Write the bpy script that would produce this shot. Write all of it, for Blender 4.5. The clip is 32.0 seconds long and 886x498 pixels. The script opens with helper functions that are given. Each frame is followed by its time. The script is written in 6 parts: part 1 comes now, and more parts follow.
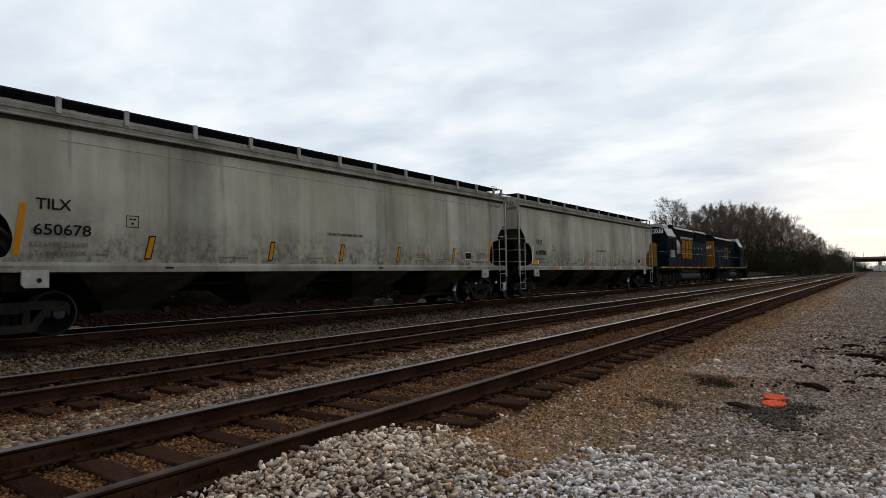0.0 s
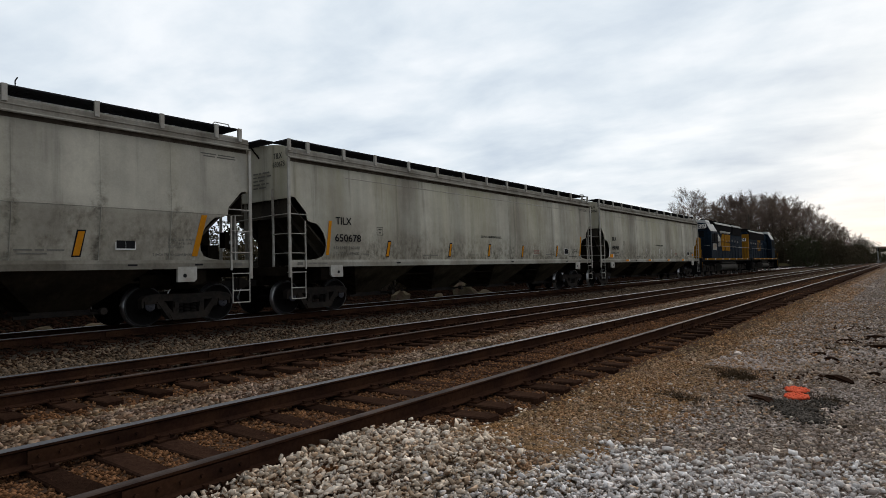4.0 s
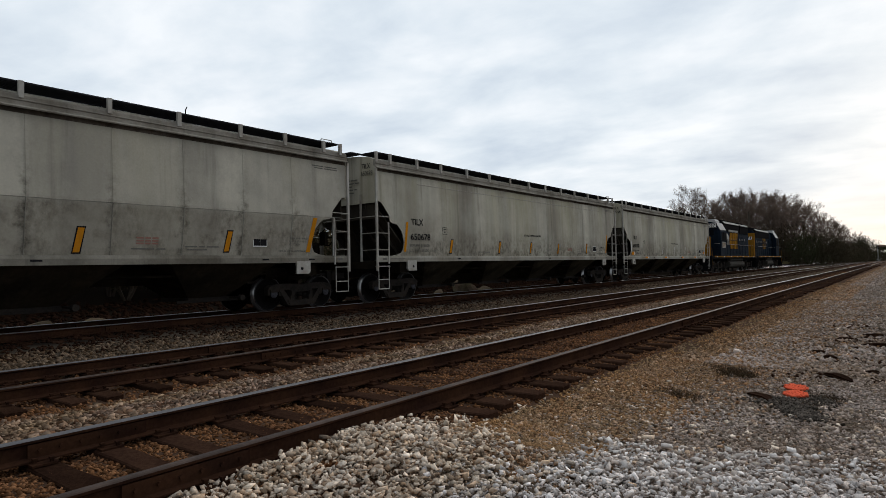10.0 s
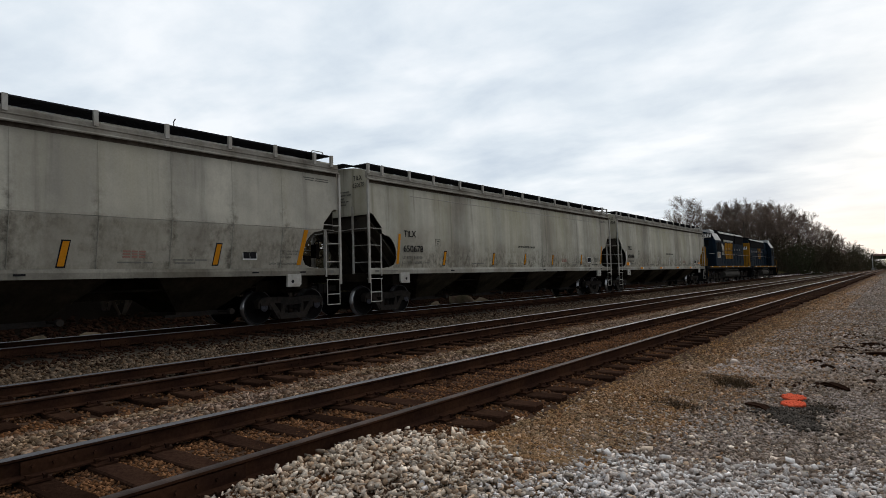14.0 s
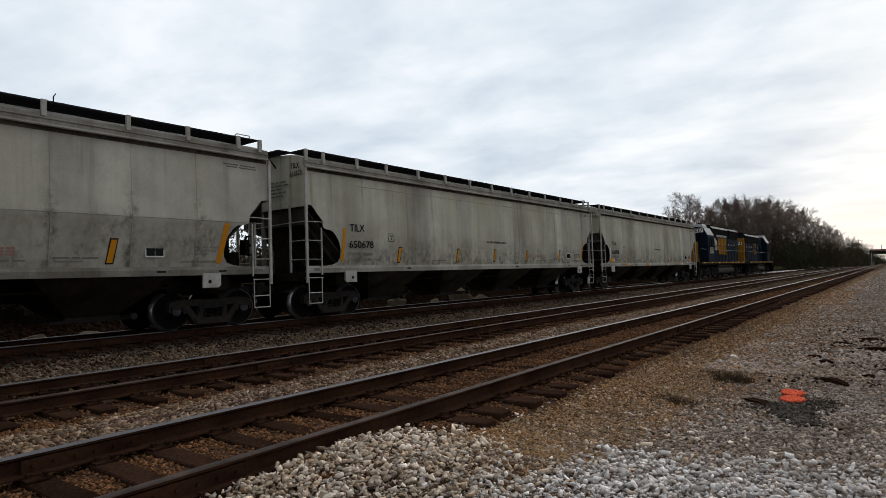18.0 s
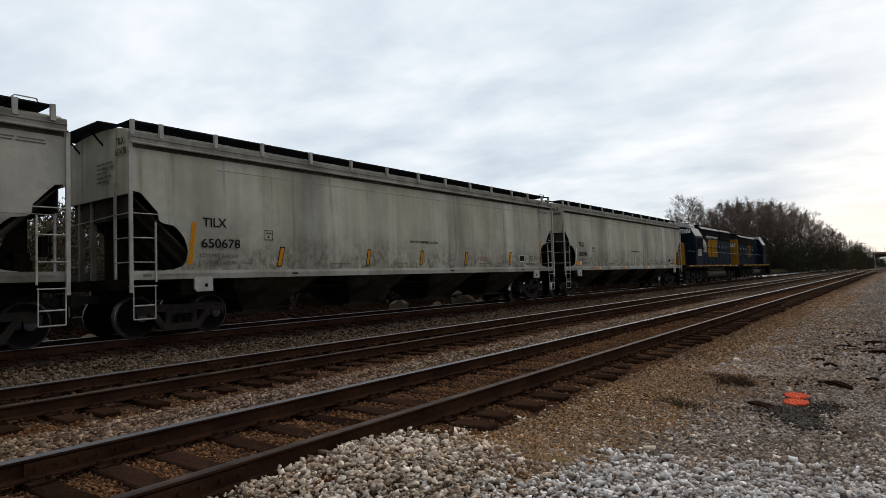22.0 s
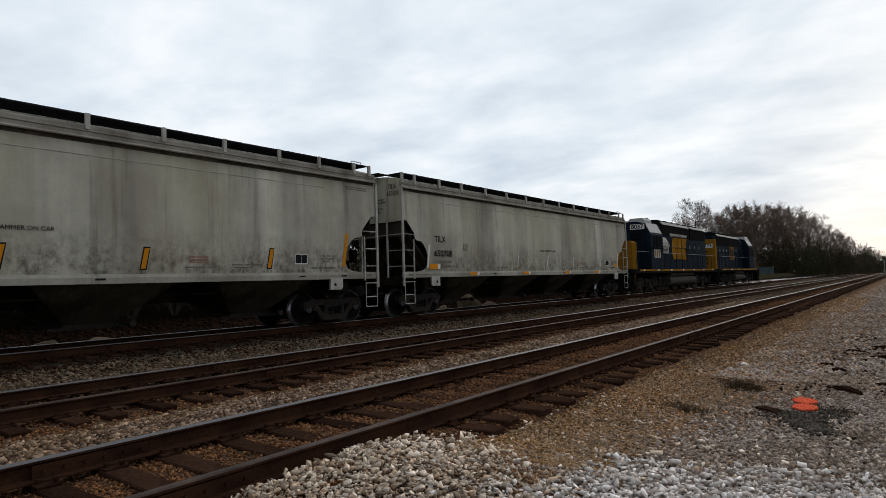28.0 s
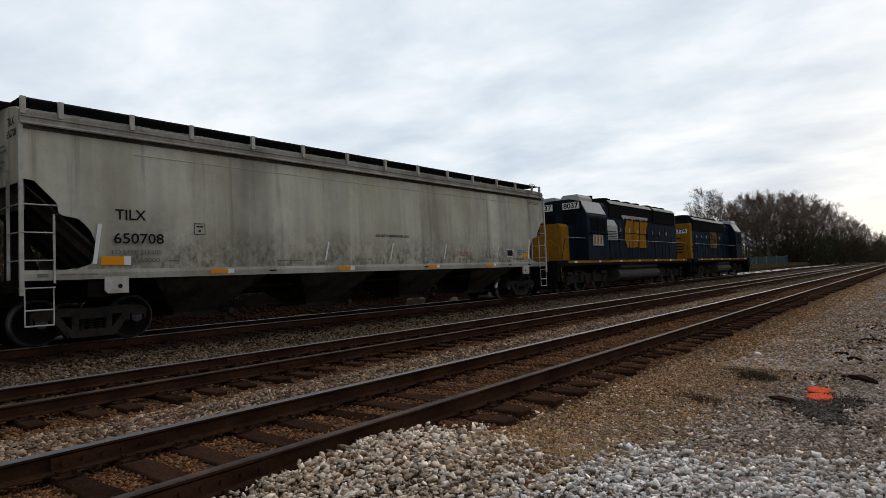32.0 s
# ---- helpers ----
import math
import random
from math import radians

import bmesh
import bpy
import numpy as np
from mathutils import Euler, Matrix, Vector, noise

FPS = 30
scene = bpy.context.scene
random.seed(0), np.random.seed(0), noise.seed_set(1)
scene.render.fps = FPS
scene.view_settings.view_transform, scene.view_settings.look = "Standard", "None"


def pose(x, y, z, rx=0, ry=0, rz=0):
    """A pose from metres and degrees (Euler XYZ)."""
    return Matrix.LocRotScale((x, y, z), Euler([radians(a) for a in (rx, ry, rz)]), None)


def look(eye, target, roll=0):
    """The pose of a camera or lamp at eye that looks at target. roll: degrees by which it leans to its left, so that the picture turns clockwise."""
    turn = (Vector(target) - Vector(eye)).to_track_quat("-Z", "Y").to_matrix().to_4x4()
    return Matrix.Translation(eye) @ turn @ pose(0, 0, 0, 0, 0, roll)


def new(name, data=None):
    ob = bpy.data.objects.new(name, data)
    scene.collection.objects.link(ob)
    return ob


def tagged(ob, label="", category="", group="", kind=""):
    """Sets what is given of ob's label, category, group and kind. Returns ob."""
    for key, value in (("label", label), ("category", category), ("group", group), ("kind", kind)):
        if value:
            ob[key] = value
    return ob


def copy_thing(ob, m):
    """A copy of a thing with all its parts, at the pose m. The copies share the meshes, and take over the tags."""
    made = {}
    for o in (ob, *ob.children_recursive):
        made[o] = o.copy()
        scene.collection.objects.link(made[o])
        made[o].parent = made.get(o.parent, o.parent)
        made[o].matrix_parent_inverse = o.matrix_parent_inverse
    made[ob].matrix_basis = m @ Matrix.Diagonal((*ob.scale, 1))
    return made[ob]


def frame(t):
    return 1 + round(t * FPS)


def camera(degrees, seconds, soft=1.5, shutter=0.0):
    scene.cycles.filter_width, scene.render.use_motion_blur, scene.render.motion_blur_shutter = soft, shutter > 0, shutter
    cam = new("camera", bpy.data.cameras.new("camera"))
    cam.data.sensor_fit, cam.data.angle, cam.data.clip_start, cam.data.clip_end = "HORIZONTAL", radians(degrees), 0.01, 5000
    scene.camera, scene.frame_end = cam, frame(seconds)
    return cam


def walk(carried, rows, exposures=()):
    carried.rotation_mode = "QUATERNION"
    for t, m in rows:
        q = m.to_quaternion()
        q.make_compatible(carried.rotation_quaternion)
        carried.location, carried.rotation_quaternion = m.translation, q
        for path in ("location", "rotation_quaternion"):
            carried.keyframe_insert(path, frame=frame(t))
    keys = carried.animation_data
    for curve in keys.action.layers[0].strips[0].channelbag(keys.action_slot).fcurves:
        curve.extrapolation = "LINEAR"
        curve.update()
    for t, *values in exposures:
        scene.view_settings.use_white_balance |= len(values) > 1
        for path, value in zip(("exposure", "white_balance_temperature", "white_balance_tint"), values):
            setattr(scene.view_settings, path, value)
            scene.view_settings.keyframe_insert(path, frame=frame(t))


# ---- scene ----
cam = camera(72.46, 32.0, 0.55)
PATH = [
    (0.0, pose(0, 0, 1.54, 92.48, 0.89, 35.70)),
    (0.5, pose(0, 0, 1.54, 92.39, 0.93, 36.11)),
    (1.0, pose(0, 0, 1.54, 92.22, 0.94, 36.57)),
    (1.5, pose(0, 0, 1.54, 91.95, 1.21, 36.92)),
    (2.0, pose(0, 0, 1.54, 91.85, 1.32, 36.82)),
    (2.5, pose(0, 0, 1.54, 91.84, 1.18, 36.76)),
    (3.0, pose(0, 0, 1.54, 91.90, 1.37, 37.26)),
    (3.5, pose(0, 0, 1.54, 91.94, 1.51, 37.26)),
    (5.5, pose(0, 0, 1.54, 92.15, 1.25, 37.44)),
    (6.0, pose(0, 0, 1.54, 92.04, 1.29, 37.44)),
    (6.5, pose(0, 0, 1.54, 92.10, 1.23, 37.52)),
    (7.0, pose(0, 0, 1.54, 92.03, 0.84, 37.71)),
    (7.5, pose(0, 0, 1.54, 92.07, 0.98, 37.57)),
    (8.0, pose(0, 0, 1.54, 91.93, 1.07, 37.27)),
    (8.5, pose(0, 0, 1.54, 91.90, 1.01, 37.16)),
    (9.0, pose(0, 0, 1.54, 91.75, 0.97, 36.79)),
    (9.5, pose(0, 0, 1.54, 91.61, 0.98, 36.95)),
    (10.0, pose(0, 0, 1.54, 91.63, 1.22, 37.28)),
    (10.5, pose(0, 0, 1.54, 91.51, 1.38, 37.45)),
    (11.0, pose(0, 0, 1.54, 91.97, 1.24, 37.49)),
    (11.5, pose(0, 0, 1.54, 92.21, 1.28, 37.45)),
    (12.0, pose(0, 0, 1.54, 92.29, 1.41, 37.54)),
    (12.5, pose(0, 0, 1.54, 92.48, 1.51, 37.46)),
    (13.0, pose(0, 0, 1.54, 92.51, 1.45, 37.32)),
    (13.5, pose(0, 0, 1.54, 92.69, 1.54, 37.10)),
    (14.0, pose(0, 0, 1.54, 92.74, 1.58, 36.95)),
    (14.5, pose(0, 0, 1.54, 92.78, 1.40, 36.95)),
    (16.5, pose(0, 0, 1.54, 92.57, 1.50, 36.53)),
    (17.0, pose(0, 0, 1.54, 92.38, 1.68, 36.93)),
    (17.5, pose(0, 0, 1.54, 92.40, 1.73, 36.70)),
    (18.0, pose(0, 0, 1.54, 92.46, 1.83, 36.89)),
    (18.5, pose(0, 0, 1.54, 92.32, 1.61, 36.76)),
    (19.0, pose(0, 0, 1.54, 92.13, 1.48, 36.96)),
    (19.5, pose(0, 0, 1.54, 92.37, 1.44, 36.95)),
    (20.0, pose(0, 0, 1.54, 92.11, 1.39, 36.75)),
    (20.5, pose(0, 0, 1.54, 92.23, 1.49, 36.35)),
    (21.0, pose(0, 0, 1.54, 92.11, 1.58, 37.01)),
    (21.5, pose(0, 0, 1.54, 92.50, 1.79, 37.02)),
    (22.0, pose(0, 0, 1.54, 92.76, 1.87, 37.10)),
    (22.5, pose(0, 0, 1.54, 92.32, 1.46, 37.17)),
    (23.0, pose(0, 0, 1.54, 92.51, 1.27, 37.23)),
    (23.5, pose(0, 0, 1.54, 92.47, 1.27, 37.47)),
    (24.0, pose(0, 0, 1.54, 92.50, 1.31, 37.60)),
    (24.5, pose(0, 0, 1.54, 92.65, 1.50, 37.76)),
    (25.0, pose(0, 0, 1.54, 92.67, 1.56, 37.86)),
    (25.5, pose(0, 0, 1.54, 92.66, 1.64, 37.90)),
    (27.5, pose(0, 0, 1.54, 93.04, 2.07, 37.80)),
    (28.0, pose(0, 0, 1.54, 93.12, 1.78, 37.68)),
    (28.5, pose(0, 0, 1.54, 92.74, 1.64, 37.84)),
    (29.0, pose(0, 0, 1.54, 92.57, 1.55, 38.24)),
    (29.5, pose(0, 0, 1.54, 92.81, 1.44, 38.08)),
    (30.0, pose(0, 0, 1.54, 92.99, 1.70, 38.32)),
    (30.5, pose(0, 0, 1.54, 92.45, 1.75, 38.42)),
    (31.0, pose(0, 0, 1.54, 92.37, 1.94, 38.63)),
    (31.5, pose(0, 0, 1.54, 92.45, 2.15, 38.78)),
    (32.0, pose(0, 0, 1.54, 92.38, 2.26, 38.69)),
]
walk(cam, PATH)

# how far the train has rolled along the track, every half second
ROLLED = [
    -10.510, -9.532, -8.528, -7.548, -6.638, -5.755, -4.906, -4.112, -3.382, -2.716,
    -2.122, -1.606, -1.167, -0.792, -0.483, -0.257, -0.096, -0.023, 0.000, -0.043,
    -0.052, -0.078, -0.112, -0.122, -0.118, -0.128, -0.141, -0.179, -0.239, -0.347,
    -0.533, -0.812, -1.144, -1.484, -1.818, -2.223, -2.642, -3.041, -3.518, -4.051,
    -4.662, -5.310, -6.008, -6.722, -7.443, -8.263, -9.181, -10.092, -11.016, -11.986,
    -12.983, -13.967, -14.939, -16.012, -17.157, -18.344, -19.617, -20.864, -22.143, -23.465,
    -24.793, -26.129, -27.563, -28.985, -30.418,
]

# ---------------------------------------------------------------- plan
RAIL_Z1, RAIL_Z2, RAIL_Z3 = 0.293, 0.254, 0.438      # rail tops: near, middle and train track
TRACK_X1, TRACK_X2, TRACK_X3 = -4.596, -8.99, -14.428  # track centres
CAR_Y, CAR_L, BODY_H = 23.315, 20.60, 9.685              # middle car's centre, coupled length, half body length

# ---------------------------------------------------------------- light
world = bpy.data.worlds.new("overcast_sky")
scene.world = world
world.use_nodes = True
wn, wl = world.node_tree.nodes, world.node_tree.links
wn.clear()


def wnode(kind, **values):
    n = wn.new(kind)
    for k, v in values.items():
        n.inputs[k].default_value = v
    return n


sky = wn.new("ShaderNodeTexSky")
sky.sky_type = "NISHITA"
sky.sun_disc = False
sky.sun_elevation, sky.sun_rotation = radians(7), radians(12)
sky.air_density, sky.dust_density = 1.0, 3.0
coords = wn.new("ShaderNodeTexCoord")
split = wn.new("ShaderNodeSeparateXYZ")
wl.new(coords.outputs["Generated"], split.inputs[0])
# cloud layer seen flat from below: the way divided by its height
lift = wn.new("ShaderNodeMath")
lift.operation = "MAXIMUM"
lift.inputs[1].default_value = 0.0
wl.new(split.outputs["Z"], lift.inputs[0])
lift2 = wn.new("ShaderNodeMath")
lift2.operation = "ADD"
lift2.inputs[1].default_value = 0.17
wl.new(lift.outputs[0], lift2.inputs[0])
flat = wn.new("ShaderNodeVectorMath")
flat.operation = "DIVIDE"
wl.new(coords.outputs["Generated"], flat.inputs[0])
wl.new(lift2.outputs[0], flat.inputs[1])
turn = wn.new("ShaderNodeMapping")
turn.inputs["Rotation"].default_value = (0, 0, radians(-14))
turn.inputs["Scale"].default_value = (0.80, 1.05, 0.0)
turn.inputs["Location"].default_value = (0.4, 0.2, 0)
wl.new(flat.outputs[0], turn.inputs[0])
cloud = wnode("ShaderNodeTexNoise", Scale=1.9, Detail=8.0, Roughness=0.54, Distortion=0.15)
wl.new(turn.outputs[0], cloud.inputs["Vector"])
shade = wn.new("ShaderNodeValToRGB")
shade.color_ramp.elements[0].position, shade.color_ramp.elements[0].color = 0.30, (0.58, 0.665, 0.77, 1)
shade.color_ramp.elements[1].position, shade.color_ramp.elements[1].color = 0.64, (0.915, 0.955, 1.0, 1)
mid_shade = shade.color_ramp.elements.new(0.47)
mid_shade.color = (0.735, 0.81, 0.885, 1)
wl.new(cloud.outputs["Fac"], shade.inputs[0])
# brighter, warmer band low in the direction of the hidden sun
glow_dir = wn.new("ShaderNodeVectorMath")
glow_dir.operation = "DOT_PRODUCT"
glow_dir.inputs[1].default_value = Vector((0.06, 0.99, 0.03)).normalized()
wl.new(coords.outputs["Generated"], glow_dir.inputs[0])
glow = wn.new("ShaderNodeValToRGB")
glow.color_ramp.elements[0].position, glow.color_ramp.elements[0].color = 0.95, (0, 0, 0, 1)
glow.color_ramp.elements[1].position, glow.color_ramp.elements[1].color = 1.0, (1, 1, 1, 1)
wl.new(glow_dir.outputs["Value"], glow.inputs[0])
warm = wn.new("ShaderNodeMix")
warm.data_type = "RGBA"
low = wn.new("ShaderNodeMapRange")
for k, v in (("From Min", 0.0), ("From Max", 0.10), ("To Min", 0.75), ("To Max", 0.0)):
    low.inputs[k].default_value = v
wl.new(split.outputs["Z"], low.inputs["Value"])
both = wn.new("ShaderNodeMath")
both.operation = "MULTIPLY"
wl.new(glow.outputs["Color"], both.inputs[0])
wl.new(low.outputs["Result"], both.inputs[1])
wl.new(both.outputs[0], warm.inputs["Factor"])
wl.new(shade.outputs["Color"], warm.inputs["A"])
warm.inputs["B"].default_value = (1.0, 0.93, 0.80, 1)
mixed = wn.new("ShaderNodeMix")
mixed.data_type = "RGBA"
mixed.inputs["Factor"].default_value = 0.93
sky_gain = wn.new("ShaderNodeMix")
sky_gain.data_type = "RGBA"
sky_gain.blend_type = "MULTIPLY"
sky_gain.inputs["Factor"].default_value = 1.0
sky_gain.inputs["B"].default_value = (0.1, 0.1, 0.1, 1)
wl.new(sky.outputs[0], sky_gain.inputs["A"])
wl.new(sky_gain.outputs["Result"], mixed.inputs["A"])
wl.new(warm.outputs["Result"], mixed.inputs["B"])
# the cloud deck is brightest towards the low hidden sun and dims away from it
aim = wn.new("ShaderNodeVectorMath")
aim.operation = "DOT_PRODUCT"
aim.inputs[1].default_value = Vector((-0.50, 0.84, 0.20)).normalized()
wl.new(coords.outputs["Generated"], aim.inputs[0])
fall = wn.new("ShaderNodeMapRange")
fall.interpolation_type = "SMOOTHSTEP"
for k, v in (("From Min", -0.55), ("From Max", 0.80), ("To Min", 0.45), ("To Max", 1.07)):
    fall.inputs[k].default_value = v
wl.new(aim.outputs["Value"], fall.inputs["Value"])
back = wnode("ShaderNodeBackground", Strength=1.0)
wl.new(fall.outputs["Result"], back.inputs["Strength"])
wl.new(mixed.outputs["Result"], back.inputs["Color"])
out = wn.new("ShaderNodeOutputWorld")
wl.new(back.outputs[0], out.inputs[0])

sun = new("sun", bpy.data.lights.new("sun", "SUN"))
sun.data.energy, sun.data.angle, sun.data.color = 1.1, radians(24), (1.0, 0.93, 0.84)
sun.matrix_world = look((0, 0, 0), (-0.12, -0.99, -0.35))
scene.view_settings.exposure = 0.0

# ---------------------------------------------------------------- materials


def mat(name, base, rough=0.7, metal=0.0, grain=0.0, scale=8.0, second=None, big=1.2, bump=0.0, bump_scale=60.0, spread=0.0, island=0.0, streak=0.0, smudge=None, seam=0.0, film=None, edge=(0.4, 0.62), spec=0.08, tint=None, run=None, grime_z=(1.5, 3.0), soil=(0.45, 0.62), ior=0.0):
    """base mixed with second by a large noise; grain: fine light and dark; spread / island: change by object / loose piece; streak: runs downward."""
    m = bpy.data.materials.new(name)
    m.use_nodes = True
    nd, lk = m.node_tree.nodes, m.node_tree.links
    b = nd["Principled BSDF"]
    b.inputs["Roughness"].default_value, b.inputs["Metallic"].default_value = rough, metal
    b.inputs["Specular IOR Level"].default_value = spec
    b.inputs["IOR"].default_value = ior or (1.08 if spec <= 0.08 and metal == 0 else 1.45)    # dusty, dull surfaces hardly mirror the sky
    tc = nd.new("ShaderNodeTexCoord")

    def mix(kind, fac, a, c):
        x = nd.new("ShaderNodeMix")
        x.data_type, x.blend_type = "RGBA", kind
        for sock, v in (("Factor", fac), ("A", a), ("B", c)):
            if hasattr(v, "is_linked"):
                lk.new(v, x.inputs[sock])
            elif isinstance(v, (int, float)):
                x.inputs[sock].default_value = v
            else:
                x.inputs[sock].default_value = (*v, 1)
        return x.outputs["Result"]

    def noise_at(sc, det=5.0, rgh=0.6, stretch=None):
        n = nd.new("ShaderNodeTexNoise")
        n.inputs["Scale"].default_value, n.inputs["Detail"].default_value, n.inputs["Roughness"].default_value = sc, det, rgh
        src = tc.outputs["Object"]
        if stretch:
            mp = nd.new("ShaderNodeMapping")
            mp.inputs["Scale"].default_value = stretch
            lk.new(src, mp.inputs[0])
            src = mp.outputs[0]
        lk.new(src, n.inputs["Vector"])
        return n.outputs["Fac"]

    def ramp(v, lo, hi, a=0.0, c=1.0):
        r = nd.new("ShaderNodeMapRange")
        lk.new(v, r.inputs["Value"])
        for k, val in (("From Min", lo), ("From Max", hi), ("To Min", a), ("To Max", c)):
            r.inputs[k].default_value = val
        return r.outputs["Result"]

    def grey(v):
        c = nd.new("ShaderNodeCombineColor")
        for k in range(3):
            lk.new(v, c.inputs[k])
        return c.outputs[0]

    col = base
    if second is not None:
        col = mix("MIX", ramp(noise_at(big), *edge), base, second)
    if streak > 0:
        v = ramp(noise_at(0.75, 2.0, 0.5, (1.0, 1.0, 0.05)), 0.32, 0.68, 1 - streak * 0.9, 1 + streak * 0.5)
        col = mix("MULTIPLY", 1.0, col, grey(v))
        v = ramp(noise_at(2.2, 4.0, 0.55, (1.0, 1.0, 0.07)), 0.3, 0.72, 1 - streak * 0.8, 1 + streak * 0.4)
        col = mix("MULTIPLY", 1.0, col, grey(v))
        v = ramp(noise_at(3.4, 5.0, 0.6, (1.0, 1.0, 0.035)), 0.58, 0.72, 1.0, 1 - streak * 1.5)
        col = mix("MULTIPLY", 1.0, col, grey(v))
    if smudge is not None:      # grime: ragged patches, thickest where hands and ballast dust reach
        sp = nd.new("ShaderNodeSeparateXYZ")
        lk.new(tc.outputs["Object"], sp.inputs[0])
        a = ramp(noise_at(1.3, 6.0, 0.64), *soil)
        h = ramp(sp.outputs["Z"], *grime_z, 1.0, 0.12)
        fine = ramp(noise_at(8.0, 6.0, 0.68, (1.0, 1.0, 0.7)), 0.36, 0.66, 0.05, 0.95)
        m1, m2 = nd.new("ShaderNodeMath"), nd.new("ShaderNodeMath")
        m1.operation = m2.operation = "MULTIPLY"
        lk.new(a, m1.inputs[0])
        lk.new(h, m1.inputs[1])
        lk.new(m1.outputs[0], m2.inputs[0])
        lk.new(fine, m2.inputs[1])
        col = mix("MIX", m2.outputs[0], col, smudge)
        if film is not None:        # even brown tone below the crease: dust, and the down-tilted sheet's shade
            m3 = nd.new("ShaderNodeMath")
            m3.operation, m3.inputs[1].default_value = "MULTIPLY", film[3]
            lk.new(ramp(sp.outputs["Z"], *grime_z, 1.0, 0.0), m3.inputs[0])
            col = mix("MIX", m3.outputs[0], col, film[:3])
        if seam > 0:                # ragged dirt along the upright welds
            ma, mb = nd.new("ShaderNodeMath"), nd.new("ShaderNodeMath")
            ma.operation, mb.operation = "PINGPONG", "MULTIPLY_ADD"
            ma.inputs[1].default_value = seam / 2
            lk.new(sp.outputs["Y"], mb.inputs[0])
            mb.inputs[1].default_value = 1.0
            lk.new(ramp(noise_at(2.6, 5.0, 0.65), 0.3, 0.7, -0.13, 0.13), mb.inputs[2])
            lk.new(mb.outputs[0], ma.inputs[0])
            near = ramp(ma.outputs[0], 0.01, 0.16, 0.85, 0.0)
            m4, m5 = nd.new("ShaderNodeMath"), nd.new("ShaderNodeMath")
            m4.operation = m5.operation = "MULTIPLY"
            lk.new(near, m4.inputs[0])
            lk.new(ramp(noise_at(4.5, 6.0, 0.7), 0.40, 0.62), m4.inputs[1])
            lk.new(m4.outputs[0], m5.inputs[0])
            lk.new(ramp(sp.outputs["Z"], grime_z[0] + 0.1, grime_z[1] + 0.6, 1.0, 0.22), m5.inputs[1])
            col = mix("MIX", m5.outputs[0], col, smudge)
    if run is not None:         # yellowed runs from the roof edge down
        sp = nd.new("ShaderNodeSeparateXYZ")
        lk.new(tc.outputs["Object"], sp.inputs[0])
        a = ramp(noise_at(0.9, 7.0, 0.66, (1.0, 1.0, 0.10)), 0.46, 0.72)
        m1 = nd.new("ShaderNodeMath")
        m1.operation = "MULTIPLY"
        lk.new(a, m1.inputs[0])
        lk.new(ramp(sp.outputs["Z"], 1.9, 4.2, 0.25, 1.0), m1.inputs[1])
        col = mix("MIX", m1.outputs[0], col, run)
    if grain > 0:
        v = ramp(noise_at(scale, 6.0, 0.68), 0.25, 0.75, 1 - grain, 1 + grain)
        col = mix("MULTIPLY", 1.0, col, grey(v))
    if spread > 0:
        o = nd.new("ShaderNodeObjectInfo")
        col = mix("MULTIPLY", 1.0, col, grey(ramp(o.outputs["Random"], 0, 1, 1 - spread, 1 + spread)))
    if island > 0:
        o = nd.new("ShaderNodeNewGeometry")
        col = mix("MULTIPLY", 1.0, col, grey(ramp(o.outputs["Random Per Island"], 0, 1, 1 - island, 1 + island)))
    if tint is not None:        # some loose pieces of another stone
        o = nd.new("ShaderNodeNewGeometry")
        fr, pw = nd.new("ShaderNodeMath"), nd.new("ShaderNodeMath")
        fr.operation, pw.operation = "FRACT", "MULTIPLY"
        mu = nd.new("ShaderNodeMath")
        mu.operation, mu.inputs[1].default_value = "MULTIPLY", 37.7
        lk.new(o.outputs["Random Per Island"], mu.inputs[0])
        lk.new(mu.outputs[0], fr.inputs[0])
        lk.new(fr.outputs[0], pw.inputs[0])
        lk.new(fr.outputs[0], pw.inputs[1])
        col = mix("MIX", pw.outputs[0], col, mix("MULTIPLY", 1.0, col, tint))
    if hasattr(col, "is_linked"):
        lk.new(col, b.inputs["Base Color"])
    else:
        b.inputs["Base Color"].default_value = (*col, 1)
    if bump > 0:
        bp = nd.new("ShaderNodeBump")
        bp.inputs["Strength"].default_value, bp.inputs["Distance"].default_value = bump, 0.02
        lk.new(noise_at(bump_scale, 5.0, 0.6), bp.inputs["Height"])
        lk.new(bp.outputs[0], b.inputs["Normal"])
    return m


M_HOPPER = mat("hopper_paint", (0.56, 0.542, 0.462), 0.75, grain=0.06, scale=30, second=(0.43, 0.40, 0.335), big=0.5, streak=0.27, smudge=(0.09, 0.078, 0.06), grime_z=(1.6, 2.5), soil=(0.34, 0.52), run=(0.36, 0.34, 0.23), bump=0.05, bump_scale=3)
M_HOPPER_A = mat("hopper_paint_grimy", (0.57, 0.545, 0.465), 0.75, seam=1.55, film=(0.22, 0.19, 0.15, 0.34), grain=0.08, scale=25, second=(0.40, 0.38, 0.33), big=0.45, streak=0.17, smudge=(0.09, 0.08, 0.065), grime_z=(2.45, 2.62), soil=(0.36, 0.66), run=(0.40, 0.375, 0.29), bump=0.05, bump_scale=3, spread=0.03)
M_WELD = mat("dirty_weld", (0.20, 0.19, 0.165), 0.8, grain=0.35, scale=5, second=(0.34, 0.33, 0.29), big=1.2)
M_EAVE_SHADE = mat("sooty_seam", (0.075, 0.064, 0.052), 0.9, spec=0.03, grain=0.35, scale=9, second=(0.14, 0.12, 0.10), big=1.0)
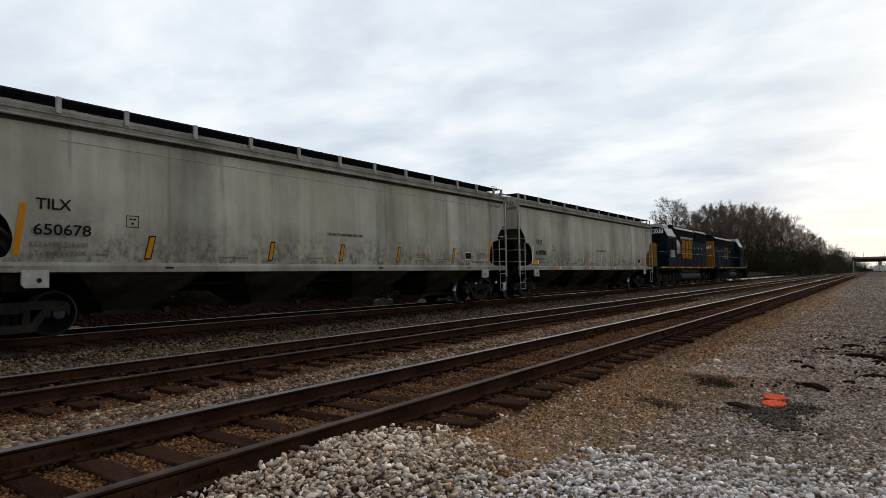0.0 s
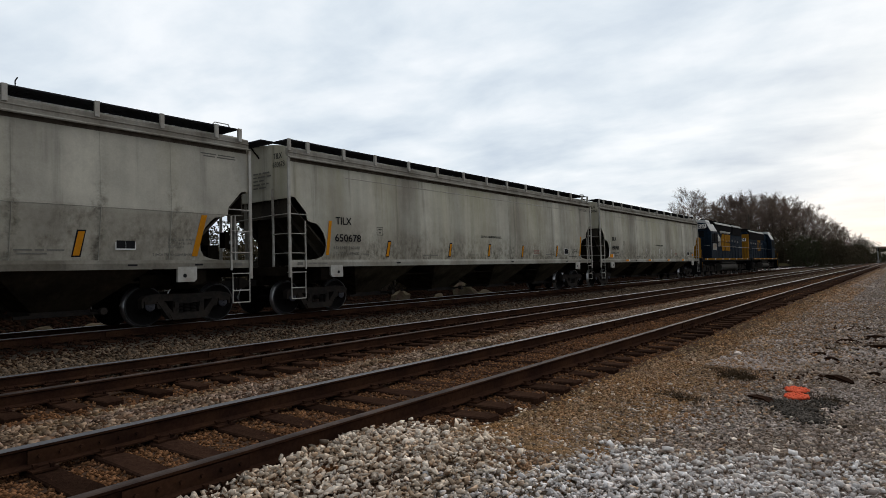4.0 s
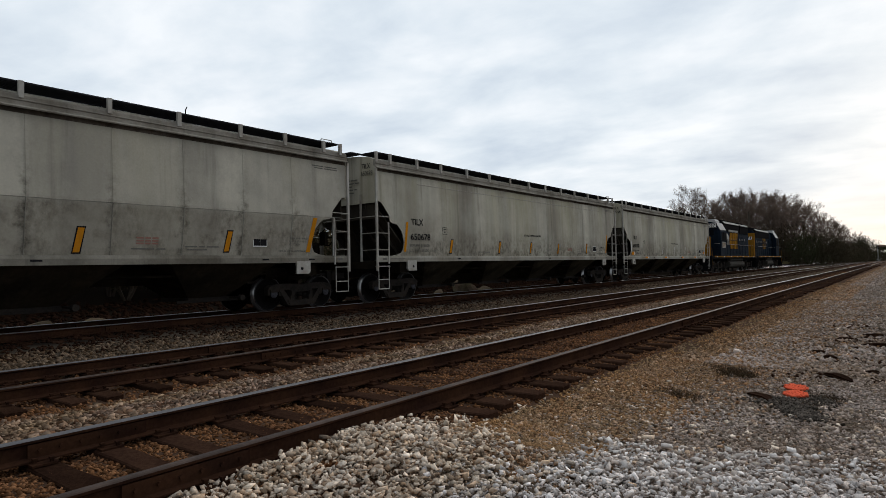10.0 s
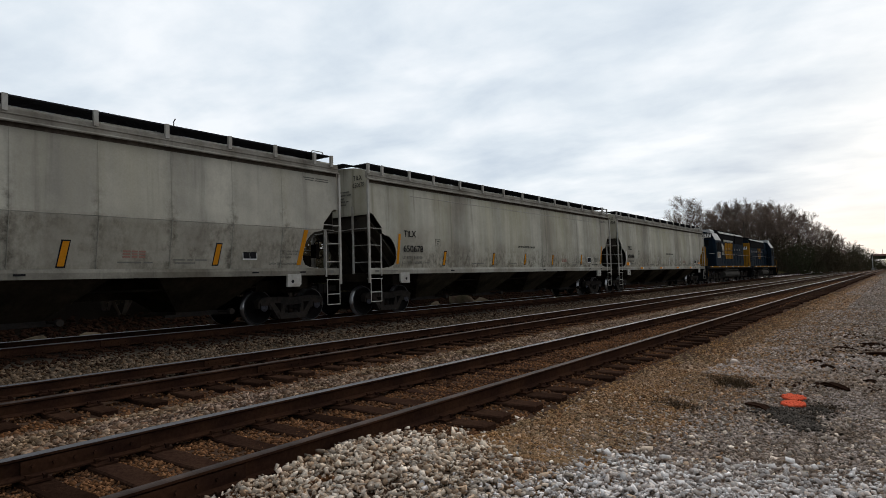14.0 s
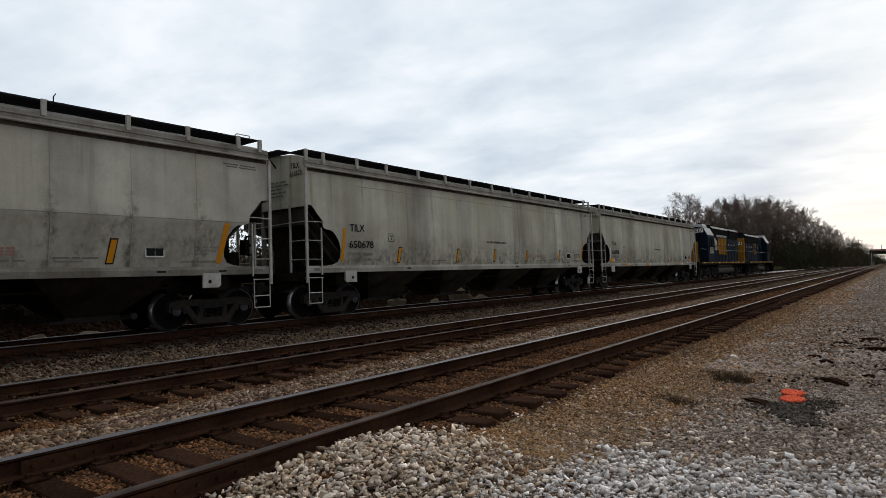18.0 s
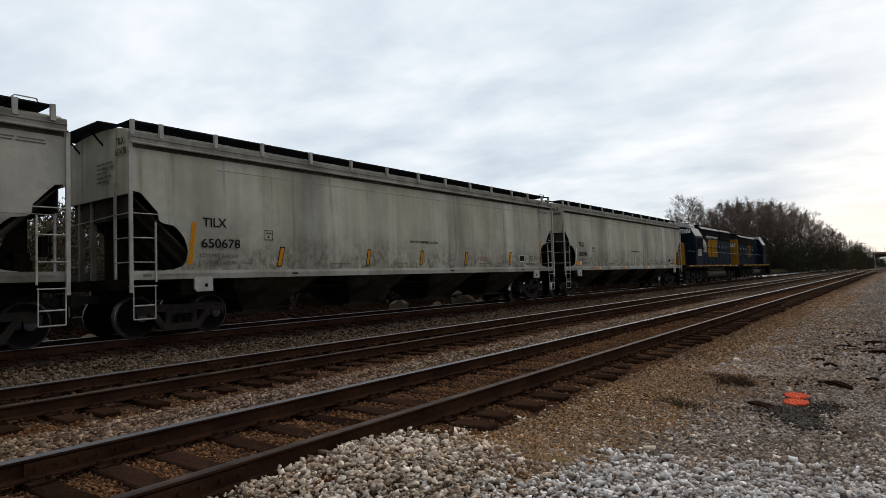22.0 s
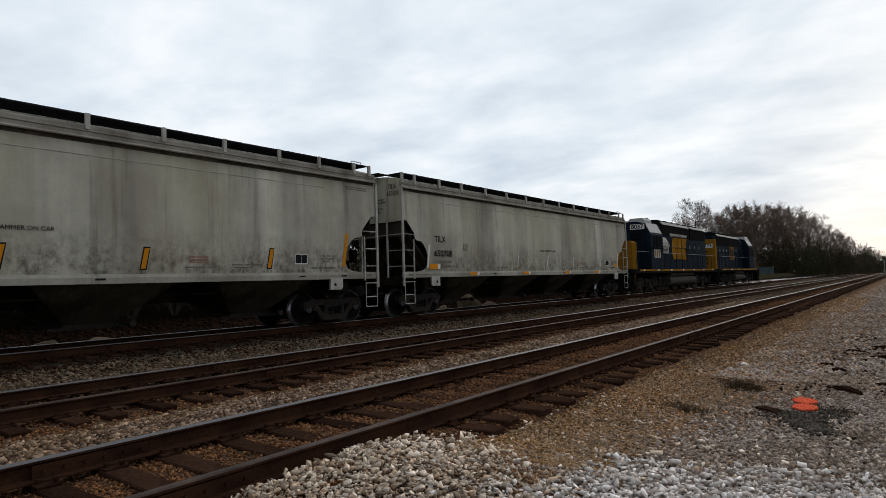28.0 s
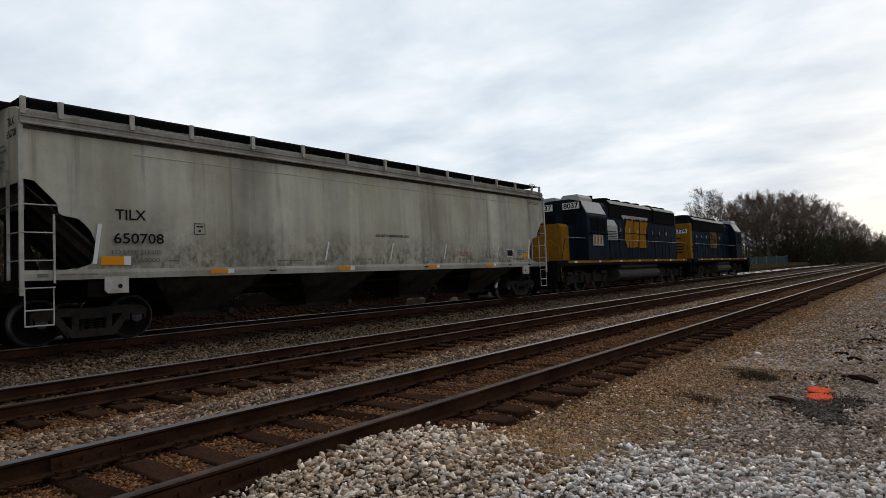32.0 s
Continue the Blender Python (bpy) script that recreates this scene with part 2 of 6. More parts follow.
M_CHORD = mat("chord_paint", (0.30, 0.285, 0.25), 0.75, grain=0.16, scale=18, second=(0.21, 0.19, 0.16), big=1.4, streak=0.15)
M_TRIM = mat("trim_paint", (0.46, 0.45, 0.42), 0.6, grain=0.10, scale=20, second=(0.34, 0.31, 0.27), big=2.0)
M_SILL = mat("sill_paint", (0.37, 0.355, 0.31), 0.7, grain=0.16, scale=14, second=(0.26, 0.24, 0.20), big=0.9, streak=0.2)
M_SILL_A = mat("grimy_sill_paint", (0.25, 0.235, 0.20), 0.75, grain=0.2, scale=12, second=(0.15, 0.135, 0.11), big=0.8, streak=0.25)
# underframe and bays: grime plus under-car shade carried by near-black colours
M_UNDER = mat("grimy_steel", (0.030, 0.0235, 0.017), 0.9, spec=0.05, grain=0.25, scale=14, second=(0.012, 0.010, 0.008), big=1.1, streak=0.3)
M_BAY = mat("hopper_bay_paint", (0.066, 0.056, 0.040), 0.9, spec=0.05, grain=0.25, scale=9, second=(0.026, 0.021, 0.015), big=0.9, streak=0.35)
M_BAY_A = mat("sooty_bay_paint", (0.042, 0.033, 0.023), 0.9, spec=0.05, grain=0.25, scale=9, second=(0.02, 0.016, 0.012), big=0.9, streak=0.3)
# slope sheets: recess shade and grime both put into this dark tone
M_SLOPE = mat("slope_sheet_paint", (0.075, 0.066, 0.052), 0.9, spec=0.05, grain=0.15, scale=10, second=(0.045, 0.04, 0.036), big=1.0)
M_TRUCK = mat("truck_cast_steel", (0.024, 0.022, 0.021), 0.85, spec=0.06, grain=0.3, scale=18, second=(0.036, 0.030, 0.026), big=3.0)
M_WHEEL = mat("wheel_steel", (0.011, 0.010, 0.010), 0.9, spec=0.04, grain=0.3, scale=12)
M_TREAD = mat("polished_tread", (0.55, 0.55, 0.56), 0.35, metal=1.0, grain=0.08, scale=20)
M_RIM = mat("worn_rim_steel", (0.055, 0.054, 0.055), 0.55, metal=0.6, grain=0.25, scale=9)
M_CAP = mat("bearing_cap", (0.065, 0.065, 0.075), 0.6, grain=0.2, scale=30)
M_GRATE = mat("grating_steel", (0.03, 0.03, 0.034), 0.8, spec=0.05, grain=0.2, scale=30)
M_YELLOW = mat("yellow_reflector", (0.56, 0.225, 0.016), 0.5, grain=0.12, scale=25)
M_ORANGE = mat("orange_reflector", (0.75, 0.27, 0.02), 0.45, grain=0.08, scale=25)
M_WHITE = mat("white_reflector", (0.72, 0.72, 0.70), 0.45, grain=0.08, scale=25)
M_BLACK = mat("black_stencil", (0.018, 0.018, 0.02), 0.7, grain=0.2, scale=40)
M_FADED = mat("faded_stencil", (0.16, 0.155, 0.14), 0.7, grain=0.2, scale=40)
M_RED = mat("faded_red_stencil", (0.30, 0.16, 0.13), 0.7, grain=0.2, scale=40)
M_NAVY = mat("navy_paint", (0.0105, 0.020, 0.032), 0.6, spec=0.10, ior=1.07, grain=0.2, scale=9, second=(0.013, 0.020, 0.032), big=0.9, streak=0.2)
M_EMBLEM = mat("worn_emblem_paint", (0.40, 0.39, 0.36), 0.85, spec=0.03, grain=0.3, scale=6)
M_LOCOY = mat("loco_yellow_paint", (0.285, 0.138, 0.018), 0.85, spec=0.03, grain=0.25, scale=7, streak=0.2)
M_LOCOD = mat("dirty_yellow_paint", (0.15, 0.085, 0.02), 0.85, spec=0.03, grain=0.3, scale=5, streak=0.2)
M_ROOFD = mat("loco_black_roof", (0.012, 0.012, 0.013), 0.85, spec=0.04, grain=0.25, scale=10)
M_SILVER = mat("pale_grey_paint", (0.42, 0.42, 0.42), 0.5, grain=0.12, scale=12)
M_TANK = mat("tank_paint", (0.066, 0.061, 0.055), 0.8, spec=0.05, grain=0.3, scale=6)
M_GLASS = mat("dark_cab_glass", (0.008, 0.009, 0.011), 0.3, spec=0.05, ior=1.03)
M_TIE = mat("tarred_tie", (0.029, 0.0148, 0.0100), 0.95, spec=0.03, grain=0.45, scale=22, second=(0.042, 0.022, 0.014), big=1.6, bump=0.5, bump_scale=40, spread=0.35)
M_RAIL = mat("rail_rust", (0.028, 0.0140, 0.0098), 0.9, spec=0.03, grain=0.35, scale=30, second=(0.050, 0.024, 0.014), big=1.2)
M_HEAD_DULL = mat("rail_head_dull", (0.055, 0.042, 0.037), 0.65, metal=0.5, grain=0.25, scale=9, second=(0.09, 0.065, 0.055), big=3)
M_HEAD = mat("rail_head", (0.15, 0.145, 0.15), 0.60, metal=1.0, grain=0.06, scale=8)
M_HEAD_WORN = mat("rail_head_worn", (0.25, 0.25, 0.26), 0.42, metal=1.0, grain=0.06, scale=8)
M_STONE = mat("pale_limestone", (0.80, 0.755, 0.73), 0.95, spec=0.05, grain=0.26, scale=60, second=(0.66, 0.61, 0.585), big=2.0, island=0.40, tint=(0.80, 0.72, 0.65))
M_STONEW = mat("dusty_limestone", (0.72, 0.625, 0.53), 0.95, spec=0.05, grain=0.28, scale=60, second=(0.58, 0.475, 0.37), big=2.5, island=0.46, tint=(0.62, 0.50, 0.40))
M_BROWNG = mat("brown_gravel", (0.36, 0.215, 0.12), 0.95, spec=0.03, grain=0.25, scale=60, second=(0.35, 0.25, 0.175), big=1.3, island=0.5, tint=(0.5, 0.38, 0.28))
M_DUSTB = mat("dust_grey_ballast", (0.150, 0.112, 0.082), 0.95, spec=0.04, grain=0.2, scale=35, second=(0.13, 0.092, 0.063), big=1.3, island=0.55, tint=(0.5, 0.42, 0.33))
M_BALLAST = mat("stained_ballast", (0.265, 0.185, 0.115), 0.95, spec=0.05, grain=0.2, scale=60, second=(0.30, 0.215, 0.165), big=1.3, island=0.55, tint=(0.45, 0.34, 0.28))
M_RUSTB = mat("rusty_ballast", (0.215, 0.105, 0.050), 0.95, spec=0.03, tint=(0.5, 0.45, 0.4), grain=0.25, scale=35, second=(0.15, 0.074, 0.040), big=1.5, island=0.55)
M_RUSTG = mat("rust_brown_gravel", (0.30, 0.165, 0.075), 0.95, spec=0.03, grain=0.25, scale=35, second=(0.24, 0.165, 0.10), big=1.2, island=0.5)
M_GREYB = mat("grey_gravel", (0.445, 0.375, 0.335), 0.95, spec=0.05, grain=0.2, scale=60, second=(0.32, 0.25, 0.20), big=0.7, island=0.42, tint=(0.55, 0.46, 0.38))
M_BARK = mat("winter_bark", (0.092, 0.074, 0.061), 0.9, grain=0.3, scale=3, spread=0.2)
M_TWIG = mat("winter_twigs", (0.155, 0.115, 0.092), 0.9, grain=0.3, scale=1, island=0.4, spread=0.15)
M_PINE = mat("evergreen_leaves", (0.046, 0.048, 0.026), 0.9, spec=0.03, grain=0.3, scale=2, island=0.3, spread=0.2)
M_BRUSH = mat("brush_leaves", (0.088, 0.070, 0.044), 0.85, grain=0.3, scale=2, island=0.5, spread=0.25)
M_THICKET = mat("thicket_leaves", (0.066, 0.053, 0.034), 0.9, spec=0.03, grain=0.2, scale=1, island=0.3, spread=0.3)
M_DRYGRASS = mat("dry_grass", (0.19, 0.145, 0.08), 0.9, grain=0.3, scale=3, island=0.4)
M_RUBBLED = mat("dark_cinder", (0.075, 0.058, 0.045), 0.95, spec=0.03, grain=0.3, scale=40, island=0.5)
M_CONCRETE = mat("concrete", (0.42, 0.41, 0.38), 0.85, grain=0.12, scale=6, second=(0.34, 0.33, 0.31), big=0.7)
M_ROAD = mat("pale_gravel_road", (0.25, 0.225, 0.19), 0.95, spec=0.03, grain=0.2, scale=3, second=(0.18, 0.16, 0.13), big=0.3)
M_FENCE = mat("fence_slats", (0.075, 0.11, 0.12), 0.7, grain=0.1, scale=6)
M_POLE = mat("pole_wood", (0.10, 0.085, 0.07), 0.9, grain=0.2, scale=5)
M_PAINTMARK = mat("orange_marking_paint", (0.85, 0.15, 0.075), 0.75, grain=0.12, scale=30)
M_OIL = mat("oily_soil", (0.11, 0.092, 0.078), 0.9, spec=0.03, grain=0.35, scale=25, second=(0.07, 0.06, 0.05), big=3, island=0.4)

# ---------------------------------------------------------------- mesh helpers


def box(bm, x0, x1, y0, y1, z0, z1):
    vs = [bm.verts.new((x, y, z)) for x in (x0, x1) for y in (y0, y1) for z in (z0, z1)]
    for f in ((0, 1, 3, 2), (4, 6, 7, 5), (0, 4, 5, 1), (2, 3, 7, 6), (0, 2, 6, 4), (1, 5, 7, 3)):
        bm.faces.new([vs[i] for i in f])
    return vs


def rod(bm, p, q, r, n=8, r2=None):
    p, q = Vector(p), Vector(q)
    d = (q - p).normalized()
    u = d.orthogonal().normalized()
    v = d.cross(u)
    r2 = r if r2 is None else r2
    rings = []
    for c, rr in ((p, r), (q, r2)):
        rings.append([bm.verts.new(c + rr * (u * math.cos(6.28318 * i / n) + v * math.sin(6.28318 * i / n))) for i in range(n)])
    for i in range(n):
        bm.faces.new((rings[0][i], rings[0][(i + 1) % n], rings[1][(i + 1) % n], rings[1][i]))
    bm.faces.new(rings[0][::-1])
    bm.faces.new(rings[1])


def prism(bm, outline, lo, hi, axis="x"):
    """A flat outline pushed along an axis; x: outline is (y, z); y: (x, z); z: (x, y)."""
    def at(a, b, c):
        return (c, a, b) if axis == "x" else (a, c, b) if axis == "y" else (a, b, c)
    r = [[bm.verts.new(at(a, b, c)) for a, b in outline] for c in (lo, hi)]
    n = len(outline)
    for i in range(n):
        bm.faces.new((r[0][i], r[0][(i + 1) % n], r[1][(i + 1) % n], r[1][i]))
    bm.faces.new(r[0][::-1])
    bm.faces.new(r[1])


def lathe(bm, prof, axis_at, n=28):
    """Turns (radius, x) pairs about an axle along x through axis_at."""
    rings = []
    for rad, x in prof:
        rings.append([bm.verts.new((x + axis_at[0], axis_at[1] + rad * math.cos(6.28318 * i / n), axis_at[2] + rad * math.sin(6.28318 * i / n))) for i in range(n)])
    for a, b in zip(rings, rings[1:]):
        for i in range(n):
            bm.faces.new((a[i], a[(i + 1) % n], b[(i + 1) % n], b[i]))
    bm.faces.new(rings[0][::-1])
    bm.faces.new(rings[-1])


def bevel(bm, w=0.01, seg=1):
    es = [e for e in bm.edges if len(e.link_faces) == 2 and e.calc_face_angle(0) > 0.6]
    if es:
        bmesh.ops.bevel(bm, geom=es, offset=w, segments=seg, affect="EDGES", clamp_overlap=True)


def mesh_of(name, bm, material, smooth=False):
    bmesh.ops.recalc_face_normals(bm, faces=bm.faces[:])
    me = bpy.data.meshes.new(name)
    bm.to_mesh(me)
    bm.free()
    if smooth:
        for p in me.polygons:
            p.use_smooth = True
    for m in material if isinstance(material, (list, tuple)) else [material]:
        me.materials.append(m)
    return me


def part(name, bm, material, parent, label="", at=None, smooth=False):
    ob = new(name, mesh_of(name, bm, material, smooth))
    ob.parent = parent
    if at:
        ob.location = at
    if label:
        ob["label"] = label
    return ob


def share(name, me, parent, at, rz=0.0):
    ob = new(name, me)
    ob.parent = parent
    ob.location, ob.rotation_euler = at, (0, 0, rz)
    return ob


def thing(name, at, label, category, group="", kind=""):
    ob = new(name)
    ob.location = at
    return tagged(ob, label, category, group, kind)


def from_np(name, verts, faces, material, smooth=False):
    me = bpy.data.meshes.new(name)
    nv, nf, k = len(verts), len(faces), faces.shape[1]
    me.vertices.add(nv)
    me.vertices.foreach_set("co", np.ascontiguousarray(verts, np.float32).ravel())
    me.loops.add(nf * k)
    me.loops.foreach_set("vertex_index", np.ascontiguousarray(faces, np.int32).ravel())
    me.polygons.add(nf)
    me.polygons.foreach_set("loop_start", np.arange(nf, dtype=np.int32) * k)
    me.update(calc_edges=True)
    me.validate()
    if smooth:
        me.polygons.foreach_set("use_smooth", np.ones(nf, bool))
    for m in material if isinstance(material, (list, tuple)) else [material]:
        me.materials.append(m)
    return me


def letters(text, size, material, parent, at, rot, name="lettering", label="", width=0.0, bold=0.0):
    """Raised stencil letters; at is the lower left corner."""
    cu = bpy.data.curves.new("text", "FONT")
    cu.body, cu.size, cu.extrude, cu.resolution_u, cu.offset = text, size, 0.002, 3, bold
    tmp = bpy.data.objects.new("tmp", cu)
    me = bpy.data.meshes.new_from_object(tmp)
    bpy.data.objects.remove(tmp)
    me.materials.clear()
    me.materials.append(material)
    if width:      # fitted to its true length, lower left corner at the origin
        x0, x1 = min(v.co.x for v in me.vertices), max(v.co.x for v in me.vertices)
        me.transform(Matrix.Diagonal((width / (x1 - x0), 1, 1, 1)) @ Matrix.Translation((-x0, 0, 0)))
    ob = new(name, me)
    ob.parent, ob.location, ob.rotation_euler = parent, at, rot
    if label:
        ob["label"] = label
    return ob

# ---------------------------------------------------------------- the hopper cars
H = BODY_H


def half_width(z, crease):
    """Half the body's width at a height over the rail."""
    if crease:
        return float(np.interp(z, (1.2, 2.55, 4.5), (1.385, 1.575, 1.505)))
    return float(np.interp(z, (1.2, 1.6, 2.1, 2.8, 3.5, 4.5), (1.505, 1.535, 1.555, 1.565, 1.545, 1.50)))


END_CUT = ((0.0, 3.17), (0.21, 3.14), (0.58, 2.74), (0.61, 2.55), (0.72, 2.50), (0.93, 2.47), (1.05, 2.38), (1.18, 2.22), (1.26, 2.02), (1.28, 1.88), (1.25, 1.70), (1.17, 1.57), (1.0, 1.51), (0.78, 1.48), (0.70, 1.45))


CUT_Z, CUT_E = [z for e, z in END_CUT[::-1]], [e for e, z in END_CUT[::-1]]
LEVELS = sorted([z for e, z in END_CUT] + [3.5, 3.9, 4.30])


def side_panel(y0, y1, cut, crease, side):
    """One welded side sheet from y0 to y1; cut: -1 or 1 where it is the end sheet at that end."""
    bm = bmesh.new()
    rows = []
    for z in LEVELS:
        a, b = y0, y1
        if cut:
            a = -H + (float(np.interp(z, CUT_Z, CUT_E)) if z < 3.17 else 0.0)
            if cut > 0:
                a, b = -a, -b
        x = half_width(z, crease)
        rows.append([bm.verts.new((side * xx, y, z)) for xx in (x, x - 0.02) for y in (a, b)])
    for p, q in zip(rows, rows[1:]):
        for i, j in ((0, 1), (3, 2), (2, 0), (1, 3)):
            bm.faces.new((p[i], p[j], q[j], q[i]))
    bm.faces.new([rows[0][i] for i in (0, 2, 3, 1)])
    bm.faces.new([rows[-1][i] for i in (0, 1, 3, 2)])
    return bm


POSTS = (0.04, 0.67, 2.01, 3.33, 4.93, 6.48, 8.06, 9.63, 11.16, 12.73, 14.23, 15.82, 17.17, 18.50, 19.13)


def wheel_mesh(rad):
    bm = bmesh.new()
    for s in (-1, 1):
        lathe(bm, [(0.10, 0.66 * s), (0.11, 0.70 * s), (rad * 0.62, 0.715 * s), (rad * 0.80, 0.70 * s), (rad + 0.026, 0.688 * s), (rad + 0.026, 0.715 * s), (rad, 0.735 * s), (rad - 0.004, 0.82 * s), (rad - 0.034, 0.823 * s), (rad * 0.84, 0.82 * s), (rad * 0.80, 0.785 * s), (rad * 0.42, 0.745 * s), (rad * 0.36, 0.80 * s), (0.10, 0.80 * s)], (0, 0, 0), 36)
        lathe(bm, [(0.08, 0.80 * s), (0.08, 0.92 * s), (0.115, 0.93 * s), (0.115, 1.08 * s), (0.07, 1.09 * s)], (0, 0, 0), 18)
        for k in range(3):
            a = 2.094 * k
            rod(bm, (1.085 * s, 0.042 * math.cos(a), 0.042 * math.sin(a)), (1.105 * s, 0.042 * math.cos(a), 0.042 * math.sin(a)), 0.014, 6)
    rod(bm, (-0.7, 0, 0), (0.7, 0, 0), 0.085, 14)
    bm.faces.ensure_lookup_table()
    bmesh.ops.recalc_face_normals(bm, faces=bm.faces[:])
    for f in bm.faces:
        c = f.calc_center_median()
        d = math.hypot(c.y, c.z)
        if rad - 0.006 < d < rad + 0.03 and abs(c.x) < 0.8215:
            f.material_index = 1
        if rad - 0.030 < d < rad - 0.006 and 0.818 < abs(c.x) < 0.825:
            f.material_index = 3
        if abs(c.x) > 1.075:
            f.material_index = 2
        f.smooth = True
    me = bpy.data.meshes.new("wheelset")
    bm.to_mesh(me)
    bm.free()
    me.materials.append(M_WHEEL)
    me.materials.append(M_TREAD)
    me.materials.append(M_CAP)
    me.materials.append(M_RIM)
    return me


WHEEL_CAR, WHEEL_LOCO = wheel_mesh(0.457), wheel_mesh(0.508)
SPINNING = []   # (wheelset, place in its thing, radius)


def wheelset(parent, y, rad, me):
    ob = new("wheelset", me)
    ob.parent = parent
    ob.location = (0, y, rad)
    SPINNING.append((ob, (0, y, rad), rad))
    return ob


def truck_sideframe():
    """Cast side frame: bowed top bar, sprung window and journal jaws."""
    bm = bmesh.new()
    def beam(pts, w=0.085):
        prism(bm, pts, -w, w)
    beam([(-0.50, 0.72), (0.0, 0.70), (0.50, 0.72), (0.50, 0.55), (0.0, 0.57), (-0.50, 0.55)], 0.11)    # top member, dipped
    for s in (-1, 1):
        beam([(s * 0.50, 0.72), (s * 0.78, 0.72), (s * 1.00, 0.69), (s * 1.10, 0.62), (s * 1.10, 0.57), (s * 0.76, 0.58), (s * 0.50, 0.55)], 0.10)   # arched arm over the bearing
        beam([(s * 1.04, 0.58), (s * 1.10, 0.58), (s * 1.09, 0.42), (s * 1.05, 0.43)])   # jaw lips
        beam([(s * 0.64, 0.57), (s * 0.76, 0.57), (s * 0.74, 0.40), (s * 0.66, 0.38)])
        beam([(s * 0.78, 0.58), (s * 0.60, 0.56), (s * 0.28, 0.15), (s * 0.46, 0.13)], 0.10)   # diagonal
        beam([(s * 0.25, 0.60), (s * 0.38, 0.60), (s * 0.38, 0.20), (s * 0.25, 0.20)], 0.10)   # column
        box(bm, -0.13, 0.13, s * 0.31 - 0.05, s * 0.31 + 0.05, 0.40, 0.52)       # wear plate lugs
    beam([(-0.48, 0.27), (0.48, 0.27), (0.40, 0.12), (-0.40, 0.12)], 0.12)       # spring seat
    for s in (-1, 1):
        box(bm, -0.10, 0.10, s * 0.9 - 0.13, s * 0.9 + 0.13, 0.50, 0.58)         # bearing adapters
    bevel(bm, 0.018, 1)
    return bm


def truck_springs():
    bm = bmesh.new()
    for y in (-0.17, 0.0, 0.17):
        for k in range(7):
            rod(bm, (0.0, y, 0.24 + k * 0.035), (0.0, y, 0.256 + k * 0.035), 0.072, 10)
    box(bm, -0.11, 0.11, -0.25, 0.25, 0.49, 0.62)
    return bm


SIDEFRAME = mesh_of("side_frame", truck_sideframe(), M_TRUCK)
SPRINGS = mesh_of("spring_nest", truck_springs(), M_TRUCK)


def brake_rigging():
    bm = bmesh.new()
    box(bm, -0.95, 0.95, -0.20, 0.20, 0.42, 0.66)
    for s in (-1, 1):
        rod(bm, (-0.72, s * 0.40, 0.36), (0.72, s * 0.40, 0.36), 0.035, 8)
        for x in (-0.75, 0.75):
            box(bm, x - 0.05, x + 0.05, s * 0.40 - 0.03, s * 0.40 + 0.05, 0.22, 0.52)
    bevel(bm, 0.015)
    return bm


BOLSTER = mesh_of("bolster", brake_rigging(), M_TRUCK)


def car_truck(car, y):
    tr = new("truck", BOLSTER)
    tr.parent, tr.location = car, (0, y, 0)
    for s in (-1, 1):
        share("side_frame", SIDEFRAME, tr, (s * 1.01, 0, 0))
        share("spring_nest", SPRINGS, tr, (s * 1.0, 0, 0))
    for d in (-0.9, 0.9):
        wheelset(car, y + d, 0.457, WHEEL_CAR)


def bays():
    """One hopper bay: sloped sheets down to the outlet gate."""
    bm = bmesh.new()
    a = [(-1.50, -1.46, 1.30), (1.50, -1.46, 1.30), (1.50, 1.46, 1.30), (-1.50, 1.46, 1.30)]
    b = [(-0.55, -0.50, 0.44), (0.55, -0.50, 0.44), (0.55, 0.50, 0.44), (-0.55, 0.50, 0.44)]
    va, vb = [bm.verts.new(p) for p in a], [bm.verts.new(p) for p in b]
    for i in range(4):
        bm.faces.new((va[i], va[(i + 1) % 4], vb[(i + 1) % 4], vb[i]))
    bm.faces.new(vb)
    return bm


def gate():
    """Sliding outlet gate in its frame, with the pinion shaft and capstans."""
    bm = bmesh.new()
    box(bm, -0.62, 0.62, -0.56, 0.56, 0.36, 0.45)
    for x in (-0.66, 0.60):
        box(bm, x, x + 0.06, -0.85, 0.85, 0.34, 0.40)
    rod(bm, (-1.05, 0.62, 0.42), (1.05, 0.62, 0.42), 0.03, 8)
    for t in (-1, 1):
        rod(bm, (t * 1.00, 0.62, 0.42), (t * 1.14, 0.62, 0.42), 0.075, 8)
    bevel(bm, 0.01)
    return bm


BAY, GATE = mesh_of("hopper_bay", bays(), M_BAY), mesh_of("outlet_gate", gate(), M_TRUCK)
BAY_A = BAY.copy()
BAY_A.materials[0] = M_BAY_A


def bar_mesh(name, p, q, r=0.013):
    bm = bmesh.new()
    rod(bm, p, q, r, 6)
    return mesh_of(name, bm, M_TRIM)


def stile_mesh():
    bm = bmesh.new()
    box(bm, 0.0, 0.05, -0.05, 0.025, 1.01, 4.18)
    bevel(bm, 0.006)
    return mesh_of("side_ladder", bm, M_TRIM)


def inner_stile_mesh():
    bm = bmesh.new()
    box(bm, 0.0, 0.035, 0.505, 0.54, 1.22, 2.53)
    bevel(bm, 0.005)
    return mesh_of("stile", bm, M_TRIM)


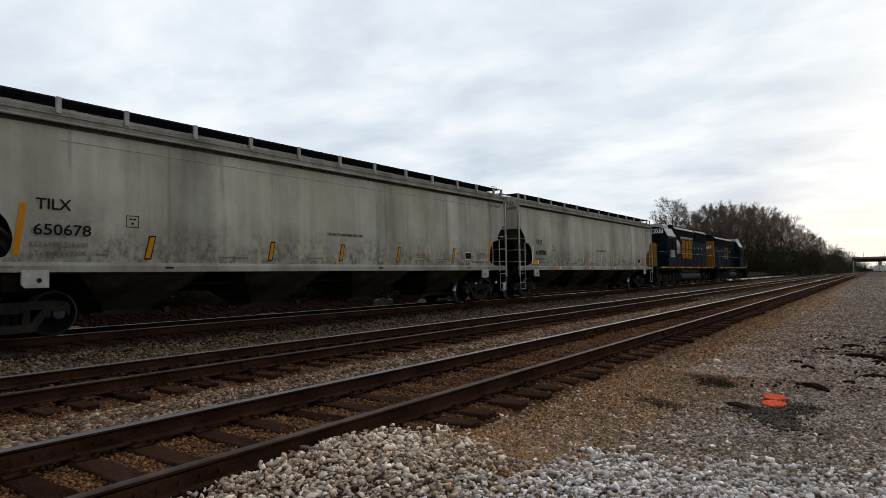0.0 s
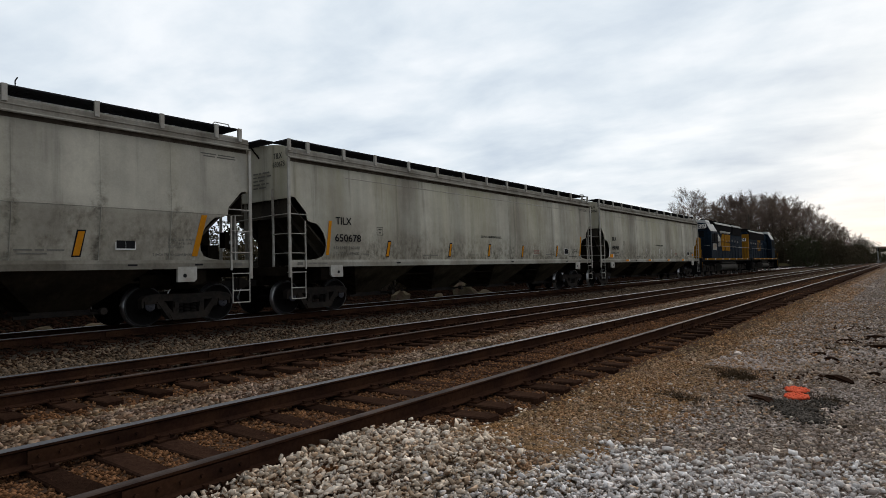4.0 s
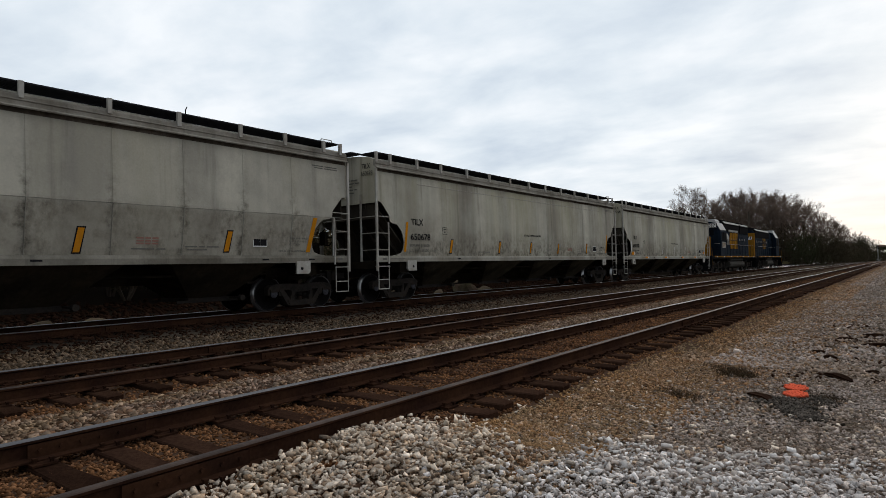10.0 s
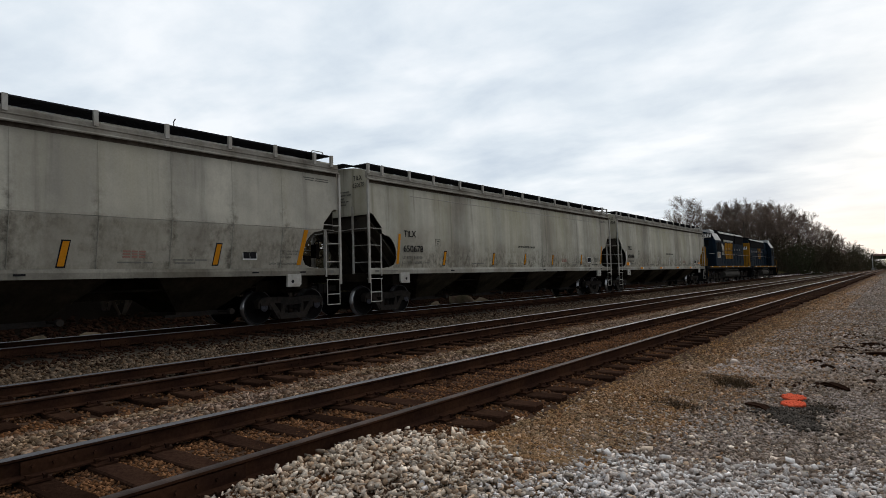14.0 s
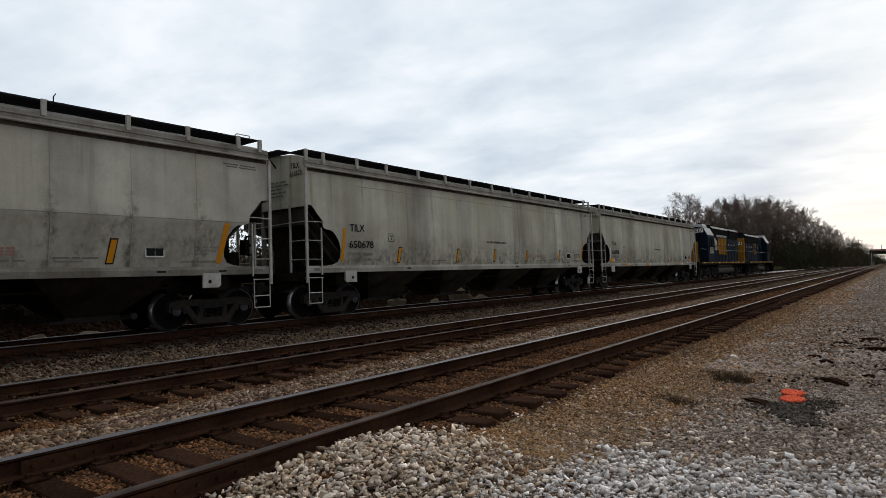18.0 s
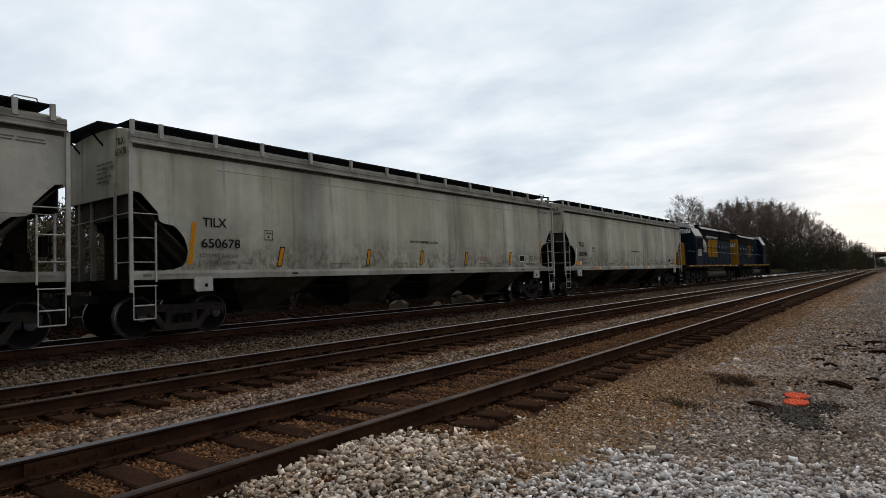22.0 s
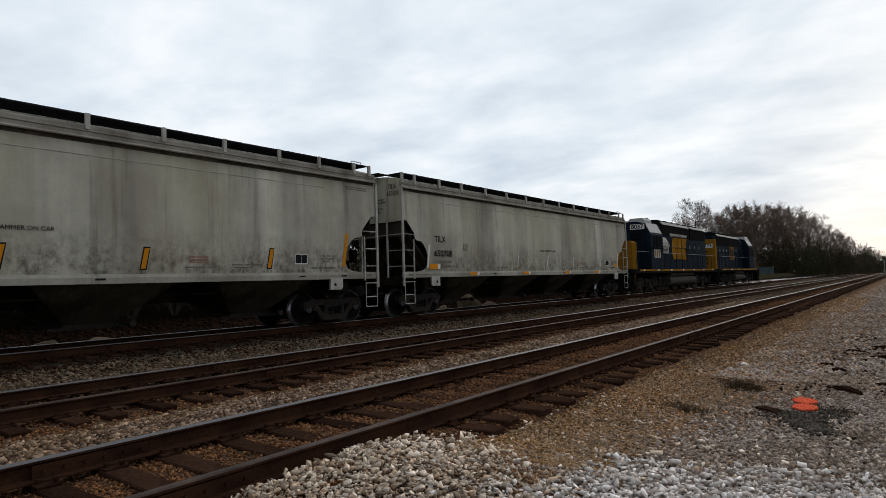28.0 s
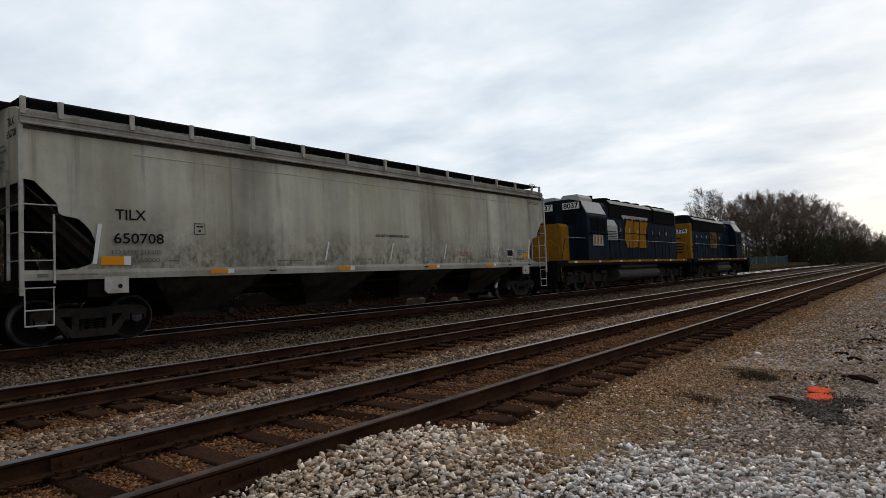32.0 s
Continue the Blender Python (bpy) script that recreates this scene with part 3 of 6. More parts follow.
LADDER, STILE = stile_mesh(), inner_stile_mesh()
RUNGS = [bar_mesh("rung", (0.045, -0.03, z), (0.045, 0.60 if z > 2.6 else 0.53, z)) for z in (1.14, 1.65, 2.17, 2.69)]
HANGERS = [bar_mesh("step_hanger", (0.03, y, 1.16), (0.03, y, 0.44)) for y in (0.03, 0.50)]
TREADS = [bar_mesh("step_tread", (0.03, 0.03, z), (0.03, 0.50, z), 0.015) for z in (0.44, 0.73)]


def end_post_mesh():
    bm = bmesh.new()
    box(bm, 0.88, 0.93, -0.05, 0.0, 1.12, 3.40)
    bevel(bm, 0.006)
    return mesh_of("end_ladder", bm, M_TRIM)


END_LADDER = end_post_mesh()
END_RUNGS = [bar_mesh("rung", (0.89, -0.04, z), (1.58, -0.04, z)) for z in (1.14, 1.65, 2.17, 2.69)] + [bar_mesh("grab_bar", (-1.3, -0.04, 2.62), (0.89, -0.04, 2.69), 0.012)]


def grating(y0, y1, x0, x1, z, pitch=0.055):
    """Roof walk grating: bearing bars along, cross bars close together."""
    bm = bmesh.new()
    for k in range(3):
        x = x0 + (x1 - x0) * k / 2
        box(bm, x - 0.006, x + 0.006, y0, y1, z - 0.030, z)
    n = max(2, int((y1 - y0) / pitch))
    for k in range(n + 1):
        y = y0 + (y1 - y0) * k / n
        box(bm, min(x0, x1), max(x0, x1), y - 0.0185, y + 0.0185, z - 0.030, z - 0.004)
    return bm


def end_sheet():
    bm = bmesh.new()
    arc = [(1.50 * math.cos(a), 4.42 + 0.22 * math.sin(a)) for a in np.linspace(0, math.pi, 15)]
    prism(bm, [(-1.50, 3.12), (1.50, 3.12)] + arc, -0.02, 0.02, "y")
    bmesh.ops.triangulate(bm, faces=[f for f in bm.faces if len(f.verts) > 4])
    return bm


def slope_sheet():
    bm = bmesh.new()
    prism(bm, [(-H + 0.05, 3.16), (-H + 0.05, 3.12), (-H + 1.85, 1.36), (-H + 1.92, 1.40)], -1.375, 1.375)
    for x in (-1.0, -0.35, 0.35, 1.0):
        prism(bm, [(-H + 0.05, 3.12), (-H + 1.85, 1.36), (-H + 1.75, 1.30), (-H + 0.05, 2.98)], x - 0.012, x + 0.012)
    return bm


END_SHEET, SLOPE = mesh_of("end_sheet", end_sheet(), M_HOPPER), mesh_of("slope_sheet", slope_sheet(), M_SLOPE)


def pad_mesh():
    bm = bmesh.new()
    prism(bm, [(1.42, 1.32), (1.88, 1.32), (1.88, 0.98), (1.48, 0.98), (1.42, 1.04)], 0, 0.06)
    bevel(bm, 0.012)
    return bm


def hole_mesh():
    bm = bmesh.new()
    rod(bm, (0.058, 1.71, 1.12), (0.064, 1.71, 1.12), 0.045, 14)
    return bm


PAD, HOLE = mesh_of("jacking_pad", pad_mesh(), M_TRIM), mesh_of("jack_hole", hole_mesh(), M_BLACK)


def placard_mesh():
    bm = bmesh.new()
    box(bm, 0.0, 0.006, 0.24, 0.42, 1.335, 1.405)
    return bm


PLACARD = mesh_of("sill_placard", placard_mesh(), M_FADED)


def slab(bm, y0, y1, z0, z1, x, slant=0.0, depth=0.004):
    prism(bm, [(y0, z0), (y1, z0), (y1 + slant, z1), (y0 + slant, z1)], x, x + depth)


def strip(y0, y1, z0, z1, crease, slant, proud):
    """A stuck-on strip that follows the side sheet's bulge."""
    bm = bmesh.new()
    n = 5
    rows = []
    for k in range(n):
        u = k / (n - 1)
        z = z0 + (z1 - z0) * u
        x = half_width(z, crease) + proud
        rows.append([bm.verts.new((xx, y + slant * u, z)) for xx in (x, x - 0.004) for y in (y0, y1)])
    for p, q in zip(rows, rows[1:]):
        for i, j in ((0, 1), (3, 2), (2, 0), (1, 3)):
            bm.faces.new((p[i], p[j], q[j], q[i]))
    bm.faces.new([rows[0][i] for i in (0, 2, 3, 1)])
    bm.faces.new([rows[-1][i] for i in (0, 1, 3, 2)])
    return bm


def bars(bm, y, z, x, widths, h=0.05, gap=0.05):
    for w in widths:
        box(bm, x, x + 0.003, y, y + w, z, z + h)
        y += w + gap


def brake_wheel():
    bm = bmesh.new()
    n, r = 28, 0.26
    pts = [(0.62 + r * math.cos(6.28318 * k / n), 0, 2.05 + r * math.sin(6.28318 * k / n)) for k in range(n)]
    for k in range(n):
        rod(bm, pts[k], pts[(k + 1) % n], 0.018, 6)
    for k in range(0, n, 7):
        rod(bm, (0.62, 0, 2.05), pts[k], 0.014, 5)
    rod(bm, (0.62, -0.16, 2.05), (0.62, 0.03, 2.05), 0.04, 10)
    box(bm, 0.50, 0.74, -0.20, -0.08, 1.80, 2.20)
    return bm


BRAKE = mesh_of("hand_brake", brake_wheel(), M_UNDER)


def coupler_mesh(reach=0.52):
    bm = bmesh.new()
    box(bm, -0.09, 0.09, -0.3, reach - 0.12, 0.78, 0.96)
    prism(bm, [(-0.20, reach - 0.14), (0.16, reach - 0.14), (0.20, reach + 0.10), (0.08, reach + 0.12), (0.04, reach - 0.02), (-0.10, reach), (-0.22, reach + 0.06)], 0.74, 1.02, "z")
    bevel(bm, 0.02)
    rod(bm, (0.10, reach - 0.2, 0.76), (0.16, reach - 0.05, 0.42), 0.025, 8)
    rod(bm, (0.16, reach - 0.05, 0.42), (0.12, reach + 0.10, 0.38), 0.025, 8)
    return bm


COUPLER = mesh_of("coupler", coupler_mesh(), M_TRUCK)


def hopper_car(cy, label, crease, paint):
    car = thing("covered_hopper_car", (TRACK_X3, cy, RAIL_Z3), label, "hopper car", "hopper cars of the train")
    seams = [-H + 2.0, -6.2, -4.65, -3.1, -1.55, 0, 1.55, 3.1, 4.65, 6.2, H - 2.0]
    for side in (1, -1):
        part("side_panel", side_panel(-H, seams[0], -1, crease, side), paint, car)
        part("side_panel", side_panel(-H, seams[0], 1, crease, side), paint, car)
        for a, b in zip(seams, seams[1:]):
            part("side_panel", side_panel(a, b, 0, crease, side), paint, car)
        for y in seams if crease else ():       # thin weld beads over the seams
            for zs, rr, mm in (((1.47, 2.1, 2.55), 0.010, M_WELD), ((2.55, 3.3, 4.2), 0.0045, paint)):
                bm = bmesh.new()
                for za, zb in zip(zs, zs[1:]):
                    xa, xb = side * (half_width(za, crease) + 0.001), side * (half_width(zb, crease) + 0.001)
                    rod(bm, (xa, y, za), (xb, y, zb), rr, 5)
                part("weld_seam", bm, mm, car)
        if not crease:
            bm = bmesh.new()
            for ya, yb in zip(seams, seams[1:]):
                rod(bm, (side * (half_width(3.86, False) - 0.001), ya + 0.05, 3.86), (side * (half_width(3.86, False) - 0.001), yb - 0.05, 3.86), 0.011, 8)
            part("belt_seam", bm, M_TRIM, car)
        if crease:
            bm = bmesh.new()
            rod(bm, (side * (half_width(2.55, True) - 0.002), -H + 0.2, 2.55), (side * (half_width(2.55, True) - 0.002), H - 0.2, 2.55), 0.008, 6)
            part("crease_seam", bm, M_WELD, car)
        bm = bmesh.new()      # top chord under the eave
        sec = [(1.49, 4.25), (1.622, 4.175), (1.632, 4.20), (1.560, 4.245), (1.555, 4.32), (1.572, 4.335), (1.572, 4.35), (1.552, 4.36), (1.548, 4.43), (1.52, 4.46), (1.46, 4.46), (1.46, 4.30)]
        prism(bm, [(side * x, z) for x, z in sec], -H - 0.01, H + 0.01, "y")
        part("top_chord", bm, M_CHORD, car)
        bm = bmesh.new()      # dark strip painted for the shade and grime under the eave
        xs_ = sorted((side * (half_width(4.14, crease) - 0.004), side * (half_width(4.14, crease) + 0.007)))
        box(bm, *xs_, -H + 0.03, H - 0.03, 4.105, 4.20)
        part("eave_seam", bm, M_EAVE_SHADE, car)
        bm = bmesh.new()      # side sill, a pressed angle
        sec = [(1.50, 1.275), (1.575, 1.275), (1.575, 1.40), (1.545, 1.47), (1.50, 1.47)]
        prism(bm, [(side * x, z) for x, z in sec], -H, H, "y")
        part("side_sill", bm, M_SILL_A if crease else M_SILL, car)
        for e in POSTS:
            y = -H + e
            bm = bmesh.new()
            box(bm, min(side * 1.52, side * 1.585), max(side * 1.52, side * 1.585), y - 0.045, y + 0.045, 4.38, 4.70)
            bevel(bm, 0.008)
            part("walk_post", bm, M_TRIM, car)
        for ya, yb in [(POSTS[0], POSTS[1])] + list(zip(POSTS[1:-1:3], POSTS[4::3])) + [(POSTS[13], POSTS[14])]:
            part("roof_walk", grating(-H + ya, -H + yb - 0.01, side * 0.82, side * 1.50, 4.707), M_GRATE, car)
        for s in (-1, 1):
            l = share("side_ladder", LADDER, car, (side * 1.555, s * -H, 0))
            if s > 0:
                l.scale = (1, -1, 1)
            l.location = (side * 1.555, s * H, 0)
            l.scale = (side, -s, 1)
            for me in [STILE] + RUNGS + HANGERS + TREADS:
                share(me.name.split(".")[0], me, l, (0, 0, 0))
            p = share("jacking_pad", PAD, car, (side * 1.515, s * H, 0))
            p.scale = (side, -s, 1)
            share("jack_hole", HOLE, p, (0, 0, 0))
            q = share("sill_placard", PLACARD, car, (side * 1.576, s * H, 0))
            q.scale = (side, -s, 1)
    # cross walks at both ends of the roof, with bent rail
    for s in (-1, 1):
        bm = grating(-1.5, 1.5, -0.26, 0.26, 4.707, 0.055) if s > 0 else grating(-0.85, 1.45, -0.24, 0.24, 4.725, 0.055)
        bmesh.ops.rotate(bm, verts=bm.verts[:], cent=(0, 0, 0), matrix=Matrix.Rotation(radians(90), 3, "Z"))
        part("cross_walk", bm, M_GRATE, car, at=(0, s * (H - 0.50 if s > 0 else H + 0.10), 0))
        for x in (-1.45, 1.45) if s > 0 else ():
            bm = bmesh.new()
            rod(bm, (x, s * (H - 0.92), 4.70), (x, s * (H - 0.84), 4.78), 0.014, 6)
            rod(bm, (x, s * (H - 0.84), 4.78), (x, s * (H - 0.48), 4.78), 0.014, 6)
            rod(bm, (x, s * (H - 0.48), 4.78), (x, s * (H - 0.45), 4.70), 0.014, 6)
            part("roof_grab_rail", bm, M_TRIM, car)
        for x in (-0.9, 0.3):
            bm = bmesh.new()
            rod(bm, (x, s * (H - 0.02), 4.30), (x - 0.1, s * (H + 0.24), 4.66), 0.022, 6)
            part("walk_brace", bm, M_UNDER, car)
        e = share("end_sheet", END_SHEET, car, (0, s * (H - 0.02), 0))
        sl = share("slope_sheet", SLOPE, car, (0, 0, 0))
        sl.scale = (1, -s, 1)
        bm = bmesh.new()      # dark plate added under the end sheet for the opening's shade
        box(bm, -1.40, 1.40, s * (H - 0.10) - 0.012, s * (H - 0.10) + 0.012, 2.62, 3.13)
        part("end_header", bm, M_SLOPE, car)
        el = share("end_ladder", END_LADDER, car, (0, s * H, 0))
        el.scale = (1, -s, 1)
        for me in END_RUNGS:
            share(me.name.split(".")[0], me, el, (0, 0, 0))
        bm = bmesh.new()      # end sill, posts and platform
        box(bm, -1.52, 1.52, s * H - 0.06, s * H + 0.04, 1.06, 1.30)
        box(bm, -1.48, 1.48, min(s * H, s * (H - 1.3)), max(s * H, s * (H - 1.3)), 1.25, 1.285)
        part("end_frame", bm, M_UNDER, car)
        for x in (-1.08, -0.45):
            bm = bmesh.new()
            box(bm, x - 0.05, x + 0.05, s * (H - 0.10) - 0.05, s * (H - 0.10) + 0.05, 1.285, 3.14)
            bevel(bm, 0.008)
            part("end_post", bm, M_CHORD, car)
        c = share("coupler", COUPLER, car, (0, s * (H + 0.06), 0), 0 if s > 0 else math.pi)
        bm = bmesh.new()      # brake hose hanging beside the coupler
        hose = [(0.35, H + 0.05, 0.85), (0.33, H + 0.30, 0.70), (0.28, H + 0.50, 0.42), (0.24, H + 0.58, 0.40)]
        for p, q in zip(hose, hose[1:]):
            rod(bm, (s * p[0], s * p[1], p[2]), (s * q[0], s * q[1], q[2]), 0.028, 6)
        part("brake_hose", bm, M_BLACK, car)
        car_truck(car, s * 8.33)
    share("hand_brake", BRAKE, car, (0, H + 0.05, 0))
    bm = bmesh.new()      # air reservoir lying on the end platform
    prof = [(0.05, -0.78), (0.20, -0.74), (0.30, -0.62), (0.30, 0.62), (0.20, 0.74), (0.05, 0.78)]
    lathe(bm, prof, (0, 0, 0), 20)
    bmesh.ops.rotate(bm, verts=bm.verts[:], cent=(0, 0, 0), matrix=Matrix.Rotation(radians(90), 3, "Z"))
    part("air_reservoir", bm, M_UNDER, car, "dark dusty air reservoir", at=(-0.15, H - 0.95, 1.72), smooth=True)
    for y in (H - 1.4, H - 0.5):
        bm = bmesh.new()
        box(bm, -0.42, 0.12, y - 0.03, y + 0.03, 1.285, 1.56)
        part("reservoir_saddle", bm, M_UNDER, car)
    bm = bmesh.new()      # control valve and pipes
    box(bm, 0.38, 0.72, H - 0.62, H - 0.34, 1.40, 1.86)
    box(bm, 0.44, 0.66, H - 0.80, H - 0.28, 1.50, 1.72)
    rod(bm, (0.55, H - 0.48, 1.285), (0.55, H - 0.48, 1.45), 0.05, 8)
    rod(bm, (0.40, H - 0.55, 1.65), (0.05, H - 0.60, 1.65), 0.025, 6)
    bevel(bm, 0.02)
    part("control_valve", bm, M_UNDER, car)
    for y in (-H + 0.16, H - 0.16):      # centre web between sill and slope sheet
        bm = bmesh.new()
        prism(bm, [(y, 1.285), (y, 3.10), (y * 0.985, 3.05), (y * 0.93, 1.285)], -0.03, 0.03)
        part("centre_web", bm, M_UNDER, car)
    # arched roof with the long trough hatch
    bm = bmesh.new()
    xs = np.linspace(1.50, -1.50, 13)
    arc = [(float(x), 4.44 + 0.22 * math.sqrt(max(0, 1 - (x / 1.5) ** 2))) for x in xs]
    prism(bm, arc + [(-1.48, 4.40), (1.48, 4.40)], -H + 0.005, H - 0.005, "y")
    part("roof", bm, paint, car)
    for k in range(6):
        bm = bmesh.new()
        prism(bm, [(-0.36, 4.64), (0.36, 4.64), (0.34, 4.74), (0.2, 4.78), (-0.2, 4.78), (-0.34, 4.74)], -8.9 + k * 3.0, -8.9 + k * 3.0 + 2.9, "y")
        part("roof_hatch", bm, M_TRIM, car)
    # hopper bays and underframe, the shade below the car in their colours
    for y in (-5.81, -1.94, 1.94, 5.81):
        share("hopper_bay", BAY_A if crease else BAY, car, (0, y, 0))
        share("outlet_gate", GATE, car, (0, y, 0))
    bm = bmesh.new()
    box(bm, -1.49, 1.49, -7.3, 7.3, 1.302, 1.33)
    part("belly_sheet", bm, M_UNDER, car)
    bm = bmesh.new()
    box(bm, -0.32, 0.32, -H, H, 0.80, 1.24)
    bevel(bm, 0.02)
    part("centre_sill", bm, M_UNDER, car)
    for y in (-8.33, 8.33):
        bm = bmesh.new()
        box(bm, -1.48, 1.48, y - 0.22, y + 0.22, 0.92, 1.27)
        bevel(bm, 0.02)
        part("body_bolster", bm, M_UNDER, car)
    bm = bmesh.new()
    rod(bm, (1.05, -7.2, 1.0), (1.05, 7.2, 1.0), 0.03, 8)
    part("brake_pipe", bm, M_UNDER, car)
    bm = bmesh.new()
    rod(bm, (0.75, 7.3, 1.0), (0.75, 8.0, 1.0), 0.16, 14)
    part("brake_cylinder", bm, M_UNDER, car)
    return car


SIDE_ROT = (radians(90), 0, radians(90))


def car_lettering(car, number, strips, extra):
    """Stencils on the side that faces the yard; strips: (from the rear end, base height, height, slant)."""
    y0, x = -H, 1.572
    if number:
        letters("TILX", 0.30, M_BLACK, car, (x, y0 + 1.64, 2.485), SIDE_ROT, width=0.62, bold=0.003)
        letters(number, 0.30, M_BLACK, car, (x + 0.002, y0 + 1.60, 1.995), SIDE_ROT, width=1.03, bold=0.003)
        letters("LD LMT 216500", 0.135, M_FADED, car, (x - 0.004, y0 + 1.56, 1.77), SIDE_ROT, width=1.02)
        if extra == "c":      # the patch covers its start
            letters("69000", 0.135, M_FADED, car, (x - 0.012, y0 + 2.12, 1.60), SIDE_ROT, width=0.42)
        else:
            letters("LT  WT  69500", 0.135, M_FADED, car, (x - 0.012, y0 + 1.55, 1.60), SIDE_ROT, width=1.0)
        end = (radians(90), 0, 0)
        letters("TILX", 0.22, M_BLACK, car, (1.00, -H - 0.045, 4.20), end, width=0.36)
        letters(number, 0.20, M_BLACK, car, (0.96, -H - 0.045, 3.98), end, width=0.50)
        bm = bmesh.new()
        for k, ws in enumerate(((0.2, 0.12, 0.3), (0.15, 0.35, 0.2), (0.22, 0.2), (0.3, 0.18, 0.1), (0.2, 0.3))):
            xx = 0.08
            for w in ws:
                box(bm, xx, xx + w, -H - 0.043, -H - 0.04, 3.86 - k * 0.10, 3.90 - k * 0.10)
                xx += w + 0.05
        part("small_stencil", bm, M_FADED, car)
        bm = bmesh.new()      # boxed consolidated stencil
        a, b, c, d = y0 + 3.33, y0 + 3.60, 2.22, 2.47
        for q in ((a, b, c, c + 0.012), (a, b, d - 0.012, d), (a, a + 0.012, c, d), (b - 0.012, b, c, d)):
            box(bm, x - 0.004, x - 0.001, *q)
        bars(bm, a + 0.07, 2.38, x - 0.004, (0.06, 0.06), 0.03, 0.02)
        bars(bm, a + 0.11, 2.28, x - 0.004, (0.05,), 0.04)
        part("boxed_stencil", bm, M_BLACK, car)
        letters("DO NOT HAMMER ON CAR", 0.12, M_BLACK, car, (x - 0.003, y0 + 9.10, 2.30), SIDE_ROT, width=1.48)
    for e, z, h, slant, w, material, name in strips:
        sill = z < 1.45      # those on the sill stand further out
        push = 0.024 if sill else 0.016 if material in (M_ORANGE, M_WHITE) else 0.008
        part(name, strip(y0 + e, y0 + e + w, z, z + h, extra == "crease", slant, (1.581 - half_width(z, False)) if sill else push), material, car)
        if material is M_YELLOW and h < 0.7 and w < 0.2:
            part("strip_border", strip(y0 + e - 0.025, y0 + e + w + 0.025, z - 0.03, z + h + 0.03, extra == "crease", slant, 0.0045), M_BLACK, car)
    for e, z, ws in ((5.6, 1.60, (0.3, 0.45)), (2.75, 1.62, (0.25,)), (8.4, 1.62, (0.3, 0.2)), (13.2, 1.60, (0.5, 0.2)), (14.4, 1.66, (0.3, 0.15, 0.3)), (14.45, 1.59, (0.5,)), (18.1, 3.96, (0.4, 0.45)), (18.17, 3.90, (0.3, 0.5))):
        bm = bmesh.new()
        bars(bm, y0 + e, z, half_width(z, extra == "crease") + 0.004, ws, 0.028)
        part("small_stencil", bm, M_FADED, car)
    bm = bmesh.new()
    bars(bm, y0 + 0.62, 1.362, 1.576, (0.10, 0.16, 0.12, 0.2), 0.022, 0.03)
    part("sill_stencil", bm, M_FADED, car)
    cr = extra == "crease"
    for line, z, wd in (("EXW 10-8  H 9-1", 1.905, 0.58), ("EW   9-10 H 15-0", 1.825, 0.56), ("CU FT 6351", 1.745, 0.36), ("2 INCH TREAD COMP SHOES", 1.57, 0.92)):
        letters(line, 0.082, M_FADED, car, (half_width(z, cr) + 0.006, y0 + (17.33 if wd < 0.9 else 17.0) - (0 if cr else 0.2), z), SIDE_ROT, width=wd)
    bm = bmesh.new()
    for z in (1.83, 1.77, 1.71):
        bars(bm, y0 + 13.3, z, half_width(z, cr) + 0.004, (0.16, 0.12, 0.14), 0.035, 0.03)
    part("red_stencil", bm, M_RED, car)
    for e in (5.3 if extra == "c" else 4.2, 11.3, 16.4, 17.9):     # slots in the sill
        bm = bmesh.new()
        box(bm, 1.574, 1.580, y0 + e, y0 + e + 0.20, 1.345, 1.385)
        part("sill_slot", bm, M_BLACK, car)
    bm = bmesh.new()      # dark inspection plate with white edge, and its pale panes
    e = {"crease": 16.20, "b": 16.28, "c": 16.35}[extra]
    xw = half_width(1.8, extra == "crease") + 0.004
    slab(bm, y0 + e, y0 + e + 0.42, 1.69, 1.97, xw)
    plate = part("stencil_panel", bm, M_WHITE, car)
    bm = bmesh.new()
    slab(bm, y0 + e + 0.02, y0 + e + 0.205, 1.72, 1.95, xw + 0.004)
    slab(bm, y0 + e + 0.215, y0 + e + 0.40, 1.72, 1.95, xw + 0.004)
    part("stencil_field", bm, M_BLACK, plate)


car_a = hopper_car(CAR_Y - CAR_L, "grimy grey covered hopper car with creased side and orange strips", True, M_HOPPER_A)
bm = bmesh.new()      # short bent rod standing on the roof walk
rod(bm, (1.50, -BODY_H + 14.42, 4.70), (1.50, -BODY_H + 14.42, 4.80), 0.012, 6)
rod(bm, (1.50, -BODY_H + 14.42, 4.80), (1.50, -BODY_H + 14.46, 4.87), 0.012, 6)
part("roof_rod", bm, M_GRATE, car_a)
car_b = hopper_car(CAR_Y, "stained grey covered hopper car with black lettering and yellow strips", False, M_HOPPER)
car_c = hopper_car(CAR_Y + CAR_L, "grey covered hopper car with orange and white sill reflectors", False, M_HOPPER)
Y, S = M_YELLOW, "reflective_strip"
car_lettering(car_a, "", [(12.07, 1.53, 0.49, 0.08, 0.12, Y, S), (15.40, 1.57, 0.48, 0.08, 0.12, Y, S), (17.90, 1.56, 0.95, 0.18, 0.14, Y, S), (8.6, 1.55, 0.49, 0.08, 0.12, Y, S), (5.0, 1.55, 0.49, 0.08, 0.12, Y, S), (1.25, 1.60, 0.95, 0.10, 0.12, Y, S)], "crease")
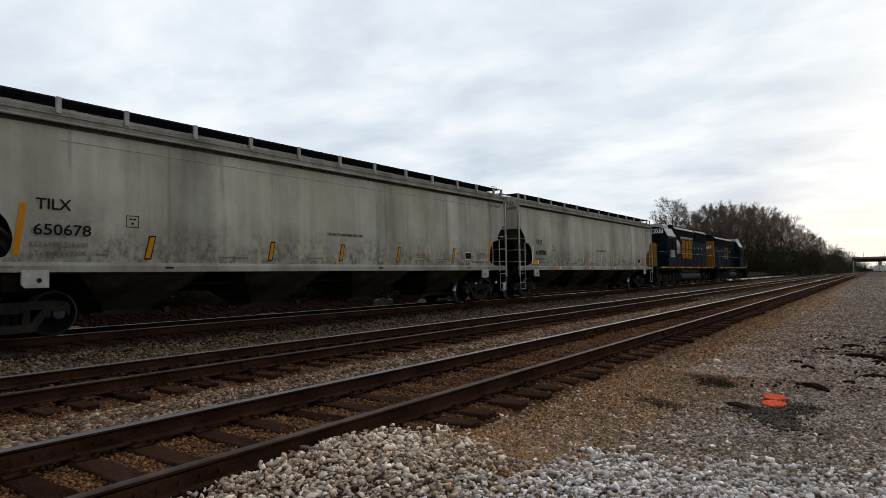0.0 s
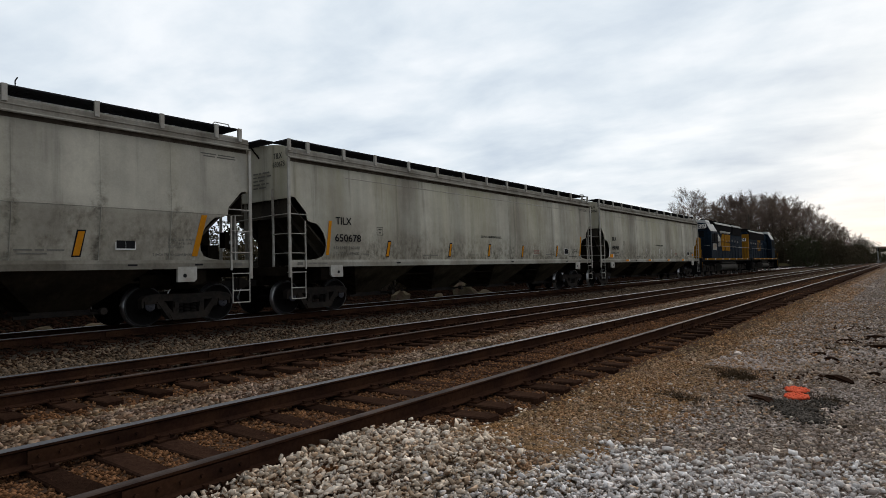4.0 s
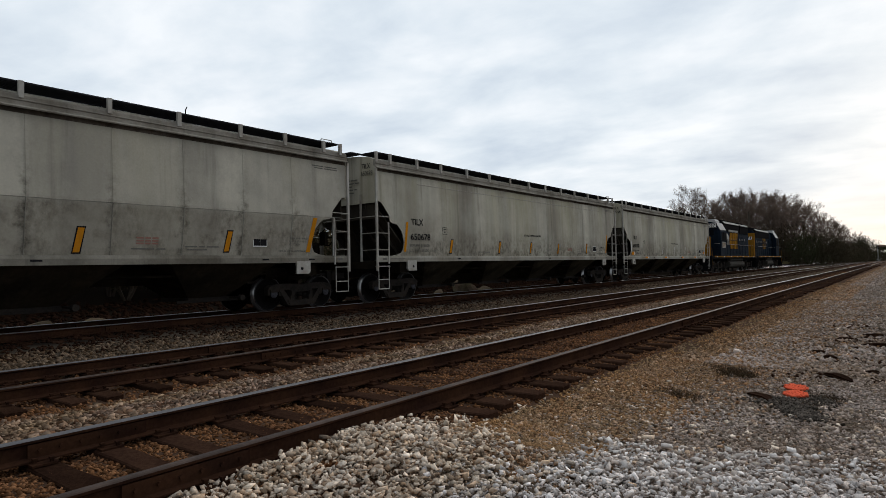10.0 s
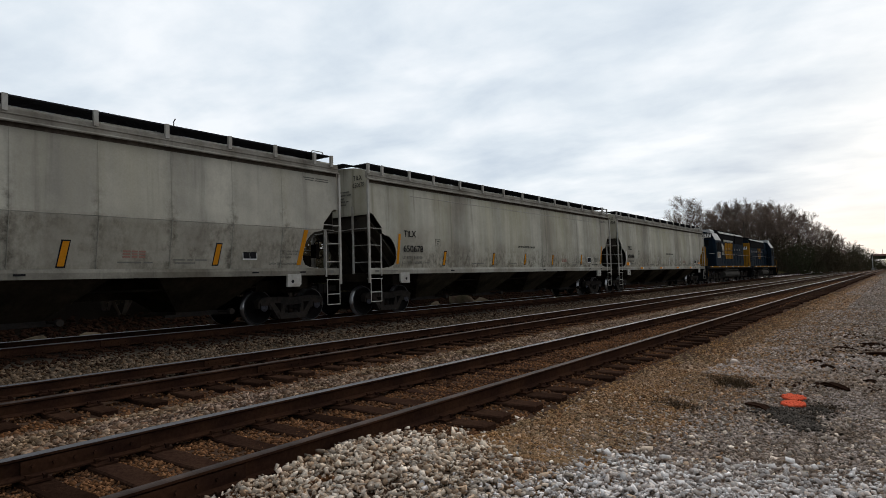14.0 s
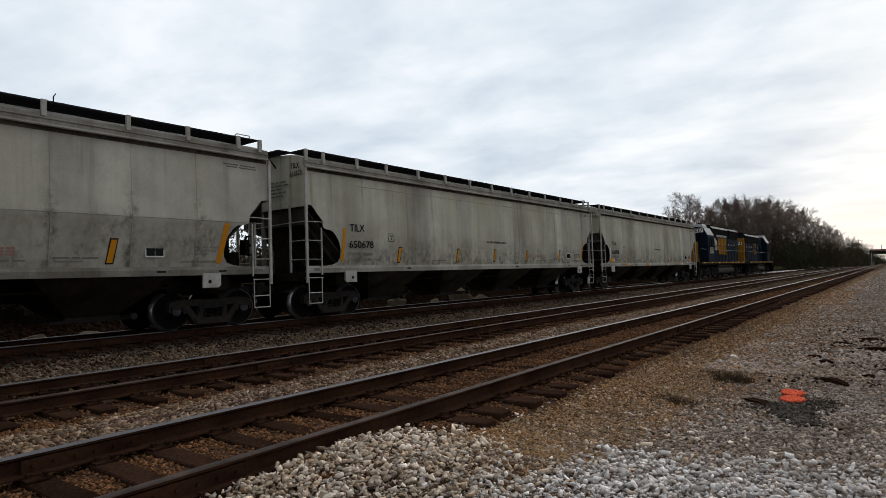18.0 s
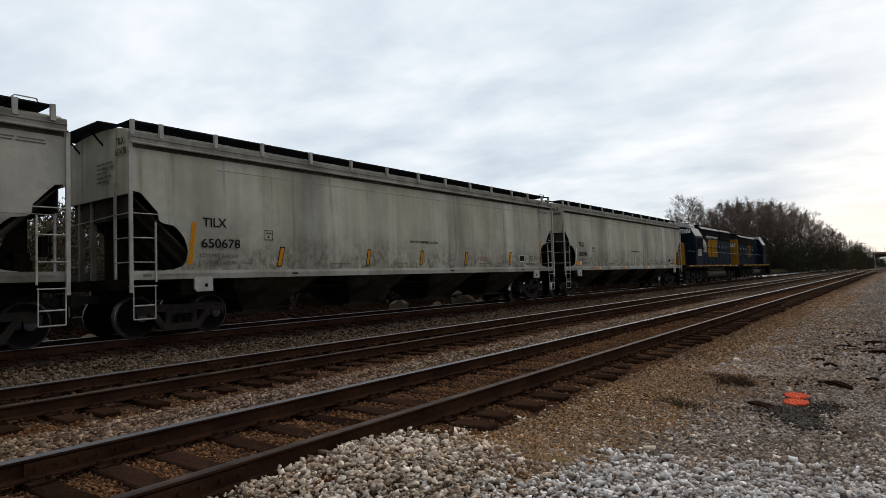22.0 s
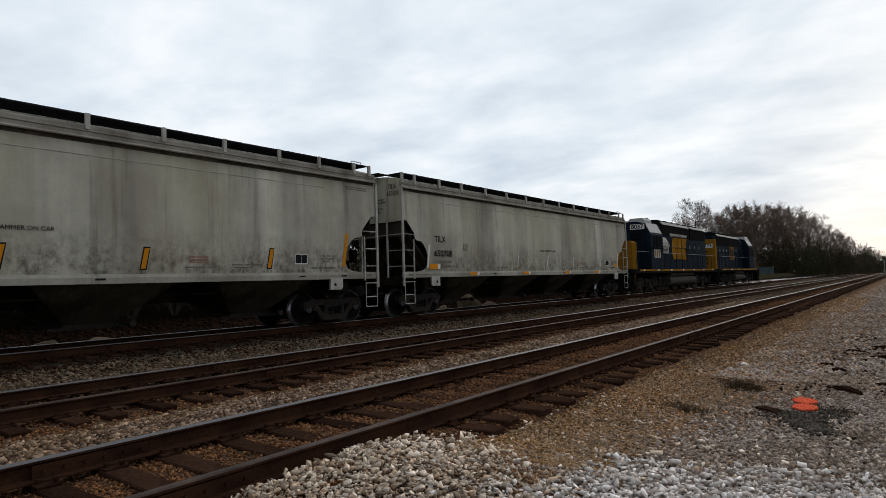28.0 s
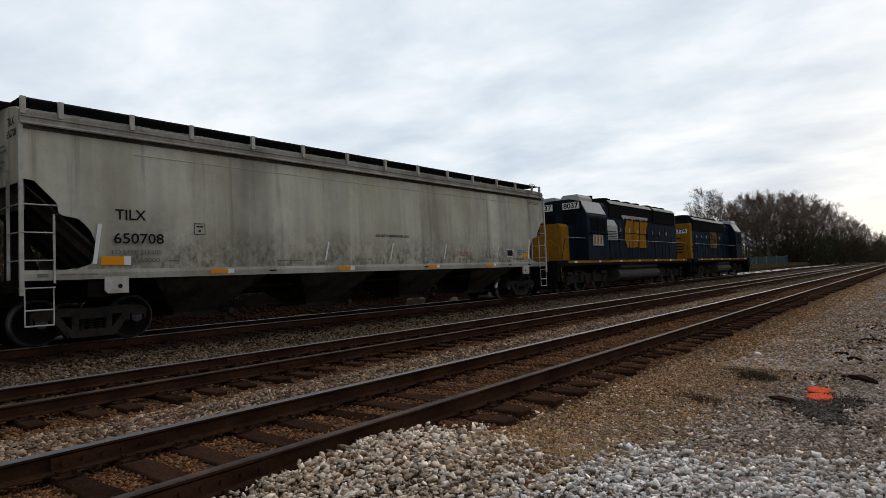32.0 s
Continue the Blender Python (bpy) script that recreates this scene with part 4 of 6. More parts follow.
car_lettering(car_b, "650678", [(1.27, 1.60, 0.97, 0.11, 0.11, Y, S), (3.76, 1.57, 0.46, 0.10, 0.11, Y, S), (7.04, 1.58, 0.44, 0.08, 0.10, Y, S), (9.60, 1.59, 0.44, 0.08, 0.10, Y, S), (12.22, 1.58, 0.44, 0.08, 0.10, Y, S), (15.42, 1.60, 0.47, 0.08, 0.10, Y, S), (17.96, 1.62, 0.97, 0.13, 0.11, Y, S)], "b")
O, W = M_ORANGE, M_WHITE
car_lettering(car_c, "650708", [(1.36, 1.55, 0.18, 0, 0.44, O, S), (1.80, 1.55, 0.18, 0, 0.14, W, S), (1.20, 1.58, 0.80, 0.10, 0.08, W, S)] + [(e, 1.33, 0.10, 0, 0.45, O, S) for e in (3.70, 7.57, 11.47, 14.88)] + [(e + 0.45, 1.33, 0.10, 0, 0.16, W, S) for e in (3.70, 7.57, 11.47, 14.88)] + [(17.55, 1.66, 0.16, 0, 0.35, O, S), (17.92, 1.60, 0.8, 0.1, 0.08, W, S)] + [(e, 1.62, 0.5, 0.12, 0.05, W, S) for e in (7.12, 9.7, 12.35, 15.6)], "c")

# ---------------------------------------------------------------- ground


def ground_height(x, y):
    """Rolled yard ground: flat shoulder, low ballast beds, a heap of fresh stone."""
    x, y = np.asarray(x, float), np.asarray(y, float)
    bed = 0.085 * np.exp(-((x - TRACK_X1) / 1.30) ** 4) + 0.022 * np.exp(-((x - TRACK_X2) / 1.7) ** 4) + 0.23 * np.exp(-((x - TRACK_X3) / 2.2) ** 4)
    heap = 0.13 * np.exp(-(((x + 3.05) / 0.95) ** 2 + ((y - 3.35) / 1.15) ** 2))
    heap += 0.05 * np.exp(-(((x + 1.0) / 2.2) ** 2 + ((y - 3.8) / 1.0) ** 2))
    mound = 0.10 * np.exp(-((x + 6.35) / 0.75) ** 4) + 0.07 * np.exp(-((x + 11.3) / 1.2) ** 4)
    bank = 0.95 * np.clip((-17.2 - x) / 9.0, 0, 1) ** 1.2
    bank = np.maximum(bank, 0.9 * np.clip((y - 60) / 40, 0, 1) * np.clip((-16.2 - x) / 1.8, 0, 1))
    far = np.clip(np.hypot(x, y) / 60, 0, 1)
    wob = 0.012 * np.sin(x * 2.1 + 1.3 * np.sin(y * 0.7)) * np.cos(y * 1.7 + x) + 0.02 * np.sin(0.45 * x + 0.31 * y)
    return bed + heap + mound + bank + wob * (1 - far)


def steps(lo, hi, fine, reach):
    inner = np.arange(lo, hi + 1e-6, fine)
    grow = [fine * 1.35 ** k for k in range(1, 60)]
    out_, s = [], 0.0
    for g in grow:
        s += g
        out_.append(s)
        if s > reach:
            break
    o = np.array(out_)
    return np.concatenate([(lo - o)[::-1], inner, hi + o])


gx, gy = steps(-18, 5, 0.12, 2500), steps(-3, 30, 0.15, 2500)
GX, GY = np.meshgrid(gx, gy, indexing="ij")
GZ = ground_height(GX, GY)
nx, ny = GX.shape
idx = np.arange(nx * ny).reshape(nx, ny)
quads = np.stack([idx[:-1, :-1], idx[1:, :-1], idx[1:, 1:], idx[:-1, 1:]], -1).reshape(-1, 4)
M_GROUND = mat("gravel_ground", (0.15, 0.12, 0.096), 0.97, spec=0.02, grain=0.6, scale=45, second=(0.105, 0.076, 0.052), big=0.55, bump=0.5, bump_scale=55)


def zone(m, x0, x1, colour, wobble=0.8):
    """Another soil between two lines along the tracks, with a ragged edge."""
    nd, lk = m.node_tree.nodes, m.node_tree.links
    b = nd["Principled BSDF"]
    src = b.inputs["Base Color"].links[0].from_socket
    tc = nd.new("ShaderNodeTexCoord")
    nz = nd.new("ShaderNodeTexNoise")
    nz.inputs["Scale"].default_value, nz.inputs["Detail"].default_value = 1.1, 6
    lk.new(tc.outputs["Object"], nz.inputs["Vector"])
    sp = nd.new("ShaderNodeSeparateXYZ")
    lk.new(tc.outputs["Object"], sp.inputs[0])
    ad = nd.new("ShaderNodeMath")
    ad.operation = "MULTIPLY_ADD"
    lk.new(nz.outputs["Fac"], ad.inputs[0])
    ad.inputs[1].default_value = wobble * 2
    lk.new(sp.outputs["X"], ad.inputs[2])
    rp = nd.new("ShaderNodeMapRange")
    rp.interpolation_type = "SMOOTHSTEP"
    lk.new(ad.outputs[0], rp.inputs["Value"])
    rp.inputs["From Min"].default_value, rp.inputs["From Max"].default_value = x0 + wobble, x1 + wobble
    fine = nd.new("ShaderNodeTexNoise")
    fine.inputs["Scale"].default_value, fine.inputs["Detail"].default_value = 40, 5
    lk.new(tc.outputs["Object"], fine.inputs["Vector"])
    dk = nd.new("ShaderNodeMix")
    dk.data_type = "RGBA"
    lk.new(fine.outputs["Fac"], dk.inputs["Factor"])
    dk.inputs["A"].default_value = (*[c * 0.55 for c in colour], 1)
    dk.inputs["B"].default_value = (*[c * 1.45 for c in colour], 1)
    mx = nd.new("ShaderNodeMix")
    mx.data_type = "RGBA"
    lk.new(rp.outputs["Result"], mx.inputs["Factor"])
    lk.new(dk.outputs["Result"], mx.inputs["A"])
    lk.new(src, mx.inputs["B"])
    lk.new(mx.outputs["Result"], b.inputs["Base Color"])


zone(M_GROUND, -2.9, -2.2, (0.080, 0.047, 0.031))       # rust-stained soil round the near tracks
zone(M_GROUND, -10.4, -9.4, (0.072, 0.058, 0.045))     # grey ballast dust
zone(M_GROUND, -13.2, -12.6, (0.024, 0.019, 0.016))    # oily bed of the train's track, the train's shade also in its colour
zone(M_GROUND, -19.0, -17.5, (0.016, 0.012, 0.009))  # leaf litter on the bank, coloured near black for the shade behind the train
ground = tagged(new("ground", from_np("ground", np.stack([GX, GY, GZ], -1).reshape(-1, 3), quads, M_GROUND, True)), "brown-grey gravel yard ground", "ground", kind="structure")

ICO_V = np.array([(x, y, z) for x in (-1, 1) for y in (-1, 1) for z in (-1, 1)], float) * 0.72
ICO_F = np.array([(0, 1, 3), (0, 3, 2), (4, 6, 7), (4, 7, 5), (0, 4, 5), (0, 5, 1), (2, 3, 7), (2, 7, 6), (0, 2, 6), (0, 6, 4), (1, 5, 7), (1, 7, 3)])


def stones(name, px, py, size, material, label, category="gravel", sink=0.35, flat_=0.75, pz=None):
    """Broken stones as one loose heap: every stone a squashed, chipped lump turned at random."""
    n = len(px)
    rng = np.random.default_rng(len(name) * 7 + n)
    size = np.broadcast_to(size, n) * np.clip(np.exp(rng.normal(0, 0.33, n)), 0.45, 1.9)
    v = ICO_V[None] * rng.uniform(0.75, 1.05, (n, len(ICO_V), 1)) + rng.uniform(-0.20, 0.20, (n, len(ICO_V), 3))
    wedge = np.where(rng.uniform(size=(n, 1)) < 0.45, 0.25, 1.0)      # many split to a wedge or a ridge
    v[..., 2] *= np.where(v[..., 0] > 0, wedge, 1.0)
    ridge = np.where(rng.uniform(size=(n, 1)) < 0.45, 0.3, 1.0)
    v[..., 1] *= np.where(v[..., 2] > 0, ridge, 1.0)
    shear = rng.uniform(-0.4, 0.4, (n, 2))
    v[..., 0] += shear[:, :1] * v[..., 2]
    v[..., 1] += shear[:, 1:] * v[..., 0]
    v = v * np.stack([rng.uniform(0.85, 1.30, n), rng.uniform(0.65, 1.05, n), rng.uniform(0.40, 0.80, n)], -1)[:, None]
    q = rng.normal(size=(n, 4))
    q /= np.linalg.norm(q, axis=1, keepdims=True)
    a, b, c, d = q.T
    R = np.stack([1 - 2 * (c * c + d * d), 2 * (b * c - a * d), 2 * (b * d + a * c), 2 * (b * c + a * d), 1 - 2 * (b * b + d * d), 2 * (c * d - a * b), 2 * (b * d - a * c), 2 * (c * d + a * b), 1 - 2 * (b * b + c * c)], -1).reshape(n, 3, 3)
    v = np.einsum("nij,nkj->nki", R, v)
    v[..., 2] *= flat_
    v *= (size / 2)[:, None, None]
    z = (ground_height(px, py) if pz is None else pz) + size * 0.5 * (0.5 - sink)
    v += np.stack([px, py, z], -1)[:, None]
    f = ICO_F[None] + (np.arange(n) * len(ICO_V))[:, None, None]
    return tagged(new(name, from_np(name, v.reshape(-1, 3), f.reshape(-1, 3), material)), label, category, kind="stuff")


rg = np.random.default_rng(5)
OCT_V = np.array([(1, 0, 0), (-1, 0, 0), (0, 1, 0), (0, -1, 0), (0, 0, 1), (0, 0, -1)], float)
OCT_F = np.array([(0, 2, 4), (2, 1, 4), (1, 3, 4), (3, 0, 4), (2, 0, 5), (1, 2, 5), (3, 1, 5), (0, 3, 5)])


def chips(name, px, py, size, material, label, pz=None, sink=0.3):
    """Small far ballast: eight-sided chips."""
    n = len(px)
    rng = np.random.default_rng(n + len(name))
    size = np.broadcast_to(size, n) * rng.uniform(0.6, 1.4, n)
    v = OCT_V[None] * rng.uniform(0.7, 1.25, (n, 6, 1)) + rng.uniform(-0.25, 0.25, (n, 6, 3))
    v[..., 2] *= rng.uniform(0.5, 0.9, (n, 1))
    t = rng.uniform(0, 6.283, n)
    c, s = np.cos(t)[:, None], np.sin(t)[:, None]
    tilt = rng.uniform(-0.6, 0.6, (n, 1))
    x, y, z = v[..., 0], v[..., 1], v[..., 2]
    z = z + x * tilt
    v = np.stack([x * c - y * s, x * s + y * c, z], -1) * (size * 0.55)[:, None, None]
    zz = (ground_height(px, py) if pz is None else pz) + size * 0.5 * (0.5 - sink)
    v += np.stack([px, py, zz], -1)[:, None]
    f = OCT_F[None] + (np.arange(n) * 6)[:, None, None]
    return tagged(new(name, from_np(name, v.reshape(-1, 3), f.reshape(-1, 3), material)), label, "ballast", kind="stuff")


def scatter(n, x0, x1, y0, y1, thin=0.0):
    """Places in a strip; thin > 0: fewer with distance along it."""
    u = rg.uniform(0, 1, n)
    return rg.uniform(x0, x1, n), y0 + (y1 - y0) * u ** (1 + thin)


# fresh pale stone spilled beside the near track
px, py = scatter(60000, -4.1, 2.4, 0.6, 6.4)
edge = np.interp(px, (-4.1, -4.0, -3.86, -3.3, -3.05, -2.75, -2.35, -2.15, -2.05, -1.67, -1.25, -0.9, -0.2, 1.6), (2.0, 3.3, 4.1, 4.45, 4.58, 4.40, 3.95, 3.9, 4.75, 4.9, 4.95, 5.2, 5.37, 6.2))
near_edge = 1.7 + 0.35 * np.sin(px * 1.9) + 0.25 * np.sin(px * 4.3 + 1) + 1.3 * np.clip(px - 0.9, 0, 2) ** 1.5
dens = np.clip((edge - py) / 0.42 + rg.uniform(-0.9, 0.9, len(px)), 0, 1)
keep = (dens > 0.5) & (np.abs(px - TRACK_X1) > 0.83) & (py > near_edge + rg.normal(0, 0.22, len(px)))
px, py = px[keep], py[keep]
pz = ground_height(px, py) + rg.uniform(-0.025, 0.045, len(px))
west = px + rg.normal(0, 0.25, len(px)) < -2.2
stones("fresh_stone", px[~west], py[~west], 0.041, M_STONE, "fresh pale grey crushed stone spread over the shoulder", pz=pz[~west])
stones("heaped_stone", px[west], py[west], 0.046, M_STONEW, "dusty pale crushed stone heaped beside the track", pz=pz[west])
px, py = scatter(1800, -3.5, 0.5, 4.2, 7.5, 1.0)
stones("loose_stone", px, py, 0.042, M_STONEW, "loose pale stones scattered on the shoulder", sink=0.45)

px, py = scatter(16000, -7.45, -5.75, 0.8, 38, 0.9)
stones("ballast_near", px, py, 0.060, M_BALLAST, "stained crushed ballast between the tracks")
px, py = scatter(15000, -12.4, -9.7, 2.0, 44, 0.8)
chips("ballast_middle", px, py, 0.070, M_DUSTB, "dusty grey ballast between the tracks")
px, py = scatter(34000, -5.85, -3.25, 0.3, 24, 0.9)
chips("ballast_rusty", px, py, 0.036, M_RUSTB, "rust-coloured fine ballast between the ties")
px, py = scatter(9000, -9.8, -7.3, 1.5, 30, 0.8)
chips("ballast_rusty_far", px, py, 0.048, M_RUSTB, "rust-coloured fine ballast between the far ties")
px, py = scatter(15000, -3.22, -1.9, 4.3, 44, 1.7)
chips("shoulder_rusty", px, py, 0.036, M_RUSTG, "rust-brown gravel shoulder beside the tie ends")
px, py = scatter(42000, -3.1, 0.6, 3.6, 10, 0.5)
keep = px < -2.45 + 0.20 * (py - 3.6) + rg.normal(0, 0.42, len(px))
stones("shoulder_brown", px[keep], py[keep], 0.034, M_BROWNG, "brown gravel shoulder of the yard")
px, py = scatter(48000, -2.6, 2.0, 4.2, 10, 0.4)
keep = px > -2.5 + 0.2 * (py - 3.6) + rg.normal(0, 0.6, len(px))
stones("shoulder_grey", px[keep], py[keep], 0.031, M_GREYB, "grey-brown gravel shoulder of the yard")
px, py = scatter(9000, -2.9, 0.6, 9.5, 26, 0.8)
keep = px < -1.3 + 0.02 * py + rg.normal(0, 0.5, len(px))
chips("shoulder_brown_far", px[keep], py[keep], 0.052, M_BROWNG, "brown gravel along the far shoulder")
px, py = scatter(32000, -2.4, 6.5, 9.5, 42, 1.0)
chips("shoulder_grey_far", px, py, 0.058, M_GREYB, "grey-brown gravel of the far shoulder")
px, py = scatter(1600, -2.4, 4.5, 4.9, 30, 1.2)
stones("shoulder_pale", px, py, 0.050, M_STONEW, "larger pale stones in the gravel shoulder")
px, py = scatter(9000, -5.7, -3.4, 22, 75, 0.7)
chips("ballast_rusty_beyond", px, py, 0.055, M_RUSTB, "rust-brown ballast along the near track's far length")
px, py = scatter(14000, -13.0, -5.8, 34, 120, 0.6)
chips("ballast_beyond", px, py, 0.10, M_DUSTB, "dusty grey ballast between the tracks farther off")
px, py = scatter(8000, -2.9, 6.5, -8, 5.5)
chips("shoulder_behind", px, py, 0.045, M_GREYB, "grey-brown gravel underfoot")
px, py = scatter(5000, -7.4, -3.3, -8, 1.2)
chips("ballast_behind", px, py, 0.06, M_BALLAST, "stained ballast of the near track")
px, py = scatter(16000, -2.4, 9.0, 40, 130, 0.7)
chips("shoulder_beyond", px, py, 0.10, M_GREYB, "grey-brown gravel far down the yard")
px, py = scatter(3500, -2.9, -1.6, 26, 110, 0.7)
chips("shoulder_brown_beyond", px, py, 0.09, M_BROWNG, "brown gravel beside the ties far down the yard")
px, py = scatter(2600, -2.8, 2.0, 4.4, 20, 0.8)
stones("dark_gravel", px, py, 0.034, M_RUBBLED, "dark cinders and clinker in the gravel shoulder")
cx, cy = rg.uniform(-1.2, 1.6, 46), rg.uniform(8.8, 17, 46)
px, py = (np.repeat(cx, 14) + rg.normal(0, 0.22, 644)), (np.repeat(cy, 14) + rg.normal(0, 0.16, 644))
chips("wood_litter", px, py, rg.uniform(0.03, 0.075, 644), M_TIE, "scattered dark wood splinters on the gravel")
# litter and ballast chips take the tie's dark colour for the shade here
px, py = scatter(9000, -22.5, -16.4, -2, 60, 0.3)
chips("leaf_litter", px, py, 0.16, M_TIE, "litter on the bank, near black for the shade there", pz=ground_height(px, py))
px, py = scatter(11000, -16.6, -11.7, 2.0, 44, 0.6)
chips("ballast_dark", px, py, 0.07, M_TIE, "oily ballast under the train, its shade in the colour", pz=ground_height(px, py))

# ---------------------------------------------------------------- tracks
RAIL_OUT = [(-0.075, 0.0), (0.075, 0.0), (0.075, 0.012), (0.012, 0.032), (0.009, 0.125), (0.036, 0.140), (0.037, 0.158), (0.031, 0.167), (0.017, 0.172), (-0.017, 0.172), (-0.031, 0.167), (-0.037, 0.158), (-0.036, 0.140), (-0.009, 0.125), (-0.012, 0.032), (-0.075, 0.012)]


def rail_mesh(y0, y1, head):
    bm = bmesh.new()
    prism(bm, RAIL_OUT, y0, y1, "y")
    bmesh.ops.recalc_face_normals(bm, faces=bm.faces[:])
    for f in bm.faces:
        c = f.calc_center_median()
        if c.z > 0.160 and len(f.verts) == 4:
            f.material_index = 1
    me = bpy.data.meshes.new("rail")
    bm.to_mesh(me)
    bm.free()
    me.materials.append(M_RAIL)
    me.materials.append(head)
    return me


def tie_mesh(seed):
    r = random.Random(seed)
    bm = bmesh.new()
    box(bm, -1.30, 1.30, -0.112, 0.112, -0.17, 0.0)
    bmesh.ops.subdivide_edges(bm, edges=[e for e in bm.edges if e.calc_length() > 2], cuts=5)
    for v in bm.verts:
        v.co += Vector((r.uniform(-0.02, 0.02), r.uniform(-0.014, 0.014), r.uniform(-0.008, 0.006)))
    bevel(bm, 0.012)
    return mesh_of("tie", bm, M_TIE)


TIES = [tie_mesh(k) for k in range(5)]
RAIL, RAIL_DULL, RAIL_WORN = [rail_mesh(-60, 520, m) for m in (M_HEAD, M_HEAD_DULL, M_HEAD_WORN)]


def plate_mesh():
    """Rolled tie plate with its spikes, under one rail."""
    bm = bmesh.new()
    box(bm, -0.17, 0.17, -0.09, 0.09, 0.0, 0.016)
    for dx, dy in ((-0.095, 0.05), (0.095, -0.05), (0.14, 0.05)):
        box(bm, dx - 0.012, dx + 0.012, dy - 0.012, dy + 0.012, 0.016, 0.045)
        box(bm, dx - 0.022, dx + 0.018, dy - 0.016, dy + 0.016, 0.038, 0.052)
    return mesh_of("tie_plate", bm, M_RAIL)


def joint_mesh(d):
    bm = bmesh.new()      # bolted joint bar
    box(bm, d - 0.010, d + 0.010, -0.45, 0.45, -0.145, -0.045)
    for k in range(6):
        rod(bm, (min(0, d * 2.3), -0.37 + k * 0.148, -0.095), (max(0, d * 2.3), -0.37 + k * 0.148, -0.095), 0.016, 6)
    return mesh_of("joint_bar", bm, M_RAIL)


PLATE, JOINTS = plate_mesh(), [joint_mesh(d) for d in (-0.022, 0.022)]


def track(name, label, x, rail_top, y_first, count, pitch, seed):
    tr = thing(name, (x, 0, rail_top), label, "railway track", kind="structure")
    r = random.Random(seed)
    ys = []
    for k in range(count):
        y = y_first + k * pitch + r.uniform(-0.06, 0.06)
        ys.append(y)
        share("tie", TIES[r.randrange(5)], tr, (r.uniform(-0.10, 0.10), y, -0.188 + r.uniform(-0.012, 0.002)), r.uniform(-0.05, 0.05))
    for s in (-1, 1):
        share("rail", RAIL_WORN if x < -12 else RAIL if s < 0 else RAIL_DULL, tr, (s * 0.7525, 0, -0.172))
        for y in ys[:56]:
            share("tie_plate", PLATE, tr, (s * 0.7525, y, -0.188))
        for y in ((2.2, 13.9) if x > -6 else (6.4, 18.3)):
            for j in JOINTS:
                share("joint_bar", j, tr, (s * 0.7525, y, 0))
    return tr


track("track_1", "rusty main track with tarred wooden ties", TRACK_X1, RAIL_Z1, -3.0, 260, 0.53, 1)
track("track_2", "rusty second track with buried wooden ties", TRACK_X2, RAIL_Z2, -3.0, 240, 0.54, 2)
track("track_3", "oil-darkened track that carries the train", TRACK_X3, RAIL_Z3, -6.0, 230, 0.54, 3)

# ---------------------------------------------------------------- locomotives


def loco_truck(loco, y, axles, rad=0.508):
    bm = bmesh.new()
    half = max(axles) + 0.55
    pts = [(-half, 0.62), (-half, 0.86), (half, 0.86), (half, 0.62), (half - 0.35, 0.42), (-half + 0.35, 0.42)]
    for s in (-1, 1):
        prism(bm, pts, s * 1.05 - 0.06, s * 1.05 + 0.06)
        for a in axles:
            box(bm, s * 1.12 - 0.07, s * 1.12 + 0.07, a - 0.19, a + 0.19, 0.36, 0.72)
        for a in np.linspace(-half + 0.5, half - 0.5, 4):
            rod(bm, (s * 1.14, a, 0.5), (s * 1.14, a, 0.84), 0.085, 10)
        rod(bm, (s * 1.18, -half + 0.4, 0.88), (s * 1.18, -half + 1.0, 0.88), 0.09, 10)
        rod(bm, (s * 1.18, half - 1.0, 0.88), (s * 1.18, half - 0.4, 0.88), 0.09, 10)
    box(bm, -1.0, 1.0, -0.25, 0.25, 0.55, 0.95)
    bevel(bm, 0.015)
    part("truck", bm, M_TRUCK, loco, at=(0, y, 0))
    for a in axles:
        wheelset(loco, y + a, rad, WHEEL_LOCO)


def flip_y(bm, f):
    if f < 0:
        for v in bm.verts:
            v.co.y = -v.co.y
    return bm


